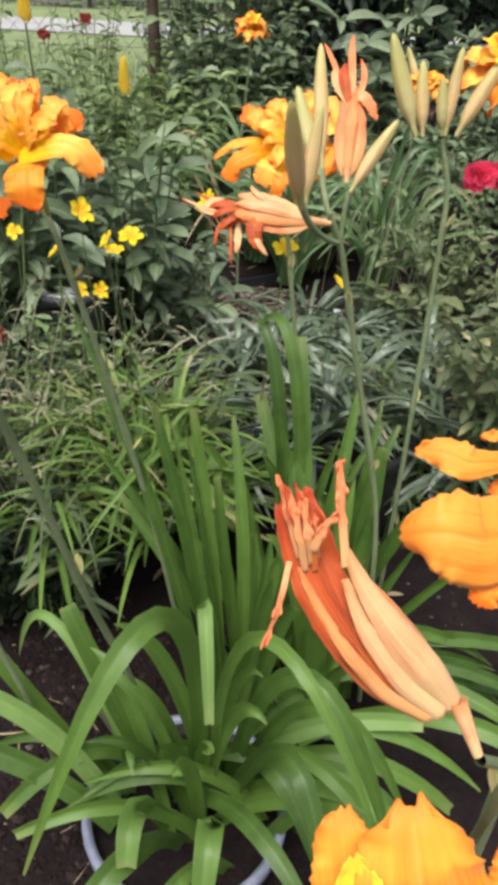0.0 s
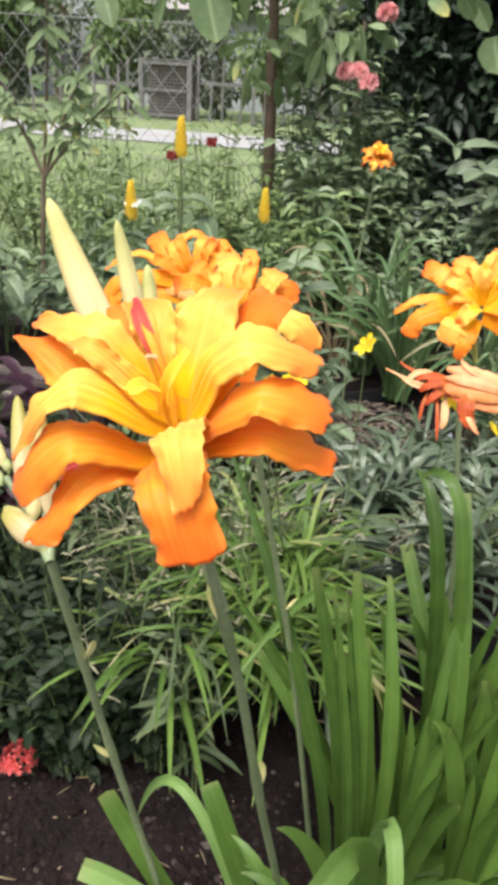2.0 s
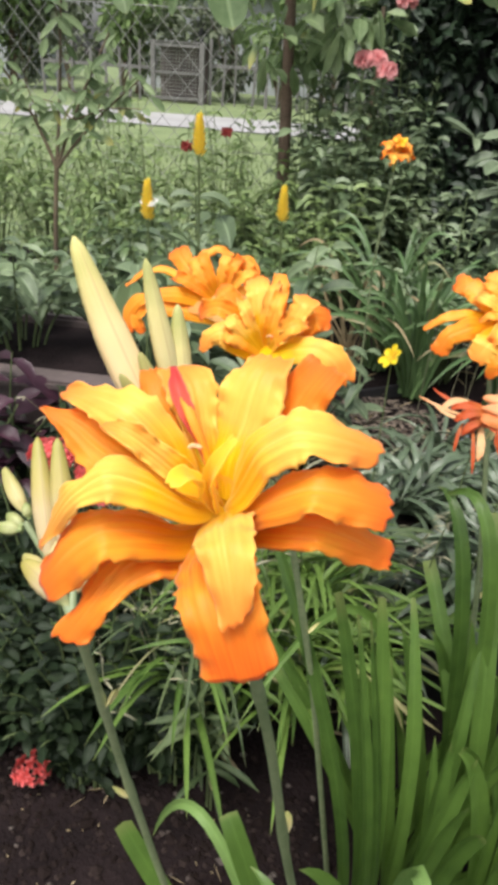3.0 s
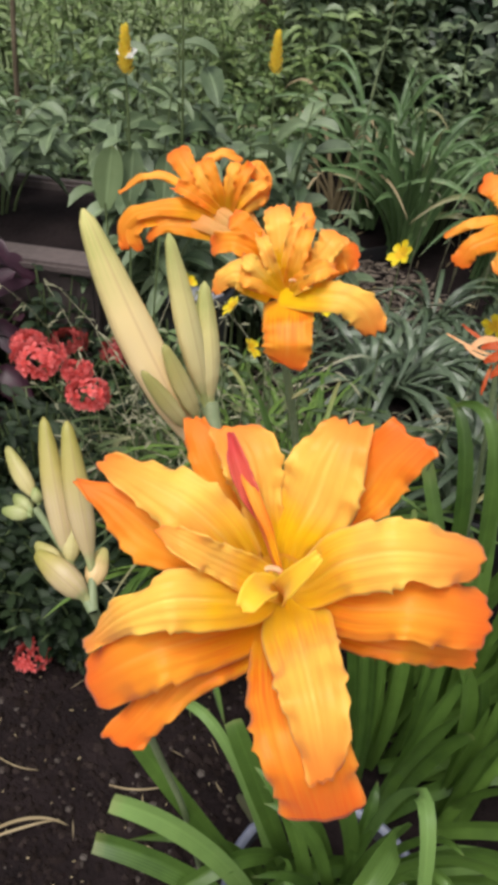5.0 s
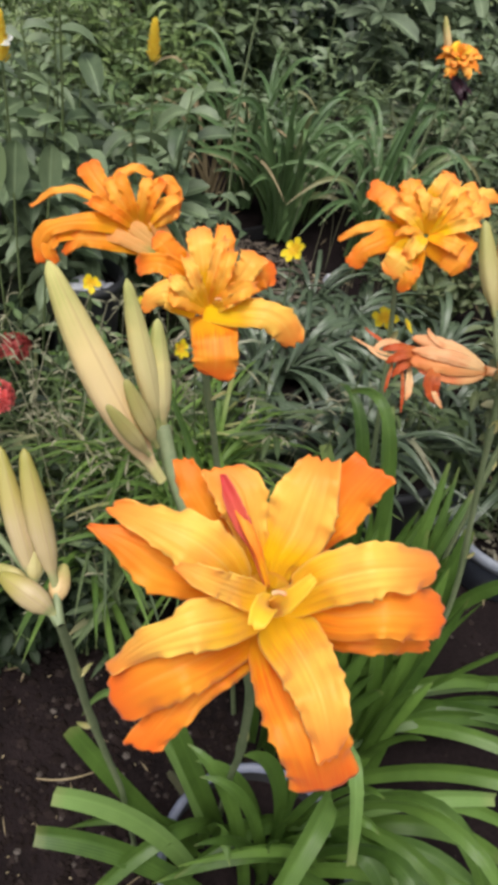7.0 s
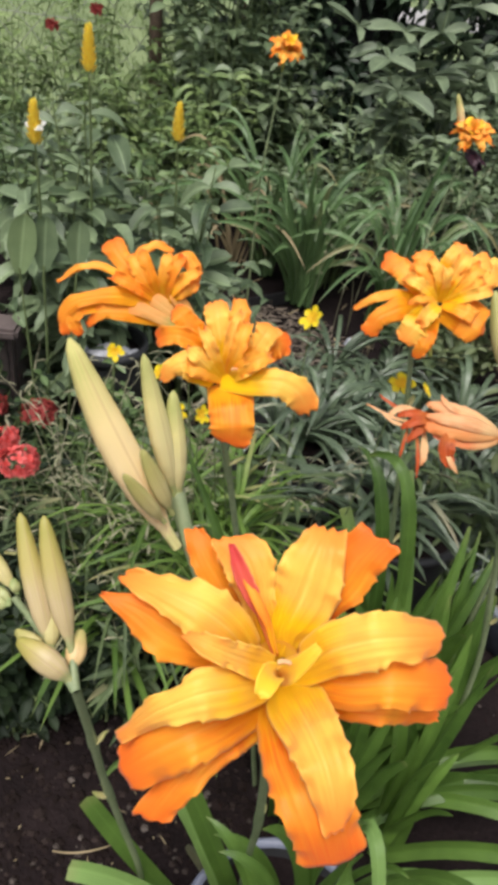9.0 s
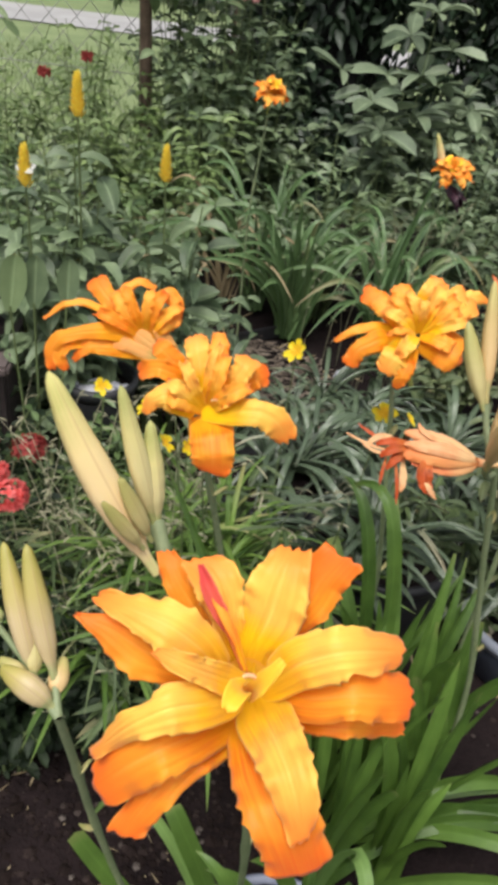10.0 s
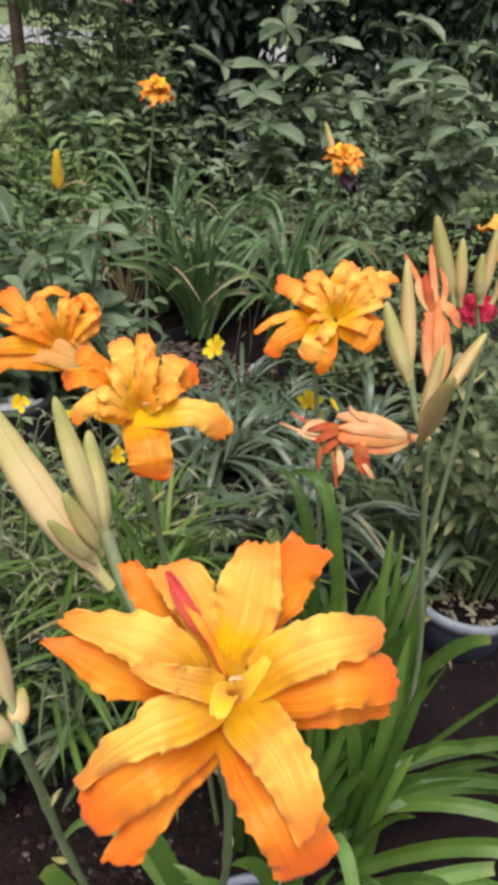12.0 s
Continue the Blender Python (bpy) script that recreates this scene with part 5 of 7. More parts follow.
spent_near = spent_flower("collapsed orange daylily flower, brown and rolled up", flower_frame((0.125, 0.2, 0.832), (-0.0, -0.836, 0.548), (0.999, 0.03, 0.045)), (-0.006, 0.016, 0.0), 0.0022)
tepal(spent_near, ((-0.0144, 0.0120, 0.000, 0.0031), (-0.0300, 0.0222, 0.004, 0.0047), (-0.0404, 0.0345, 0.006, 0.0050), (-0.0490, 0.0482, 0.004, 0.0051), (-0.0552, 0.0640, 0.002, 0.0040), (-0.0578, 0.0745, 0.002, 0.0022)), WILT_DEEP, 850, root=False, n=40, cross=15, droop=0.3, ruffle=0.0008, tipjag=1.5)
tepal(spent_near, ((-0.0139, 0.0144, -0.002, 0.0027), (-0.0286, 0.0282, 0.001, 0.0044), (-0.0386, 0.0416, 0.002, 0.0044), (-0.0454, 0.0577, 0.000, 0.0050), (-0.0500, 0.0690, -0.002, 0.0052), (-0.0526, 0.0770, -0.002, 0.0042)), WILT_DEEP, 851, root=False, n=40, cross=15, droop=-0.3, ruffle=0.0012, tipjag=2.2)
tepal(spent_near, ((-0.0068, 0.0132, 0.000, 0.0041), (-0.0159, 0.0258, 0.008, 0.0054), (-0.0257, 0.0374, 0.010, 0.0049), (-0.0339, 0.0494, 0.009, 0.0029), (-0.0400, 0.0622, 0.006, 0.0015)), WILT_PALE, 852, root=False, n=40, cross=15, droop=0.6, ruffle=0.0006, jag=0.08)
tepal(spent_near, ((-0.0090, 0.0150, -0.001, 0.0044), (-0.0190, 0.0290, 0.002, 0.0060), (-0.0275, 0.0410, 0.003, 0.0050), (-0.0350, 0.0520, 0.003, 0.0026)), WILT_PEACH, 859, root=False, n=40, cross=15, droop=0.7, ruffle=0.0006, jag=0.08)
tepal(spent_near, ((-0.0108, 0.0121, 0.002, 0.0026), (-0.0235, 0.0230, 0.007, 0.0030), (-0.0339, 0.0375, 0.008, 0.0026), (-0.0400, 0.0530, 0.006, 0.0012)), WILT_PALE, 853, root=False, n=40, cross=15, droop=0.5, ruffle=0.0006, jag=0.08)
tepal(spent_near, ((-0.0144, 0.0111, 0.002, 0.0014), (-0.0285, 0.0197, 0.006, 0.0021), (-0.0387, 0.0313, 0.007, 0.0020), (-0.0475, 0.0445, 0.005, 0.0014), (-0.0530, 0.0560, 0.004, 0.0007)), WILT_PEACH, 854, root=False, n=40, cross=15, droop=0.4, ruffle=0.0005, jag=0.08)
tepal(spent_near, ((-0.0395, 0.0560, 0.006, 0.0013), (-0.0407, 0.0690, 0.008, 0.0012), (-0.0413, 0.0790, 0.009, 0.0014), (-0.0414, 0.0870, 0.008, 0.0010)), WILT, 855, root=False, n=40, cross=11, jag=0.1, tipjag=2.0)
for k, (x, y, z, w, skin) in enumerate(((-0.0588, 0.0828, 0.005, 0.0011, WILT), (-0.0571, 0.0800, 0.008, 0.0010, WILT_DEEP), (-0.0556, 0.0786, 0.009, 0.0012, WILT), (-0.0540, 0.0806, 0.008, 0.0009, WILT_DEEP), (-0.0524, 0.0778, 0.009, 0.0012, WILT), (-0.0506, 0.0760, 0.007, 0.0010, WILT_DEEP), (-0.0492, 0.0736, 0.006, 0.0009, WILT))):
    x0, y0 = -0.0500 + (x + 0.0540) * 0.55, 0.0585 - 0.002 * (k % 3)
    tepal(spent_near, ((x0, y0, 0.004, w * 0.8), (x0 * 0.6 + x * 0.4 + 0.0008 * (k % 2), y0 * 0.6 + y * 0.4, z + 0.001, w), (x0 * 0.2 + x * 0.8, y0 * 0.2 + y * 0.8, z, w * 0.9), (x, y, z - 0.001, w * 0.4)), skin, 862 + k, root=False, n=24, cross=7, jag=0.35, tipjag=2.0, name="shrivelled_strip")
tepal(spent_near, ((-0.0490, 0.0610, 0.008, 0.0011), (-0.0470, 0.0665, 0.011, 0.0014), (-0.0445, 0.0700, 0.011, 0.0010), (-0.0424, 0.0716, 0.009, 0.0004)), WILT, 880, root=False, n=24, cross=7, jag=0.3, name="shrivelled_strip")
tepal(spent_near, ((-0.0555, 0.0575, 0.004, 0.0009), (-0.0573, 0.0490, 0.004, 0.0010), (-0.0596, 0.0404, 0.002, 0.0008), (-0.0632, 0.0315, 0.000, 0.0003)), WILT, 861, root=False, n=30, cross=9, jag=0.08, name="shrivelled_strip")

spent_wilt = spent_flower("wilted salmon-orange daylily flower hanging level", flower_frame((0.12, 0.772, 0.818), (-0.082, -0.801, 0.593), (0.993, -0.012, 0.12)), (-0.022, 0.003, 0.004), 0.0035)
curl(spent_wilt, ((-0.0194, 0.0033, 0.0000), (-0.0370, 0.0190, 0.0040), (-0.0627, 0.0271, 0.0080), (-0.0881, 0.0325, 0.0040)), 0.0162, WILT_PALE, blunt=0.3, base_w=0.35, cup=-0.3)
curl(spent_wilt, ((-0.0194, 0.0023, 0.0000), (-0.0367, 0.0043, 0.0100), (-0.0619, 0.0074, 0.0160), (-0.0906, 0.0115, 0.0120)), 0.0178, WILT_PEACH, blunt=0.5, base_w=0.3, cup=-0.3)
curl(spent_wilt, ((-0.0194, 0.0023, 0.0000), (-0.0365, 0.0115, 0.0130), (-0.0617, 0.0170, 0.0190), (-0.0905, 0.0208, 0.0130)), 0.0141, WILT_PALE, blunt=0.3, base_w=0.35, cup=-0.35)
curl(spent_wilt, ((-0.0194, 0.0013, 0.0000), (-0.0318, -0.0060, 0.0040), (-0.0522, -0.0050, 0.0100), (-0.0834, 0.0043, 0.0080)), 0.0131, WILT, blunt=0.3, base_w=0.35, cup=-0.3)
curl(spent_wilt, ((-0.0196, 0.0023, -0.0060), (-0.0378, 0.0071, -0.0100), (-0.0644, 0.0124, -0.0100), (-0.0981, 0.0176, -0.0040)), 0.0246, WILT_PEACH, blunt=0.6, base_w=0.3)
curl(spent_wilt, ((-0.0474, 0.0190, 0.0040), (-0.0627, 0.0251, 0.0080), (-0.0756, 0.0328, 0.0080), (-0.0743, 0.0407, 0.0060)), 0.0052, WILT_PALE)
curl(spent_wilt, ((-0.0815, 0.0190, 0.0020), (-0.0960, 0.0260, 0.0100), (-0.1064, 0.0239, 0.0100), (-0.1148, 0.0210, 0.0060)), 0.0073, WILT_DEEP, blunt=0.3, jag=0.4)
curl(spent_wilt, ((-0.0810, 0.0147, 0.0060), (-0.0955, 0.0187, 0.0140), (-0.1042, 0.0156, 0.0140), (-0.1119, 0.0095, 0.0080)), 0.0084, WILT_DEEP, blunt=0.3, jag=0.4)
curl(spent_wilt, ((-0.0813, 0.0106, 0.0040), (-0.0935, 0.0105, 0.0100), (-0.1012, 0.0054, 0.0100), (-0.1065, -0.0029, 0.0060)), 0.0073, WILT_DEEP, blunt=0.2, jag=0.4)
curl(spent_wilt, ((-0.0818, 0.0138, 0.0000), (-0.0917, 0.0148, 0.0040), (-0.0969, 0.0070, 0.0040), (-0.1019, 0.0002, 0.0020)), 0.0110, WILT_DEEP, blunt=0.2, jag=0.4)
curl(spent_wilt, ((-0.0922, 0.0191, 0.0000), (-0.1073, 0.0226, 0.0040), (-0.1211, 0.0332, 0.0000), (-0.1291, 0.0413, -0.0040)), 0.0031, WILT_DEEP)
curl(spent_wilt, ((-0.0975, 0.0175, 0.0000), (-0.1115, 0.0136, 0.0100), (-0.1248, 0.0225, 0.0080), (-0.1422, 0.0325, 0.0040)), 0.0026, WILT_PALE)
curl(spent_wilt, ((-0.0975, 0.0175, 0.0000), (-0.1061, 0.0095, 0.0120), (-0.1193, 0.0121, 0.0100), (-0.1293, 0.0251, 0.0060)), 0.0031, WILT_PALE)
curl(spent_wilt, ((-0.0949, 0.0253, 0.0000), (-0.1070, 0.0329, 0.0060), (-0.1200, 0.0277, 0.0060), (-0.1235, 0.0174, 0.0040)), 0.0058, WILT_PALE)
curl(spent_wilt, ((-0.1043, 0.0096, 0.0000), (-0.1067, 0.0043, 0.0080), (-0.1113, -0.0060, 0.0080), (-0.1120, -0.0165, 0.0040)), 0.0031, WILT_DEEP, blunt=0.4)
curl(spent_wilt, ((-0.0959, 0.0070, 0.0000), (-0.0963, -0.0060, 0.0080), (-0.0958, -0.0215, 0.0080), (-0.0974, -0.0352, 0.0040)), 0.0031, WILT_DEEP)
curl(spent_wilt, ((-0.0886, 0.0070, 0.0000), (-0.0904, -0.0034, 0.0020), (-0.0881, -0.0139, 0.0040), (-0.0925, -0.0238, 0.0020)), 0.0073, WILT_PALE, blunt=0.2)
curl(spent_wilt, ((-0.0629, 0.0044, 0.0060), (-0.0743, 0.0033, 0.0200), (-0.0781, -0.0110, 0.0180), (-0.0666, -0.0277, 0.0100)), 0.0152, WILT_DEEP, cup=0.2)
curl(spent_wilt, ((-0.0726, -0.0111, 0.0120), (-0.0709, -0.0187, 0.0180), (-0.0673, -0.0244, 0.0140), (-0.0615, -0.0308, 0.0100)), 0.0052, WILT_PALE)

spent_tall = spent_flower("wilted salmon daylily flower standing upright", flower_frame((0.134, 0.806, 0.848), (-0.0, -0.836, 0.548), (0.999, 0.03, 0.045)), (0.0, 0.014, 0.002), 0.0035)
curl(spent_tall, ((-0.0008, 0.0068, 0.0000), (-0.0073, 0.0340, 0.0060), (-0.0008, 0.0597, 0.0060), (0.0025, 0.0904, 0.0000)), 0.0187, WILT, blunt=0.3, base_w=0.4, belly=0.3, cup=-0.4)
curl(spent_tall, ((0.0003, 0.0068, 0.0000), (0.0145, 0.0340, 0.0060), (0.0112, 0.0597, 0.0060), (0.0080, 0.0959, 0.0000)), 0.0198, WILT, blunt=0.3, base_w=0.4, belly=0.3, cup=-0.4)
curl(spent_tall, ((-0.0002, 0.0069, -0.0040), (0.0037, 0.0347, -0.0080), (0.0048, 0.0607, -0.0060), (0.0047, 0.0959, 0.0000)), 0.0275, WILT, blunt=0.5, base_w=0.35, belly=0.3)
curl(spent_tall, ((-0.0002, 0.0068, 0.0030), (0.0025, 0.0376, 0.0110), (0.0047, 0.0648, 0.0100), (0.0091, 0.0872, 0.0040)), 0.0121, WILT_PEACH, blunt=0.2, base_w=0.5, cup=-0.3)
curl(spent_tall, ((0.0047, 0.0739, 0.0000), (-0.0008, 0.0897, 0.0060), (-0.0062, 0.1009, 0.0040), (-0.0008, 0.1168, 0.0000)), 0.0110, WILT_DEEP)
curl(spent_tall, ((0.0047, 0.0739, 0.0000), (0.0145, 0.0948, 0.0080), (0.0227, 0.0733, 0.0060), (0.0300, 0.0602, 0.0000)), 0.0121, WILT)
curl(spent_tall, ((0.0058, 0.0794, 0.0000), (0.0080, 0.1011, 0.0020), (0.0025, 0.1227, 0.0040), (0.0075, 0.1443, 0.0000)), 0.0077, WILT)
curl(spent_tall, ((0.0047, 0.0797, -0.0020), (-0.0074, 0.1014, 0.0000), (-0.0129, 0.1234, 0.0000), (-0.0212, 0.1370, -0.0020)), 0.0055, WILT)
curl(spent_tall, ((0.0047, 0.0739, 0.0000), (-0.0128, 0.0899, 0.0040), (-0.0155, 0.1060, 0.0060), (-0.0074, 0.1124, 0.0000)), 0.0077, WILT_PALE)
curl(spent_tall, ((0.0069, 0.0767, 0.0000), (0.0173, 0.0874, 0.0020), (0.0200, 0.1063, 0.0040), (0.0146, 0.1207, 0.0000)), 0.0066, WILT)

bud_spray("cream and tan daylily buds beside wilted flowers", [
    ((0.088, 0.728, 0.842), (0.071, 0.672, 0.938), 0.0084, BUD_TAN, 0.004),
    ((0.092, 0.738, 0.842), (0.100, 0.752, 0.925), 0.0066, BUD_TAN, 0.002),
    ((0.108, 0.812, 0.852), (0.081, 0.846, 0.926), 0.0088, BUD_OLIVE, 0.003),
    ((0.110, 0.816, 0.858), (0.101, 0.862, 0.962), 0.0074, BUD_TAN, 0.002),
    ((0.138, 0.800, 0.840), (0.178, 0.820, 0.905), 0.0072, BUD_TAN, 0.002)])
sb = Sheet()
tube(sb, bez(((0.134, 0.80, 0.79), (0.100, 0.75, 0.81), (0.088, 0.730, 0.846)), 10), 0.0026, 0.0034, 8)
tube(sb, bez(((0.134, 0.80, 0.79), (0.115, 0.80, 0.82), (0.109, 0.814, 0.858)), 10), 0.0026, 0.0034, 8)
tube(sb, bez(((0.134, 0.80, 0.79), (0.134, 0.80, 0.82), (0.137, 0.800, 0.842)), 10), 0.0024, 0.0028, 8)
tagged(part("bud_branch", sb, SCAPE), "green forked branch below the tan buds", "flower stalk")
bud_spray("tall straw-coloured daylily buds on a spray", [
    ((0.228, 0.985, 0.862), (0.188, 1.0, 0.965), 0.0105, BUD_OLIVE, 0.004),
    ((0.236, 0.985, 0.862), (0.226, 1.0, 0.94), 0.008, BUD_TAN, 0.002),
    ((0.262, 0.985, 0.865), (0.268, 1.0, 0.955), 0.0072, BUD_TAN, 0.002),
    ((0.258, 0.985, 0.865), (0.25, 0.99, 0.925), 0.007, BUD_OLIVE, 0.002),
    ((0.275, 0.985, 0.865), (0.318, 1.0, 0.95), 0.0095, BUD_TAN, 0.002)])

wilted("dark wilted flower under an ageing bloom", (0.468, 2.23, 0.735), (0.50, 2.16, 0.70), 0.016, [((1.1, 0.2, 0.0), (0.1, 0), 0.012), ((1.0, -0.3, 0.1), (0, 0), 0.012)], 54, 0.55, (MAROON, MAROON))
bud_spray("single straw-coloured bud above an ageing bloom", [((0.455, 2.22, 0.76), (0.405, 2.2, 0.862), 0.010, BUD, 0.003)])

# ---- strap-leaved plants ----


def strap(parent, base, ctl, tip, width, blunt=0.0, mat=STRAP, fold=0.22, twist=0.0, rows=16, face=None):
    base, tip = np.asarray(base, float), np.asarray(tip, float)
    ctl = np.asarray(ctl, float)
    out = tip - base
    if face is None:
        face = unit((-out[0] * 0.4, -out[1] * 0.4 - 0.6, 0.55))
    sh = Sheet()
    if blunt > 0.4:
        blade(sh, bez((base, ctl, tip), rows), width, face, fold, blunt, 7, twist=twist, belly=0.45, base_w=0.85, point=0.75)
    else:
        blade(sh, bez((base, ctl, tip), rows), width, face, fold, blunt, 7, twist=twist, belly=0.5, base_w=0.85, point=0.9)
    return part("leaf", sh, mat, parent)


def fan(parent, r, centre, n, length, spread, width, mat, blunt_part=0.25, stiff=0.6, lean=(0, 0)):
    """Arching leaves out of one crown."""
    for _ in range(n):
        a = r.uniform(0, 6.283)
        b = np.array([centre[0] + r.normal() * 0.02, centre[1] + r.normal() * 0.02, centre[2]])
        L = length * r.uniform(0.6, 1.15)
        out = spread * r.uniform(0.25, 1.0) ** 0.8
        d = np.array([math.cos(a) + lean[0], math.sin(a) + lean[1], 0])
        top = L * math.sqrt(max(0.05, 1 - min(out, 0.95) ** 2))
        flex = 1 - min(stiff, 1.0) * r.uniform(0.75, 1.0)
        ctl = b + d * L * out * (0.45 - 0.2 * flex) + np.array([0, 0, top * (0.55 + 0.65 * flex)])
        tip = b + d * L * out + np.array([0, 0, top * (1.0 - 0.75 * flex * r.uniform(0.5, 1.0))])
        strap(parent, b, ctl, tip, width * r.uniform(0.75, 1.2), 0.5 if r.random() < blunt_part else 0.0, mat, twist=r.uniform(-0.5, 0.5))


r = np.random.default_rng(77)
front = thing("daylily_plant", "green daylily clump with trimmed strap leaves in a pale pot", "daylily", (0, 0, 0), "daylily clumps")
# upright leaves with trimmed ends
UP = (0, -1, 0.25)
strap(front, (0.150, 0.86, 0.04), (0.140, 0.84, 0.40), (0.117, 1.012, 0.588), 0.023, 0.75, face=UP)
strap(front, (0.150, 0.90, 0.04), (0.150, 0.90, 0.26), (0.066, 1.079, 0.454), 0.023, 0.8, face=UP)
strap(front, (0.018, 0.80, 0.04), (0.010, 0.78, 0.30), (-0.066, 0.838, 0.565), 0.020, 0.45, face=UP)
strap(front, (0.030, 0.80, 0.04), (0.026, 0.78, 0.30), (-0.018, 0.842, 0.563), 0.020, 0.45, face=UP)
strap(front, (0.024, 0.79, 0.04), (0.016, 0.76, 0.28), (-0.042, 0.83, 0.545), 0.014, 0.2, face=(0.5, -1, 0.2))
strap(front, (0.034, 0.79, 0.04), (0.030, 0.77, 0.26), (-0.026, 0.835, 0.535), 0.013, 0.2, face=(-0.6, -1, 0.2))
strap(front, (0.000, 0.81, 0.04), (-0.015, 0.79, 0.36), (-0.20, 0.95, 0.68), 0.017, 0.0, face=UP)
strap(front, (0.090, 1.00, 0.04), (0.010, 1.14, 0.58), (-0.170, 0.82, 0.34), 0.014, 0.0)
strap(front, (0.055, 0.83, 0.04), (0.070, 0.80, 0.30), (0.030, 0.93, 0.50), 0.019, 0.3, face=UP)
strap(front, (0.085, 0.85, 0.04), (0.110, 0.82, 0.28), (0.120, 0.93, 0.47), 0.019, 0.1, face=UP)
strap(front, (0.060, 0.84, 0.04), (0.040, 0.82, 0.22), (0.010, 0.90, 0.42), 0.018, 0.6, face=(0.4, -1, 0.2))
strap(front, (0.190, 0.90, 0.04), (0.205, 0.88, 0.30), (0.245, 1.00, 0.50), 0.019, 0.1, face=UP)
strap(front, (0.175, 0.86, 0.04), (0.190, 0.83, 0.26), (0.185, 0.90, 0.47), 0.018, 0.2, face=(-0.5, -1, 0.2))
strap(front, (0.16, 0.90, 0.04), (0.20, 0.89, 0.36), (0.27, 0.98, 0.47), 0.022, 0.3, face=UP)
strap(front, (0.15, 0.89, 0.04), (0.17, 0.86, 0.36), (0.20, 0.95, 0.55), 0.022, 0.2, face=UP)
strap(front, (0.13, 0.93, 0.04), (0.10, 0.93, 0.66), (0.05, 1.04, 0.60), 0.020, 0.0, face=(0, -0.7, 0.6))
strap(front, (0.14, 0.91, 0.04), (0.13, 0.89, 0.76), (0.06, 1.02, 0.60), 0.018, 0.2, face=(0, -0.8, 0.5))
# arching leaves out of the near pot
strap(front, (0.01, 0.64, 0.09), (0.03, 0.52, 0.86), (-0.120, 0.385, 0.36), 0.022, 0.1)
strap(front, (0.02, 0.66, 0.09), (0.010, 0.60, 0.70), (0.030, 0.50, 0.42), 0.015, 0.6, STRAP_PALE)
strap(front, (0.03, 0.63, 0.09), (0.03, 0.50, 0.84), (0.190, 0.37, 0.40), 0.013, 0.0)
strap(front, (0.05, 0.64, 0.09), (0.10, 0.56, 0.70), (0.235, 0.46, 0.22), 0.022, 0.1)
strap(front, (0.05, 0.62, 0.09), (0.12, 0.54, 0.50), (0.160, 0.44, 0.20), 0.022, 0.3)
strap(front, (0.07, 0.66, 0.09), (0.14, 0.60, 0.50), (0.26, 0.54, 0.20), 0.020, 0.1)
strap(front, (-0.06, 0.66, 0.09), (-0.13, 0.66, 0.34), (-0.154, 0.688, 0.37), 0.024, 0.85)
strap(front, (-0.09, 0.62, 0.09), (-0.20, 0.63, 0.28), (-0.256, 0.646, 0.385), 0.022, 0.85)
strap(front, (-0.09, 0.60, 0.09), (-0.16, 0.60, 0.30), (-0.268, 0.598, 0.33), 0.025, 0.85, STRAP_PALE)
strap(front, (-0.09, 0.58, 0.09), (-0.18, 0.59, 0.22), (-0.292, 0.596, 0.225), 0.029, 0.85)
strap(front, (-0.08, 0.66, 0.09), (-0.20, 0.74, 0.46), (-0.262, 0.775, 0.17), 0.014, 0.0, STRAP_PALE)
strap(front, (-0.02, 0.58, 0.09), (-0.05, 0.50, 0.36), (-0.045, 0.44, 0.27), 0.027, 0.7)
strap(front, (0.0, 0.56, 0.09), (-0.03, 0.46, 0.34), (-0.10, 0.40, 0.22), 0.028, 0.5)
strap(front, (0.03, 0.56, 0.09), (0.04, 0.48, 0.40), (0.03, 0.41, 0.25), 0.028, 0.6)
for k in range(11):
    x0, y0 = r.uniform(0.02, 0.28), r.uniform(0.80, 1.0)
    way = r.choice((-1, 1)) * r.uniform(0.03, 0.22)
    h = r.uniform(0.30, 0.50) - abs(way) * 0.3
    strap(front, (x0, y0, 0.03), (x0 + way * 0.25, y0 - 0.03, h * 0.6), (x0 + way, y0 + r.uniform(-0.06, 0.06), h), r.uniform(0.016, 0.022), r.choice((0.0, 0.1, 0.6)), STRAP, twist=r.uniform(-0.7, 0.7), face=UP)
for k in range(10):
    x0, y0 = r.uniform(-0.10, 0.10), r.uniform(0.56, 0.68)
    way = r.uniform(-0.26, 0.26)
    strap(front, (x0, y0, 0.06), (x0 + way * 0.3, y0 - 0.02, 0.28), (x0 + way, y0 - r.uniform(0.0, 0.10), r.uniform(0.10, 0.28)), r.uniform(0.018, 0.025), r.choice((0.0, 0.1, 0.7)), STRAP if k % 5 else STRAP_PALE, twist=r.uniform(-0.5, 0.5))
for k in range(5):
    x0, y0, turn = r.uniform(-0.09, 0.09), r.uniform(0.54, 0.68), r.uniform(-2.9, -0.2)
    reach = r.uniform(0.20, 0.32)
    strap(front, (x0, y0, 0.06), (x0 + reach * 0.4 * math.cos(turn), y0 + reach * 0.4 * math.sin(turn), r.uniform(0.24, 0.38)), (x0 + reach * math.cos(turn), y0 + reach * math.sin(turn), r.uniform(0.06, 0.20)), r.uniform(0.019, 0.027), r.choice((0.0, 0.0, 0.1, 0.6)), STRAP if k % 6 else STRAP_PALE, twist=r.uniform(-0.6, 0.6))
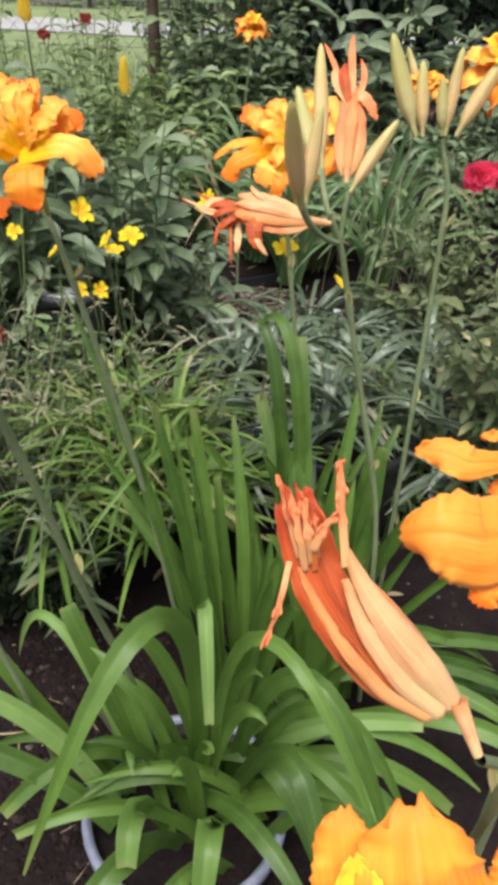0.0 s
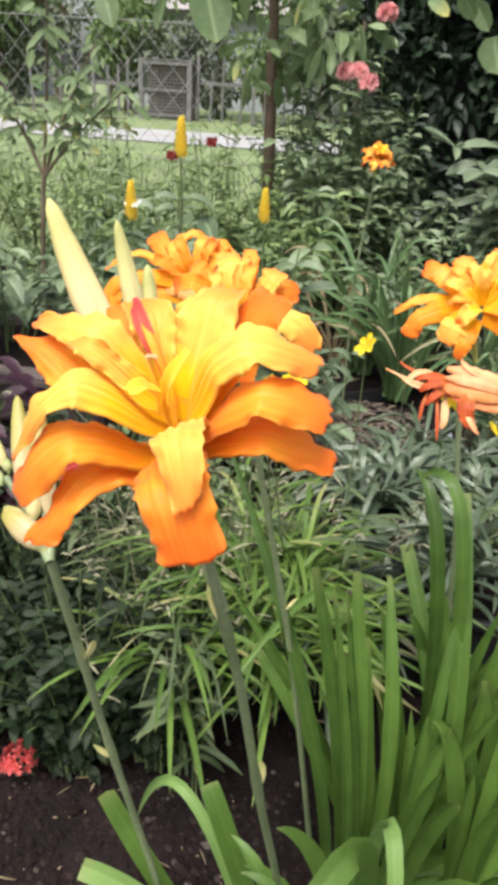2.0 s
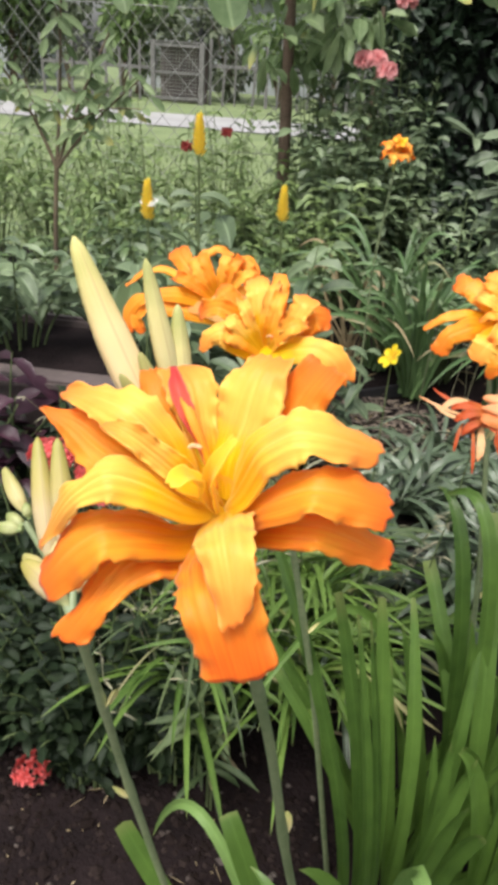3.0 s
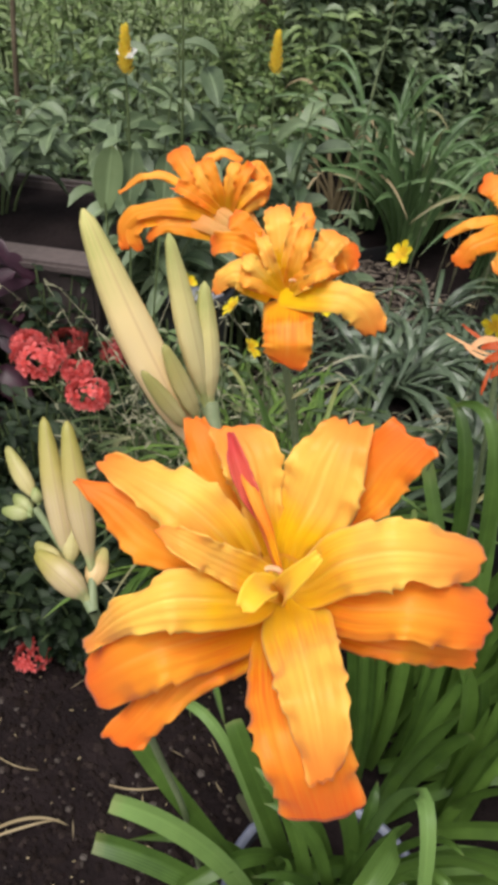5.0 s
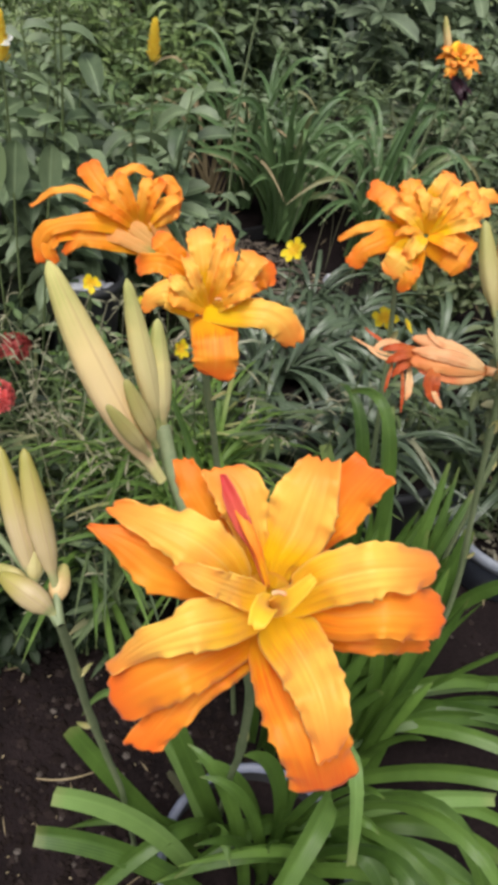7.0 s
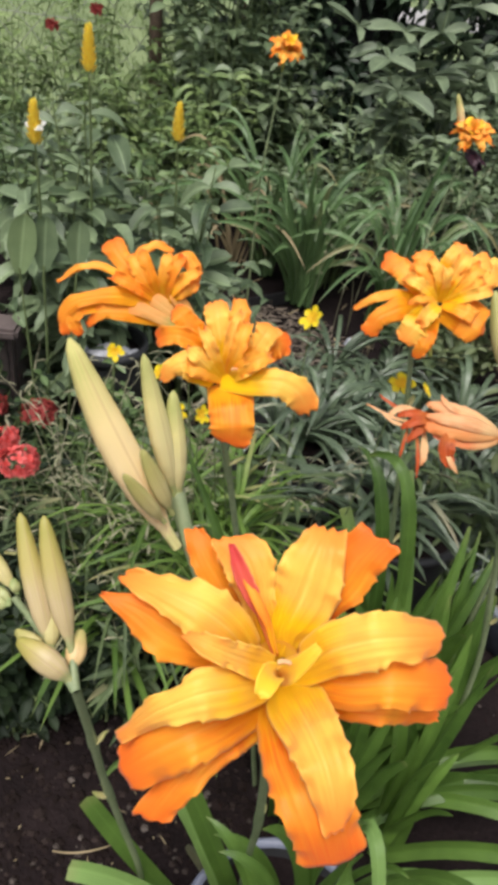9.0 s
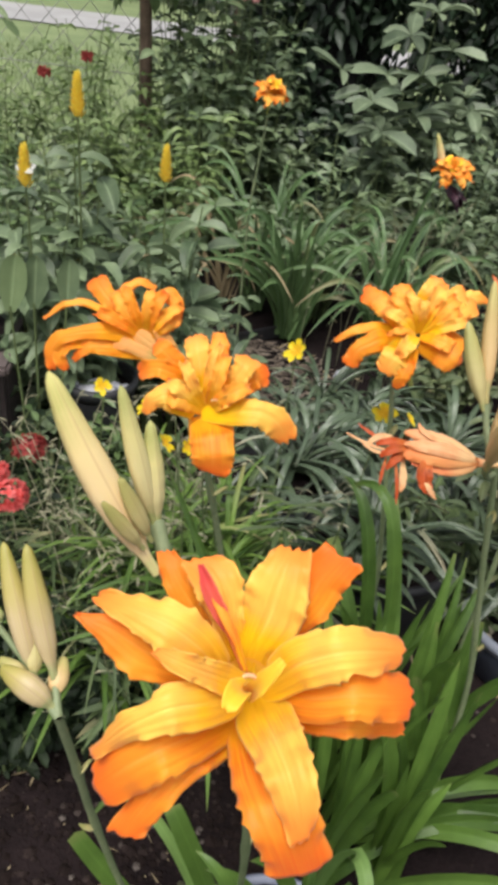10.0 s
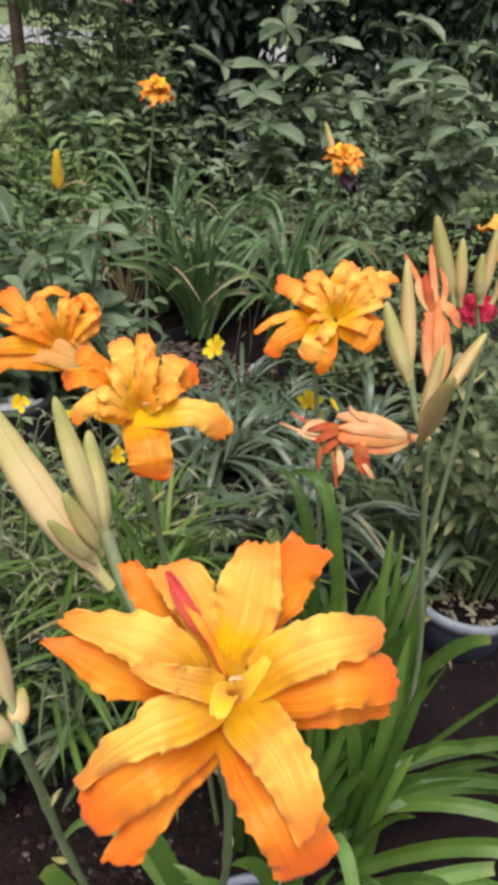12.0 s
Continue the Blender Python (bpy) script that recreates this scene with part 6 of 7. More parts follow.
for k in range(8):
    x0, y0 = r.uniform(0.04, 0.12), r.uniform(0.58, 0.70)
    x1, y1 = r.uniform(0.24, 0.42), r.uniform(0.42, 0.64)
    strap(front, (x0, y0, 0.06), ((x0 * 0.6 + x1 * 0.4), (y0 + y1) / 2, r.uniform(0.26, 0.42)), (x1, y1, r.uniform(0.05, 0.20)), r.uniform(0.019, 0.026), r.choice((0.0, 0.1, 0.6)), STRAP, twist=r.uniform(-0.5, 0.5))
fan(front, r, (0.07, 0.76, 0.05), 5, 0.46, 0.28, 0.021, STRAP, 0.3, 1.1, (0.05, 0.0))
fan(front, r, (0.18, 0.80, 0.03), 6, 0.48, 0.22, 0.022, STRAP, 0.3, 1.0, (0.05, 0.0))
fan(front, r, (0.08, 0.88, 0.03), 8, 0.46, 0.42, 0.020, STRAP, 0.2, 1.1, (0.1, 0.1))
fan(front, r, (0.20, 0.92, 0.03), 8, 0.50, 0.26, 0.022, STRAP, 0.3, 0.8, (0.0, 0.0))
fan(front, r, (0.0, 0.62, 0.06), 10, 0.42, 0.45, 0.017, STRAP, 0.2, 0.7, (0.0, -0.05))
fan(front, r, (0.16, 0.78, 0.03), 6, 0.44, 0.3, 0.021, STRAP, 0.1, 0.8, (0.2, 0.0))
r = np.random.default_rng(78)
# low leaves lying out over the soil
for k in range(8):
    x0, y0, turn = r.uniform(0.06, 0.16), r.uniform(0.68, 0.86), r.uniform(-0.7, 0.35)
    reach, lift = r.uniform(0.34, 0.50), r.uniform(0.16, 0.30)
    strap(front, (x0, y0, 0.04), (x0 + reach * 0.4, y0 + reach * 0.4 * math.sin(turn), 0.06 + lift), (x0 + reach * math.cos(turn), y0 + reach * math.sin(turn), r.uniform(0.03, 0.12)), r.uniform(0.021, 0.028), r.choice((0.0, 0.0, 0.5)), twist=r.uniform(-0.4, 0.4))


def make_pot(name, label, at, r_top, height, mat, rim_mat, soil=True, rim=0.012):
    p = thing(name, label, "pot", at, "plant pots")
    sh = Sheet()
    spin_mesh(sh, [(0.0, 0.0), (r_top * 0.76, 0.0), (r_top * 0.8, 0.004), (r_top * 0.97, height - 0.03), (r_top * 0.97, height - 0.004), (r_top * 0.93, height - 0.006), (r_top * 0.9, height - 0.05), (0.0, height - 0.05)], (0, 0, 0), 40)
    part("body", sh, mat, p)
    sh = Sheet()
    spin_mesh(sh, [(r_top * 0.94, height - 0.028), (r_top * 1.0, height - 0.028), (r_top * 1.0 + rim * 0.5, height - 0.012), (r_top * 1.0 + rim * 0.4, height), (r_top * 0.96, height + 0.003), (r_top * 0.92, height - 0.006)], (0, 0, 0), 40)
    part("rim", sh, rim_mat, p)
    if soil:
        sh = Sheet()
        spin_mesh(sh, [(r_top * 0.915, height - 0.03), (r_top * 0.5, height - 0.022), (0.001, height - 0.02)], (0, 0, 0), 30)
        part("potting_soil", sh, SOIL, p)
    return p


make_pot("plant_pot", "dark plastic pot with a pale blue rim under the daylily clump", (-0.005, 0.62, 0.0), 0.135, 0.085, POT_BLACK, POT_PALE, rim=0.004)
make_pot("plant_pot", "dark blue plastic pot with a grey rim", (0.555, 1.25, 0.0), 0.128, 0.13, POT_BLUE, POT_RIM, rim=0.008)
make_pot("plant_pot", "black plastic pot in the shade of spider plants", (0.24, 1.34, 0.0), 0.15, 0.24, POT_BLACK, POT_BLACK)
make_pot("plant_pot", "black plastic pot with spider plants", (0.02, 1.52, 0.0), 0.14, 0.24, POT_BLACK, POT_BLACK)

back_clump = thing("daylily_plant", "dusky green daylily clump with arching leaves", "daylily", (0, 0, 0), "daylily clumps")
fan(back_clump, r, (0.17, 2.72, 0.02), 52, 0.64, 0.7, 0.020, STRAP_FAR, 0.15, 0.6, (-0.1, -0.1))
fan(back_clump, r, (0.05, 2.95, 0.02), 30, 0.74, 0.75, 0.015, STRAP_FAR, 0.1, 0.5, (-0.3, 0))
fan(back_clump, r, (-0.06, 3.0, 0.02), 16, 0.6, 0.85, 0.012, DRY, 0.1, 0.3, (-0.2, -0.2))
right_clump = thing("daylily_plant", "dusky green daylily clump, leaves spreading and arching", "daylily", (0, 0, 0), "daylily clumps")
fan(right_clump, r, (0.46, 2.55, 0.02), 50, 0.66, 0.8, 0.016, STRAP_FAR, 0.1, 0.3, (0.15, 0))
strap(right_clump, (0.42, 2.5, 0.0), (0.42, 2.45, 0.4), (0.50, 2.4, 0.74), 0.018, 0.0, STRAP_FAR)


def rosette(sheet, r, centre, n, length, width, hang=0.35):
    """Narrow leaves that arch over from one point and hang."""
    for _ in range(n):
        a = r.uniform(0, 6.283)
        d = np.array([math.cos(a), math.sin(a), 0])
        L = length * r.uniform(0.6, 1.2)
        el = r.uniform(0.25, 1.25)
        b = np.asarray(centre) + d * 0.008
        ctl = b + d * L * 0.5 * math.cos(el) + np.array([0, 0, L * 0.62 * math.sin(el) + 0.02])
        tip = b + d * L * (0.55 + 0.4 * math.cos(el)) + np.array([0, 0, L * (0.35 * math.sin(el) + 0.3 * (0.35 - hang) - r.uniform(0.0, hang))])
        blade(sheet, bez((b, ctl, tip), 9), width * r.uniform(0.7, 1.2), (d[0] * 0.3, d[1] * 0.3, 1), 0.35, 0, 3, belly=0.35, base_w=0.6, twist=r.uniform(-0.6, 0.6))


def spider_plant(label, centre, n, length, width, seed, crowns=3, mat=SPIDER, hang=0.35):
    r = np.random.default_rng(seed)
    p = thing("spider_plant", label, "spider plant", centre, "spider plants")
    for k in range(crowns):
        c = (r.normal() * 0.06 * (crowns > 1), r.normal() * 0.06 * (crowns > 1), r.uniform(-0.03, 0.03))
        for _ in range(n):
            sh = Sheet()
            rosette(sh, r, c, 1, length, width, hang)
            part("leaf", sh, mat, p)
    return p


spider_plant("dull green spider plant arching over its black pot", (0.24, 1.34, 0.27), 15, 0.26, 0.015, 5, 4, SPIDER, 0.12)
spider_plant("dull green spider plant with grey sheen", (0.06, 1.50, 0.27), 15, 0.27, 0.015, 6, 4)
spider_plant("dull green spider plant low among the pots", (-0.02, 1.20, 0.16), 15, 0.26, 0.015, 7, 3)
spider_plant("dull green spider plant at the bed's middle", (0.30, 1.62, 0.20), 15, 0.26, 0.015, 8, 3)
spider_plant("bright green grass-like tuft over the soil", (-0.07, 1.24, 0.20), 30, 0.30, 0.010, 9, 3, TUFT, 0.0)
spider_plant("narrow green grass-like plant with straw tips", (-0.20, 1.14, 0.20), 24, 0.28, 0.006, 10, 3, HERB, 0.2)
spider_plant("bright green grass-like tuft", (-0.13, 1.05, 0.16), 30, 0.30, 0.010, 11, 3, TUFT, 0.0)
spider_plant("fresh green grassy tuft in the middle of the bed", (-0.15, 1.15, 0.27), 34, 0.26, 0.008, 20, 4, TUFT, 0.1)
spider_plant("straw-tipped green tuft by the yellow flowers", (-0.30, 1.24, 0.24), 22, 0.26, 0.006, 12, 3, HERB, 0.2)


def herb(label, at, seed, n=26, height=0.42, length=0.10, width=0.017, mat=HERB, spread=0.12, name="narrow_leaf_herb", category="herb"):
    """Upright stems with narrow pointed leaves all the way up."""
    r = np.random.default_rng(seed)
    p = thing(name, label, category, at)
    st, lv = Sheet(), Sheet()
    for _ in range(n):
        a, q = r.uniform(0, 6.283), spread * math.sqrt(r.random())
        b = np.array([q * math.cos(a), q * math.sin(a), 0])
        e = b * 1.7 + np.array([r.normal() * 0.03, r.normal() * 0.03, height * r.uniform(0.6, 1.1)])
        line = bez((b, (b * 0.9 + (0, 0, height * 0.5)), e), 9)
        tube(st, line, 0.0022, 0.001, 5)
        for k in range(2, 9):
            for _ in range(3):
                ang = r.uniform(0, 6.283)
                way = unit((math.cos(ang), math.sin(ang), r.uniform(-0.1, 0.7)))
                small_leaf(lv, line[k] + r.normal(size=3) * 0.004, way, (way[0] * -0.2, -0.4, 0.9), length * r.uniform(0.5, 1.1), width * r.uniform(0.7, 1.2), r.uniform(0.1, 0.6), 0.3, 5)
    part("stem", st, GREEN_TWIG, p)
    part("foliage", lv, mat, p)
    return p


herb("pale green herb with narrow pointed leaves", (-0.22, 0.98, 0.0), 21, 3, 0.36, 0.09, 0.010, spread=0.04)
herb("dull green narrow-leaved herb among the tufts", (-0.14, 1.22, 0.0), 22, 6, 0.44, 0.08, 0.010)
herb("dull green herb behind of the ixora", (-0.38, 1.30, 0.0), 23, 7, 0.44, 0.07, 0.011)
herb("dull narrow-leaved herb under the wilted flower", (0.42, 1.30, 0.0), 24, 16, 0.36, 0.06, 0.012)


def bush(name, label, category, at, radii, seed, n_stems, leaf, per_stem, mat, droop=0.35, cross=3, rows=5, twig=GREEN_TWIG, base=0.06, lift=0.45, reach=1.0, whorl=False, single=False, low=0.35):
    """A bush: forking stems from the ground, leaves in pairs along their upper parts."""
    r = np.random.default_rng(seed)
    p = thing(name, label, category, at)
    st, lv = Sheet(), Sheet()
    rad = np.asarray(radii, float)
    for _ in range(n_stems):
        a, q = r.uniform(0, 6.283), math.sqrt(r.random())
        b = np.array([base * math.cos(a) * q, base * math.sin(a) * q, 0])
        e = np.array([rad[0] * math.cos(a) * q, rad[1] * math.sin(a) * q, rad[2] * (lift + (1 - lift) * r.random()) * (1.08 - 0.3 * q * q)])
        line = bez((b, b * 0.6 + e * 0.25 + (0, 0, rad[2] * 0.35), e), 10)
        tube(st, line, 0.0035, 0.0015, 5)
        for k in range(per_stem):
            f = low + (1 - low) * (k + r.random()) / per_stem
            i = min(int(f * 9), 8)
            pt = line[i] * (1 - (f * 9 - i)) + line[i + 1] * (f * 9 - i)
            ang = r.uniform(0, 6.283)
            for sgn in (0, 3.14) if not whorl else (0, 1.26, 2.5, 3.8, 5.0):
                way = unit((math.cos(ang + sgn), math.sin(ang + sgn), r.uniform(-0.1, 0.6)))
                kk = r.uniform(0.55, 1.2)
                leaf_sheet = Sheet() if single else lv
                small_leaf(leaf_sheet, pt, way, unit((way[0] * -0.3 + r.normal() * 0.25, way[1] * -0.3 - 0.2 + r.normal() * 0.25, 0.9)), leaf[0] * kk, leaf[1] * kk, droop * r.uniform(0.2, 1.7), 0.28, rows, cross)
                if single:
                    part("leaf", leaf_sheet, mat, p)
    part("stem", st, twig, p)
    if not single:
        part("foliage", lv, mat, p)
    return p


def wispy_weed(label, at, radius, n, height, seed):
    """Hair-thin straw-coloured stalks with a few tiny seed heads."""
    r = np.random.default_rng(seed)
    p = thing("wispy_weed", label, "weed", at)
    st, hd = Sheet(), Sheet()
    for _ in range(n):
        a, q = r.uniform(0, 6.283), radius * math.sqrt(r.random())
        b = np.array([q * math.cos(a), q * math.sin(a), 0])
        lean = r.normal(size=2) * 0.09
        h = height * r.uniform(0.55, 1.1)
        e = b + np.array([lean[0] * 1.6, lean[1] * 1.6, h])
        line = bez((b, b + np.array([lean[0] * 0.1, lean[1] * 0.1, h * 0.75]), e), 10)
        tube(st, line, 0.0011, 0.0006, 4)
        for k in range(5, 10):
            for _ in range(2):
                ang = r.uniform(0, 6.283)
                small_leaf(hd, line[k], (math.cos(ang), math.sin(ang), r.uniform(-0.3, 0.6)), (0, -0.4, 0.9), r.uniform(0.008, 0.032), r.uniform(0.002, 0.004), 0.3, 0.2, 4)
    tagged(part("stalk", st, WISP, p), "hair-thin pale stalks", kind="stuff")
    tagged(part("seed_head", hd, WISP, p), "tiny pale seed heads", kind="stuff")


wispy_weed("thin straw-coloured weed stalks among the grass", (-0.30, 1.16, 0.0), 0.14, 34, 0.50, 41)
wispy_weed("thin pale weed stalks by the ixora", (-0.42, 1.22, 0.0), 0.12, 24, 0.52, 42)
wispy_weed("thin dry weed stalks among spider plants", (-0.08, 1.28, 0.0), 0.14, 26, 0.48, 43)
wispy_weed("thin dry weed stalks in the shade", (0.40, 2.45, 0.0), 0.25, 30, 0.55, 44)

# ---- yellow spike plants ----


def spike_plant(label, at, tip, seed, size=(0.085, 0.036)):
    r = np.random.default_rng(seed)
    at, tip = np.asarray(at, float), np.asarray(tip, float)
    p = bush("lollipop_plant", label, "shrub", tuple(at), (0.18, 0.18, tip[2] - 0.09 - at[2]), seed, 18, size, 6, SPIKE_LEAF, 0.45, 5, 6, base=0.05, lift=0.5, single=True, low=0.38)
    top = tip - at
    foot = top - np.array([0, 0, 0.070])
    st = Sheet()
    tube(st, bez((foot * 0.6, foot * 0.9 + (0.004, 0, 0), foot), 8), 0.003, 0.002, 6)
    part("spike_stem", st, GREEN_TWIG, p)
    sp = Sheet()
    for k in range(46):
        f = k / 45
        a = k * 2.4
        rad = 0.0125 * (1 - f ** 2.2) + 0.001
        o = foot + np.array([rad * 0.35 * math.cos(a), rad * 0.35 * math.sin(a), 0.070 * f * 0.86])
        way = unit((math.cos(a) * (1 - f * 0.6), math.sin(a) * (1 - f * 0.6), 1.3))
        small_leaf(sp, o, way, (math.cos(a), math.sin(a), -0.3), 0.017, 0.012, -0.1, -0.3, 5, 3, base_w=0.5)
    part("flower_spike", sp, SPIKE, p, "golden yellow bract spike")
    return p, foot


spider_plant("dull green spider plant beside the dark pot", (0.42, 1.42, 0.2), 15, 0.26, 0.015, 13, 3)
spider_plant("dull green spider plant in the bed", (0.18, 1.75, 0.18), 15, 0.28, 0.015, 14, 3)
spider_plant("grey-green spider plant with bright leaf edges", (0.44, 1.72, 0.16), 21, 0.28, 0.015, 17, 4)
spider_plant("grey-green spider plant over bare soil", (0.30, 2.0, 0.14), 20, 0.27, 0.015, 18, 4)
spider_plant("grey-green spider plant next to the mulch", (0.05, 1.82, 0.10), 30, 0.24, 0.009, 19, 3)
for k, (x, y, h) in enumerate(((0.85, 1.5, 0.45), (0.6, 2.15, 0.5), (0.95, 2.3, 0.6), (1.2, 1.9, 0.5))):
    bush("low_shrub", "dull small-leaved shrub among the pots", "shrub", (x, y, 0), (0.26, 0.24, h), 230 + k, 34, (0.045, 0.019), 8, VARIEG if k % 2 else SHRUB, 0.4)
tub = thing("planter_tub", "dark brown raised planter tub full of soil", "planter", (-0.92, 1.72, 0))
for name, size, at in (("front_panel", (0.76, 0.03, 0.46), (0, -0.21, 0.23)), ("back_panel", (0.76, 0.03, 0.46), (0, 0.21, 0.23)), ("side_panel", (0.03, 0.39, 0.46), (-0.365, 0, 0.23)), ("side_panel", (0.03, 0.39, 0.46), (0.365, 0, 0.23)), ("soil_fill", (0.70, 0.39, 0.44), (0, 0, 0.22))):
    box(name, size, at, SOIL if name == "soil_fill" else TUB_WOOD, tub, 0.008)
box("rim_board", (0.80, 0.07, 0.022), (0, -0.215, 0.471), TUB_WOOD, tub, 0.006)
for k, (at, tip) in enumerate((((-0.25, 1.86, 0), (-0.258, 1.805, 0.84)), ((-0.50, 1.66, 0.0), (-0.494, 1.582, 0.864)), ((-0.42, 1.74, 0.0), (-0.409, 1.638, 0.98)))):
    plant, foot = spike_plant("broad-leaved plant topped by a golden yellow bract spike", at, tip, 60 + k)
    if k == 1:
        w = Sheet()
        for j in range(5):
            small_leaf(w, foot + np.array([0, 0, 0.03]), (math.cos(j * 1.1 - 1), math.sin(j * 1.1 - 2), 0.2), (0, -1, 0.5), 0.024, 0.011, 0.1, 0.2, 5)
        part("white_floret", w, WHITE_PETAL, plant, "small white tubular flower")
bush("broad_leaf_plant", "low plant with grey-green pointed leaves", "shrub", (-0.22, 2.0, 0), (0.20, 0.22, 0.52), 71, 26, (0.075, 0.030), 6, SPIKE_LEAF, 0.45, 5, 6)
bush("broad_leaf_plant", "leafy green plant at the bed's edge", "shrub", (-0.86, 1.75, 0.44), (0.26, 0.26, 0.28), 72, 15, (0.075, 0.03), 6, SPIKE_LEAF, 0.5, 5, 6)
bush("broad_leaf_plant", "leafy green plant by the wire fence", "shrub", (-0.75, 2.5, 0), (0.4, 0.4, 0.62), 73, 34, (0.06, 0.023), 7, SHRUB, 0.4)
bush("broad_leaf_plant", "leafy green plant among others by the fence", "shrub", (-0.40, 2.9, 0), (0.35, 0.4, 0.58), 74, 32, (0.06, 0.023), 7, SHRUB, 0.4)
bush("broad_leaf_plant", "leafy green plant close to the fence post", "shrub", (-1.2, 3.0, 0), (0.5, 0.5, 0.55), 75, 34, (0.06, 0.023), 7, SHRUB, 0.4)
bush("broad_leaf_plant", "leafy plant under the thin trunk", "shrub", (-0.45, 3.6, 0), (0.4, 0.3, 0.62), 76, 32, (0.06, 0.023), 7, SHRUB, 0.4)

for k, (x, y, h) in enumerate(((-0.28, 2.25, 0.45), (-0.55, 2.1, 0.62), (-1.0, 2.2, 0.62), (-1.05, 3.6, 0.90), (-1.6, 3.7, 0.92), (-0.75, 3.8, 0.95), (-0.2, 3.3, 0.7), (-1.5, 2.5, 0.6), (-2.1, 3.4, 0.75), (-1.25, 1.85, 0.66), (-1.25, 3.3, 0.75), (-0.55, 3.45, 0.76), (-0.85, 2.9, 0.70), (-0.3, 3.9, 0.98), (-1.35, 4.0, 0.98), (-2.0, 3.9, 0.98))):
    bush("broad_leaf_plant", "leafy green plant in the crowded back bed", "shrub", (x, y, 0), (0.34, 0.32, h), 200 + k, 26, (0.06, 0.023), 7, (SHRUB if k % 2 else SPIKE_LEAF) if y < 3.2 else SHRUB_LIGHT, 0.45)

# upright broad leaves on bare stalks in front of the tub
upright = thing("broad_leaf_plant", "plant with upright pale oval leaves on bare stalks", "shrub", (-0.46, 1.46, 0))
for x, y, z, lean, tall, wide, skin in ((-0.044, 0.0, 0.605, 0.02, 0.12, 0.050, HANG_LEAF), (-0.004, 0.01, 0.610, 0.01, 0.11, 0.044, SHRUB_MID), (0.053, 0.02, 0.615, 0.01, 0.10, 0.040, SHRUB_MID)):
    t = Sheet()
    tube(t, bez(((x * 0.3, 0, 0), (x * 0.6, 0.0, z * 0.5), (x, y, z + 0.01)), 10), 0.003, 0.0018, 6)
    part("stalk", t, GREEN_TWIG, upright)
    t = Sheet()
    small_leaf(t, (x, y, z), (lean * 5, 0.15, 1.0), (0.15, -1.0, 0.15), tall, wide, 0.12, 0.22, 12, 7, belly=0.38, base_w=0.3)
    part("leaf", t, skin, upright)

# ---- shrubs and trees at the back ----
bush("pepper_shrub", "small-leaved dark green shrub behind the daylilies", "shrub", (0.28, 2.95, 0), (0.42, 0.3, 0.66), 81, 46, (0.055, 0.021), 9, SHRUB_MID, 0.4)
bush("pepper_shrub", "small-leaved green shrub in the back row", "shrub", (0.78, 2.9, 0), (0.40, 0.35, 0.78), 82, 46, (0.055, 0.021), 9, SHRUB_MID, 0.4)
for k, (x, y, h) in enumerate(((1.15, 3.75, 0.75), (1.55, 3.9, 0.95), (2.0, 3.8, 0.95), (1.75, 3.4, 0.6))):
    bush("dark_shrub", "dense dark green shrub under the trees", "shrub", (x, y, 0), (0.34, 0.3, h), 330 + k, 50, (0.06, 0.026), 9, SHRUB if k % 2 else DARK_LEAF, 0.4, low=0.1)
bush("grey_leaf_shrub", "tall shrub with large grey-green leaves", "shrub", (0.60, 3.35, 0), (0.46, 0.3, 1.12), 83, 15, (0.15, 0.056), 4, SHRUB_GREY, 0.3, 5, 6, whorl=True, lift=0.6, single=True)
bush("grey_leaf_shrub", "shrub with large grey-green leaves near the tree", "shrub", (1.22, 3.3, 0), (0.5, 0.4, 1.10), 84, 15, (0.15, 0.056), 4, SHRUB_GREY, 0.3, 5, 6, whorl=True, lift=0.5, single=True)
bush("fence_shrub", "straggling green shrub along the fence", "shrub", (-0.12, 3.6, 0), (0.34, 0.3, 1.05), 85, 30, (0.075, 0.034), 8, SHRUB_MID, 0.4)
bush("fence_shrub", "green shrub against the wire fence", "shrub", (0.10, 3.75, 0), (0.3, 0.25, 0.85), 86, 26, (0.07, 0.03), 8, SHRUB_MID, 0.4)
for k, (x, y, h) in enumerate(((-0.32, 3.95, 1.30), (-0.14, 3.85, 1.36), (0.02, 3.92, 1.2))):
    bush("rose_bush", "tangled green rose bush against the wire fence", "shrub", (x, y, 0), (0.26, 0.2, h), 310 + k, 44, (0.06, 0.032), 9, SHRUB_MID, 0.4, lift=0.3)
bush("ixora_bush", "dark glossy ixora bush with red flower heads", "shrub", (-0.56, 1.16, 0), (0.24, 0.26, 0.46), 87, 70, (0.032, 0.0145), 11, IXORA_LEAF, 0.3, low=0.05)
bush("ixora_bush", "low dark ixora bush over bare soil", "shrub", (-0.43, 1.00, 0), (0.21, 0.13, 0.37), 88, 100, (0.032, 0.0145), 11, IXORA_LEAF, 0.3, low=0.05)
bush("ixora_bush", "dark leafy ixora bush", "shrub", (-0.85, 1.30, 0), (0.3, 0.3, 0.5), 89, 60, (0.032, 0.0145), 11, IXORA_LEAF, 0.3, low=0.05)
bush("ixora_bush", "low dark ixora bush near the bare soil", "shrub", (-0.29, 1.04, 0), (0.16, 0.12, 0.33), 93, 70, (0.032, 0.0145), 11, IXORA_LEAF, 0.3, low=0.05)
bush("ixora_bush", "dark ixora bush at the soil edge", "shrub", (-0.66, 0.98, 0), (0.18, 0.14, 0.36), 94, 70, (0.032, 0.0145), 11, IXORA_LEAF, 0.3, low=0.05)
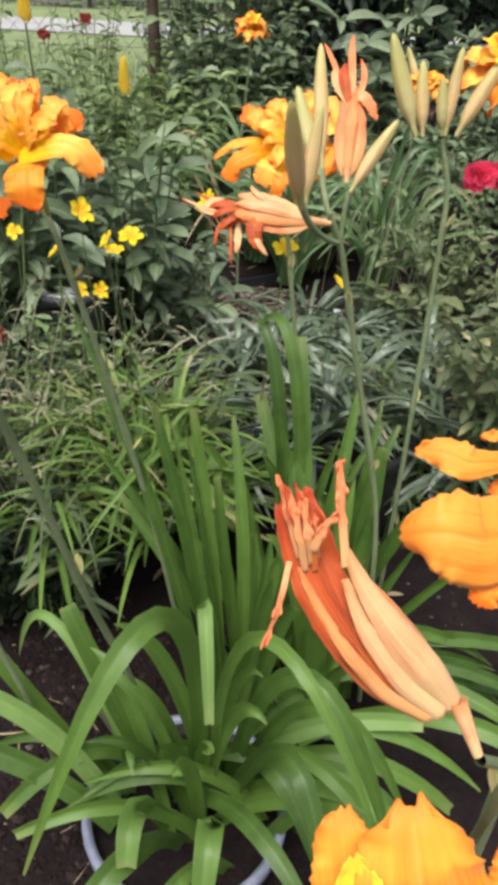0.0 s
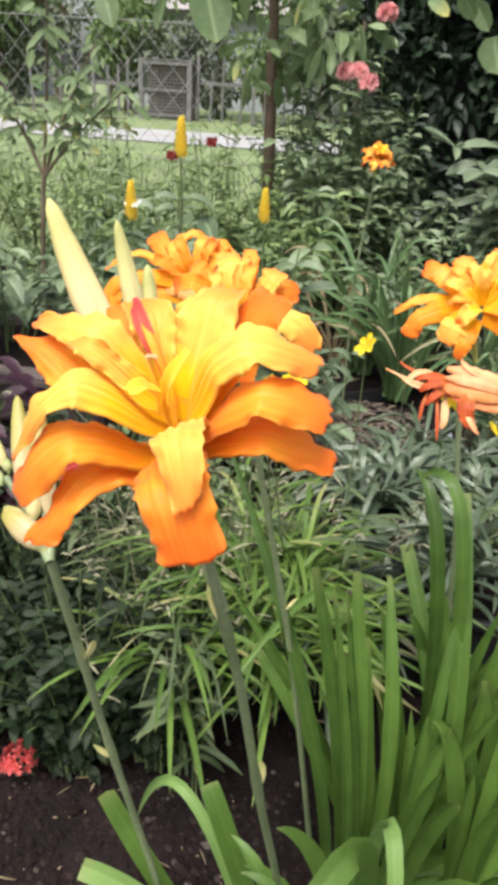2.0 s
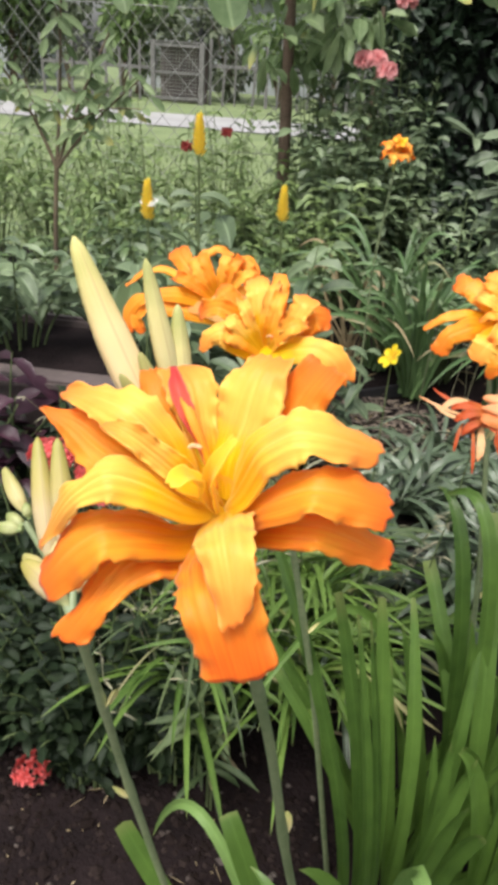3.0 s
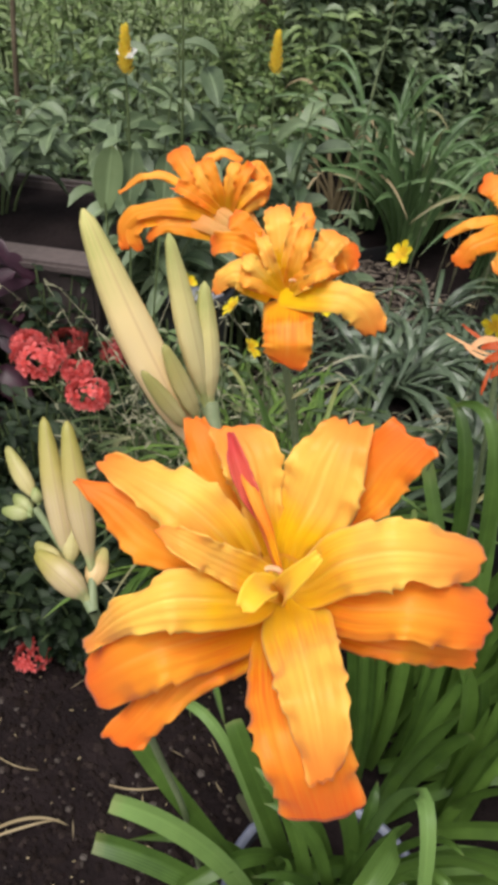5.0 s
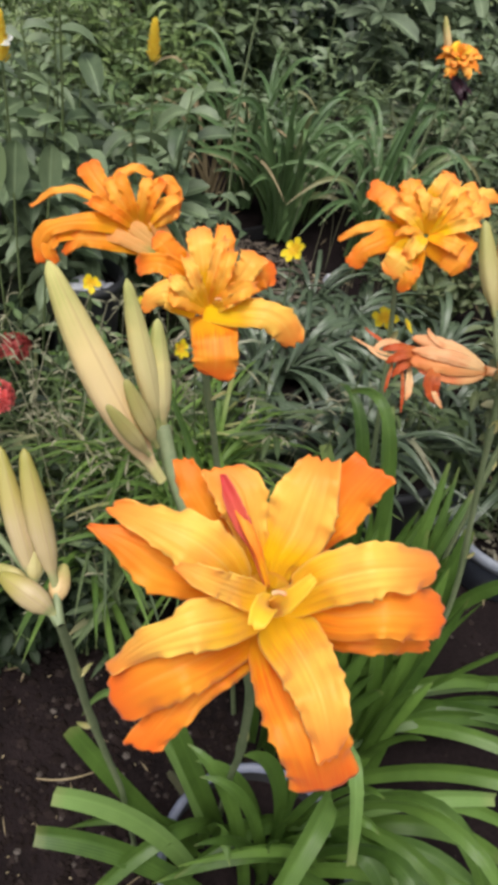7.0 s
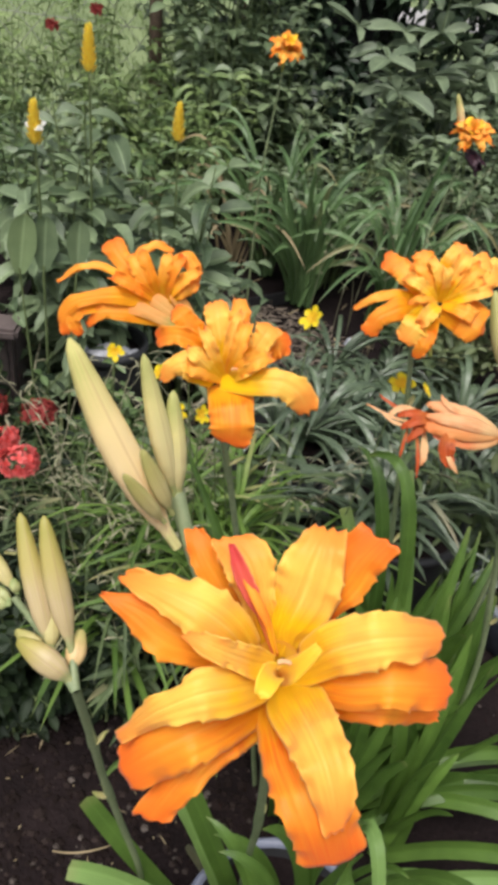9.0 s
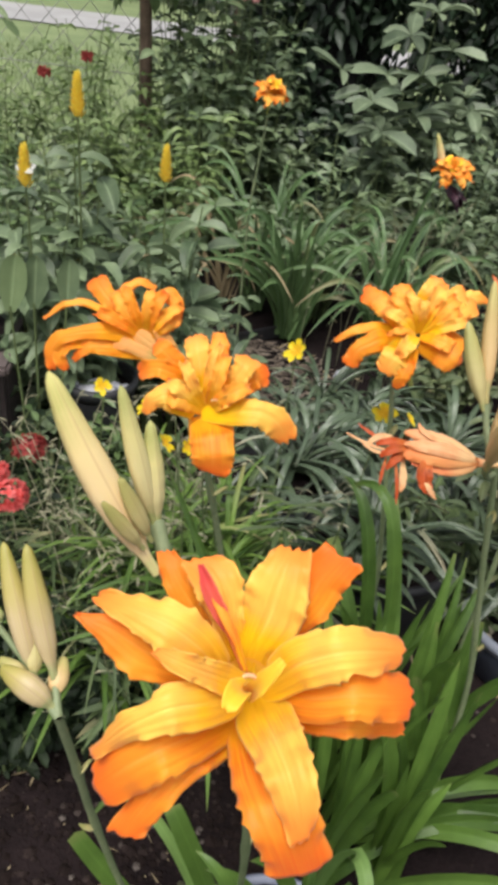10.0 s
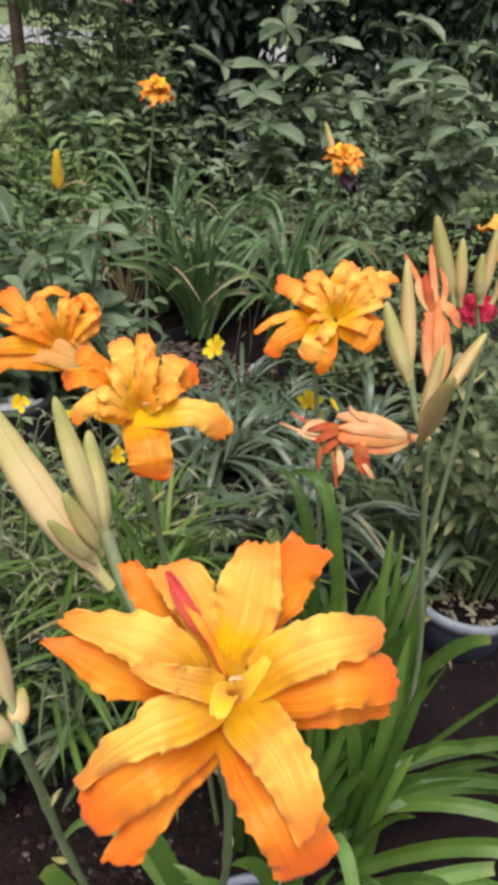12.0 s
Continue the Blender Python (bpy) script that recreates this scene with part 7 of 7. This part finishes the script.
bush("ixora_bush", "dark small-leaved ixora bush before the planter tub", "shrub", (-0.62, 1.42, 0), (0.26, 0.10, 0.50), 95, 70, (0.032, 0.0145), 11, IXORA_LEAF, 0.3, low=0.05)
bush("ixora_bush", "dark reddish small-leaved bush before the planter tub", "shrub", (-0.36, 1.40, 0), (0.17, 0.10, 0.46), 96, 46, (0.032, 0.0145), 11, SHRUB, 0.3, low=0.05)
bush("maroon_plant", "dark maroon-leaved plant in the bed", "shrub", (-0.78, 1.40, 0), (0.13, 0.10, 0.62), 90, 18, (0.09, 0.045), 5, MAROON, 0.4)
bush("variegated_shrub", "pale variegated shrub in the dark blue pot", "shrub", (0.565, 1.26, 0.10), (0.24, 0.22, 0.60), 91, 44, (0.045, 0.020), 9, VARIEG, 0.4)
bush("variegated_shrub", "pale variegated shrub at the path's edge", "shrub", (0.95, 1.9, 0.0), (0.3, 0.3, 0.55), 92, 40, (0.05, 0.022), 8, VARIEG, 0.4)


def flower_head(name, label, at, radius, n, mat, seed, category="flower", petal=(0.012, 0.007), flat=0.6, group="", stalk=None):
    """A round head of many small florets."""
    r = np.random.default_rng(seed)
    f = thing(name, label, category, at, group)
    sh = Sheet()
    for _ in range(n):
        d = unit(r.normal(size=3) * (1, 1, flat))
        d[2] = abs(d[2]) * 1.0 - 0.15
        c = d * radius * r.uniform(0.75, 1.05) * np.array([1, 1, flat])
        q = unit(np.cross(d, (0.3, 0.2, 1)))
        q2 = np.cross(d, q)
        for k in range(4):
            a = k * 1.5708 + r.uniform(0, 1)
            small_leaf(sh, c, q * math.cos(a) + q2 * math.sin(a) + d * 0.25, d, petal[0], petal[1], 0.05, 0.15, 4, 3, base_w=0.4)
    part("bloom", sh, mat, f)
    st = Sheet()
    drop = stalk or radius * 2.2
    tube(st, bez(((0.02, 0.02, -drop), (0.004, 0, -drop * 0.5), (0, 0, 0)), 8), 0.0018, 0.0015, 6)
    part("stalk", st, GREEN_TWIG, f)
    return f


for k, (at, rad) in enumerate((((-0.480, 1.05, 0.565), 0.034), ((-0.415, 1.045, 0.520), 0.028), ((-0.455, 1.12, 0.50), 0.02), ((-0.56, 1.2, 0.48), 0.028), ((-0.50, 0.92, 0.062), 0.028), ((-0.53, 1.30, 0.43), 0.03), ((-0.45, 1.32, 0.41), 0.03))):
    flower_head("ixora_flower", "faded dark red ixora flower head" if k > 4 else "coral red ixora flower head of small florets", at, rad, 46, DULL_RED if k > 4 else RED, 100 + k, group="ixora flowers")
for k, (at, rad) in enumerate((((-0.15, 3.62, 1.10), 0.024), ((-0.10, 3.60, 1.10), 0.026), ((-0.055, 3.58, 1.065), 0.027), ((-0.01, 3.62, 1.32), 0.026))):
    flower_head("rose", "pale pink rose in the fence shrub", at, rad, 24, PINK, 120 + k, "rose", (0.035, 0.03), 0.8, "roses", 0.35)
flower_head("red_flower", "bright red flower on the variegated shrub", (0.371, 1.175, 0.78), 0.020, 22, CRIMSON, 130, "flower", (0.02, 0.016))
for k, at in enumerate(((-0.62, 3.1, 0.83), (-0.75, 3.0, 0.78))):
    flower_head("zinnia", "small dull red flower by the fence", at, 0.013, 14, DULL_RED, 140 + k, "flower", (0.02, 0.01), 0.3, "", 0.5)


def yellow_flower(at, face, seed, size=0.02):
    r = np.random.default_rng(seed)
    f = thing("yellow_flower", "small bright yellow five-petalled flower on a thin stem", "flower", at, "small yellow flowers")
    n = unit(face)
    u = unit(np.cross(n, (0.2, 1, 0.4)))
    v = np.cross(n, u)
    for k in range(6):
        a = k * 1.047 + r.uniform(-0.2, 0.2)
        sh = Sheet()
        small_leaf(sh, (0, 0, 0), u * math.cos(a) + v * math.sin(a) + n * 0.35, n, size * r.uniform(0.85, 1.15), size * 0.62, 0.1, 0.2, 6, 5, belly=0.6, base_w=0.2)
        part("petal", sh, YELLOW, f)
    st = Sheet()
    tube(st, bez(((r.uniform(-0.03, 0.03), r.uniform(0.0, 0.05), -0.26), (0, 0.01, -0.1), (0, 0, 0)), 9), 0.0012, 0.0008, 5)
    part("stem", st, GREEN_TWIG, f)


for k, at in enumerate(((-0.139, 1.017, 0.694), (-0.169, 1.041, 0.629), (-0.150, 1.03, 0.705), (-0.118, 1.03, 0.712), (-0.190, 1.05, 0.735), (-0.225, 1.05, 0.68), (-0.285, 1.06, 0.70), (-0.20, 1.05, 0.625), (-0.026, 1.152, 0.73), (0.087, 1.05, 0.70), (0.183, 1.216, 0.594))):
    yellow_flower(at, (0.9 * math.sin(k * 2.1), -0.5 + 0.4 * math.cos(k * 3.7), 0.7), 150 + k, 0.0165 + 0.003 * math.sin(k * 5.0))

# big dark tree with climbing foliage
tree = thing("big_tree", "large dark tree trunk overgrown with climbing leaves", "tree", (0.38, 5.1, 0))
sh = Sheet()
ang = np.linspace(0, 2 * np.pi, 40, endpoint=False)
zs = np.linspace(-0.05, 3.2, 40)
pts = np.array([[((0.40 + 0.16 * max(0, 0.6 - z) + 0.05 * noise.noise((math.cos(a) * 2, math.sin(a) * 2, z * 1.2)) + 0.03 * math.sin(7 * a + z)) * math.cos(a), (0.40 + 0.05 * noise.noise((math.cos(a) * 2, math.sin(a) * 2, z))) * math.sin(a), z) for a in ang] for z in zs])
sh.grid(pts, np.stack(np.broadcast_arrays((ang / 6.2832)[None, :], (zs / 3)[:, None]), -1), True)
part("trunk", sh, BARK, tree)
sh = Sheet()
r = np.random.default_rng(9)
for _ in range(60):
    leaf_cloud(sh, r, (r.uniform(-0.42, 1.7), r.uniform(-0.75, -0.2), r.uniform(0.2, 2.4)), (0.30, 0.22, 0.34), 150, 0.09, 0.045)
for _ in range(26):
    leaf_cloud(sh, r, (r.uniform(-0.5, 0.5), r.uniform(-0.72, -0.5), r.uniform(0.3, 2.2)), (0.26, 0.12, 0.30), 110, 0.08, 0.04)
part("climbing_leaves", sh, DARK_LEAF, tree, "dark climbing foliage")
for k, x in enumerate((1.5, 2.3, 3.1, 4.0)):
    make_tree("hedge_tree", "dense dark green tree at the garden's edge", (x, 5.4 + 0.3 * k, 0), 1.6, (0.9, 0.7, 1.3), 1800, (0.11, 0.05), DARK_LEAF, 0.08, 160 + k)

# thin tree at the fence
small = thing("rose_tree", "thin brown trunk with a few broad leaves", "tree", (-0.48, 3.9, 0))
sh = Sheet()
tube(sh, bez(((0.012, 0, -0.02), (0.0, 0, 0.7), (-0.04, 0, 1.7)), 14), 0.034, 0.022, 12)
part("trunk", sh, TRUNK, small)
sh = Sheet()
r = np.random.default_rng(14)
leaf_cloud(sh, r, (-0.05, -0.1, 1.15), (0.26, 0.22, 0.14), 40, 0.13, 0.06)
leaf_cloud(sh, r, (0.22, -0.1, 1.3), (0.26, 0.2, 0.2), 60, 0.12, 0.06)
leaf_cloud(sh, r, (-0.1, -0.1, 1.62), (0.5, 0.3, 0.2), 130, 0.13, 0.065)
part("crown", sh, HANG_LEAF, small)

# vine with large leaves hanging into view
vine = thing("hanging_vine", "hanging vine with large heart-shaped leaves", "vine", (0, 3.3, 0))
sh, lv = Sheet(), Sheet()
r = np.random.default_rng(15)
for x0, x1, z in ((-1.9, -0.9, 1.42), (-1.2, -0.3, 1.50), (-0.5, 0.5, 1.50), (0.1, 1.1, 1.45)):
    line = bez(((x0, 0, z + r.uniform(-0.05, 0.1)), ((x0 + x1) / 2, 0.05, z - r.uniform(0.0, 0.2)), (x1, 0.1, z + r.uniform(-0.05, 0.12))), 22)
    tube(sh, line, 0.004, 0.003, 5)
    for pt in line:
        if r.random() < 0.62:
            k = r.uniform(0.05, 0.13)
            drop = pt + np.array([r.normal() * 0.04, r.normal() * 0.08, r.uniform(-0.10, 0.04)])
            tube(sh, np.array([pt, (pt + drop) / 2 + (0, 0, 0.01), drop]), 0.0015, 0.001, 4)
            small_leaf(lv, drop, (r.normal() * 0.8, r.normal() * 0.5 - 0.2, -0.8), (r.normal() * 0.7, -1, r.uniform(0, 0.9)), k, k * r.uniform(0.6, 0.9), r.uniform(0, 0.3), 0.18, 8, 7, belly=0.3, base_w=0.5)
small_leaf(lv, (-0.70, 0.0, 1.36), (0.3, -0.2, -0.9), (0.2, -1, 0.3), 0.19, 0.16, 0.1, 0.15, 10, 9, belly=0.3, base_w=0.5)
small_leaf(lv, (0.38, 0.0, 1.24), (0.3, -0.2, -0.9), (0.0, -1, 0.3), 0.12, 0.14, 0.1, 0.15, 10, 9, belly=0.3, base_w=0.5)
part("stem", sh, GREEN_TWIG, vine)
part("leaves", lv, HANG_LEAF, vine)

# sapling at the left edge of the bed
sap = thing("sapling", "thin bare sapling with a few drooping leaves", "tree", (-1.12, 2.6, 0))
sh, lv = Sheet(), Sheet()
r = np.random.default_rng(16)
tube(sh, bez(((0, 0, 0), (0.0, 0, 0.45), (0.03, 0, 0.72)), 10), 0.010, 0.008, 8)
for e in ((0.22, 0, 1.12), (-0.16, 0, 1.05), (0.10, -0.05, 1.3), (0.30, 0.05, 1.0)):
    line = bez(((0.03, 0, 0.72), (e[0] * 0.35 + 0.03, 0, (0.72 + e[2]) / 2), e), 9)
    tube(sh, line, 0.006, 0.003, 6)
    for pt in np.repeat(line[3:], 4, axis=0):
        small_leaf(lv, pt + r.normal(size=3) * 0.02, (r.normal(), r.normal() * 0.4 - 0.2, -0.3), (r.normal() * 0.5, -0.8, 0.6), r.uniform(0.03, 0.075), r.uniform(0.016, 0.030), 0.3, 0.2, 6, 5)
    for _ in range(3):
        i = r.integers(3, 8)
        tw = line[i] + np.array([r.normal() * 0.12, r.normal() * 0.05, r.uniform(0.02, 0.14)])
        tube(sh, np.array([line[i], (line[i] + tw) / 2 + (0, 0, 0.02), tw]), 0.003, 0.0015, 5)
        for f in (0.4, 0.6, 0.8, 1.0):
            small_leaf(lv, line[i] * (1 - f) + tw * f, (r.normal(), r.normal() * 0.4, -0.2), (r.normal() * 0.5, -0.8, 0.6), r.uniform(0.03, 0.07), r.uniform(0.015, 0.028), 0.3, 0.2, 6, 5)
part("stem", sh, TWIG, sap)
part("leaves", lv, HANG_LEAF, sap)

# ---- edging, stones, litter ----
strip = tagged(box("plastic_edging", (0.34, 0.012, 0.05), (0, 0, 0.025), POT_BLACK, None, 0.003), "black plastic edging strip on the soil", "edging")
strip.matrix_basis = pose(0.02, 2.66, 0, 0, 0, 34)
tray = tagged(box("plastic_tray", (0.18, 0.10, 0.035), (0, 0, 0.0175), POT_BLACK, None, 0.008), "black plastic tray lying on the soil", "tray")
tray.matrix_basis = pose(0.08, 1.95, 0.0, 0, 0, 24)
def stone(at, size, seed, label="pale grey stone lying on the soil", mat=STONE):
    bm = bmesh.new()
    bmesh.ops.create_icosphere(bm, subdivisions=3, radius=1)
    for v in bm.verts:
        q = 1 + 0.25 * noise.noise(v.co * 1.3 + Vector((seed, 0, 0)))
        v.co = Vector((v.co.x * size[0] * q, v.co.y * size[1] * q, v.co.z * size[2] * q))
    ob = solid("stone", bm, mat)
    ob.location = at
    for p in ob.data.polygons:
        p.use_smooth = True
    return tagged(ob, label, "stone", "stones")


make_pot("plant_pot", "small dark brown pot topped with white pebbles", (-0.37, 1.62, 0.0), 0.08, 0.40, POT_BLACK, POT_BLACK)
for k in range(18):
    q, a = 0.065 * math.sqrt(r.random()), r.uniform(-2.8, -0.3)
    stone((-0.37 + q * math.cos(a), 1.62 + q * math.sin(a), 0.386), tuple(r.uniform(0.008, 0.018, 3) * (1, 1, 0.7)), k, "small white pebble on the pot's soil", GRAVEL_WHITE)
stone((0.33, 2.42, 0.02), (0.02, 0.02, 0.03), 2)

litter = Sheet()
r = np.random.default_rng(20)
for _ in range(380):
    x, y = r.uniform(-1.0, 0.9), r.uniform(1.05, 3.2)
    a = r.uniform(0, 6.28)
    small_leaf(litter, (x, y, ground_height(x, y) + 0.006), (math.cos(a), math.sin(a), 0.06), (0, 0, 1), r.uniform(0.02, 0.09), r.uniform(0.003, 0.012), 0.05, 0.3, 5)
mulch = Sheet()
for _ in range(2600):
    q, a = 0.42 * math.sqrt(r.random()), r.uniform(0, 6.28)
    x, y = 0.02 + q * math.cos(a) * 0.8, 2.10 + q * math.sin(a) * 1.4
    a = r.uniform(0, 6.28)
    small_leaf(mulch, (x, y, ground_height(x, y) + 0.006 + 0.02 * r.random()), (math.cos(a), math.sin(a), 0.1), (0, 0, 1), r.uniform(0.01, 0.05), r.uniform(0.004, 0.014), 0.05, 0.3, 4)
tagged(part("bark_mulch", mulch, MULCH), "grey-brown dead leaves and bark bits on soil", "mulch", kind="stuff")
for _ in range(90):
    x, y = r.uniform(-0.55, -0.1), r.uniform(0.5, 0.95)
    a = r.uniform(0, 6.28)
    small_leaf(litter, (x, y, ground_height(x, y) + 0.005), (math.cos(a), math.sin(a), 0.06), (0, 0, 1), r.choice((0.005, 0.008, 0.03)), r.uniform(0.0012, 0.003), 0.05, 0.3, 4)
tagged(part("leaf_litter", litter, DRY), "dry straw and fallen leaf bits on soil", "litter", kind="stuff")
dead = Sheet()
for _ in range(170):
    q, a = 0.112 * math.sqrt(r.random()), r.uniform(0, 6.28)
    x, y = 0.555 + q * math.cos(a), 1.25 + q * math.sin(a)
    a = r.uniform(0, 6.28)
    small_leaf(dead, (x, y, 0.108 + 0.02 * r.random()), (math.cos(a), math.sin(a), r.uniform(-0.1, 0.5)), (0.2 * r.normal(), 0.2 * r.normal(), 1), r.uniform(0.012, 0.034), r.uniform(0.005, 0.012), 0.3, 0.3, 5)
tagged(part("dead_leaves", dead, DEAD_LEAF), "pale dead leaves on the soil of the blue pot", "litter", kind="stuff")
for k, line in enumerate((((-0.49, 0.655, 0.006), (-0.43, 0.70, 0.030), (-0.37, 0.690, 0.012)), ((-0.49, 0.650, 0.004), (-0.42, 0.670, 0.045), (-0.385, 0.700, 0.004)), ((-0.33, 0.76, 0.004), (-0.28, 0.74, 0.03), (-0.235, 0.775, 0.006)), ((-0.52, 0.78, 0.004), (-0.47, 0.75, 0.02), (-0.44, 0.765, 0.004)))):
    t = Sheet()
    blade(t, bez(line, 14), 0.0055 - 0.001 * k, (0.1, -0.3, 1), 0.6, 0.1, 5, twist=0.8)
    tagged(part("dry_leaf", t, DRY), "dry straw-coloured leaf curled up on the soil", "leaf", "fallen leaves")
for k, (at, top) in enumerate((((0.118, 0.79, 0.02), (0.110, 0.77, 0.115)), ((-0.10, 0.71, 0.05), (-0.135, 0.70, 0.17)))):
    t = Sheet()
    blade(t, bez((at, ((at[0] + top[0]) / 2 + 0.01, at[1], (at[2] + top[2]) / 2), top), 10), 0.013, (0.2, -1, 0.2), 0.9, 0.4, 5, twist=0.6)
    tagged(part("dry_leaf", t, WISP), "rolled pale brown leaf stub in the daylily clump", "leaf", "fallen leaves")
clods = Sheet()
for k in range(6000):
    x, y = (r.uniform(-1.0, 0.9), r.uniform(0.4, 2.2)) if k % 2 else (r.uniform(-0.6, 0.0), r.uniform(0.45, 1.0))
    q = r.uniform(0.0015, 0.007) * (1 if r.random() < 0.9 else 1.8)
    c = np.array([x, y, ground_height(x, y) + q * 0.25])
    ringv = [c + q * r.uniform(0.7, 1.2) * np.array([math.cos(a), math.sin(a), r.uniform(-0.2, 0.3)]) for a in np.arange(5) * 1.257 + r.uniform(0, 1)]
    k = len(clods.v)
    clods.v.extend(map(tuple, [c + (0, 0, q * r.uniform(0.5, 0.9)), c - (0, 0, q * 0.5), *ringv]))
    clods.t.extend([(0.5, 0.5)] * 7)
    for j in range(5):
        clods.f.append((k, k + 2 + j, k + 2 + (j + 1) % 5))
        clods.f.append((k + 1, k + 2 + (j + 1) % 5, k + 2 + j))
tagged(part("soil_crumbs", clods, CRUMB, smooth=False), "dark crumbs of soil", "soil", kind="stuff")
grass = Sheet()
for _ in range(9000):
    y = 4.35 + 6 * r.random() ** 1.6
    x = r.uniform(-4.5, 1.5)
    a = r.uniform(0, 6.28)
    small_leaf(grass, (x, y, 0.0), (math.cos(a) * 0.4, math.sin(a) * 0.4, 1), (math.cos(a), math.sin(a), 0.5), r.uniform(0.05, 0.14), 0.008, 0.1, 0.2, 3)
tagged(part("lawn_grass", grass, GRASS), "short green grass blades along the fence", "grass", kind="stuff")
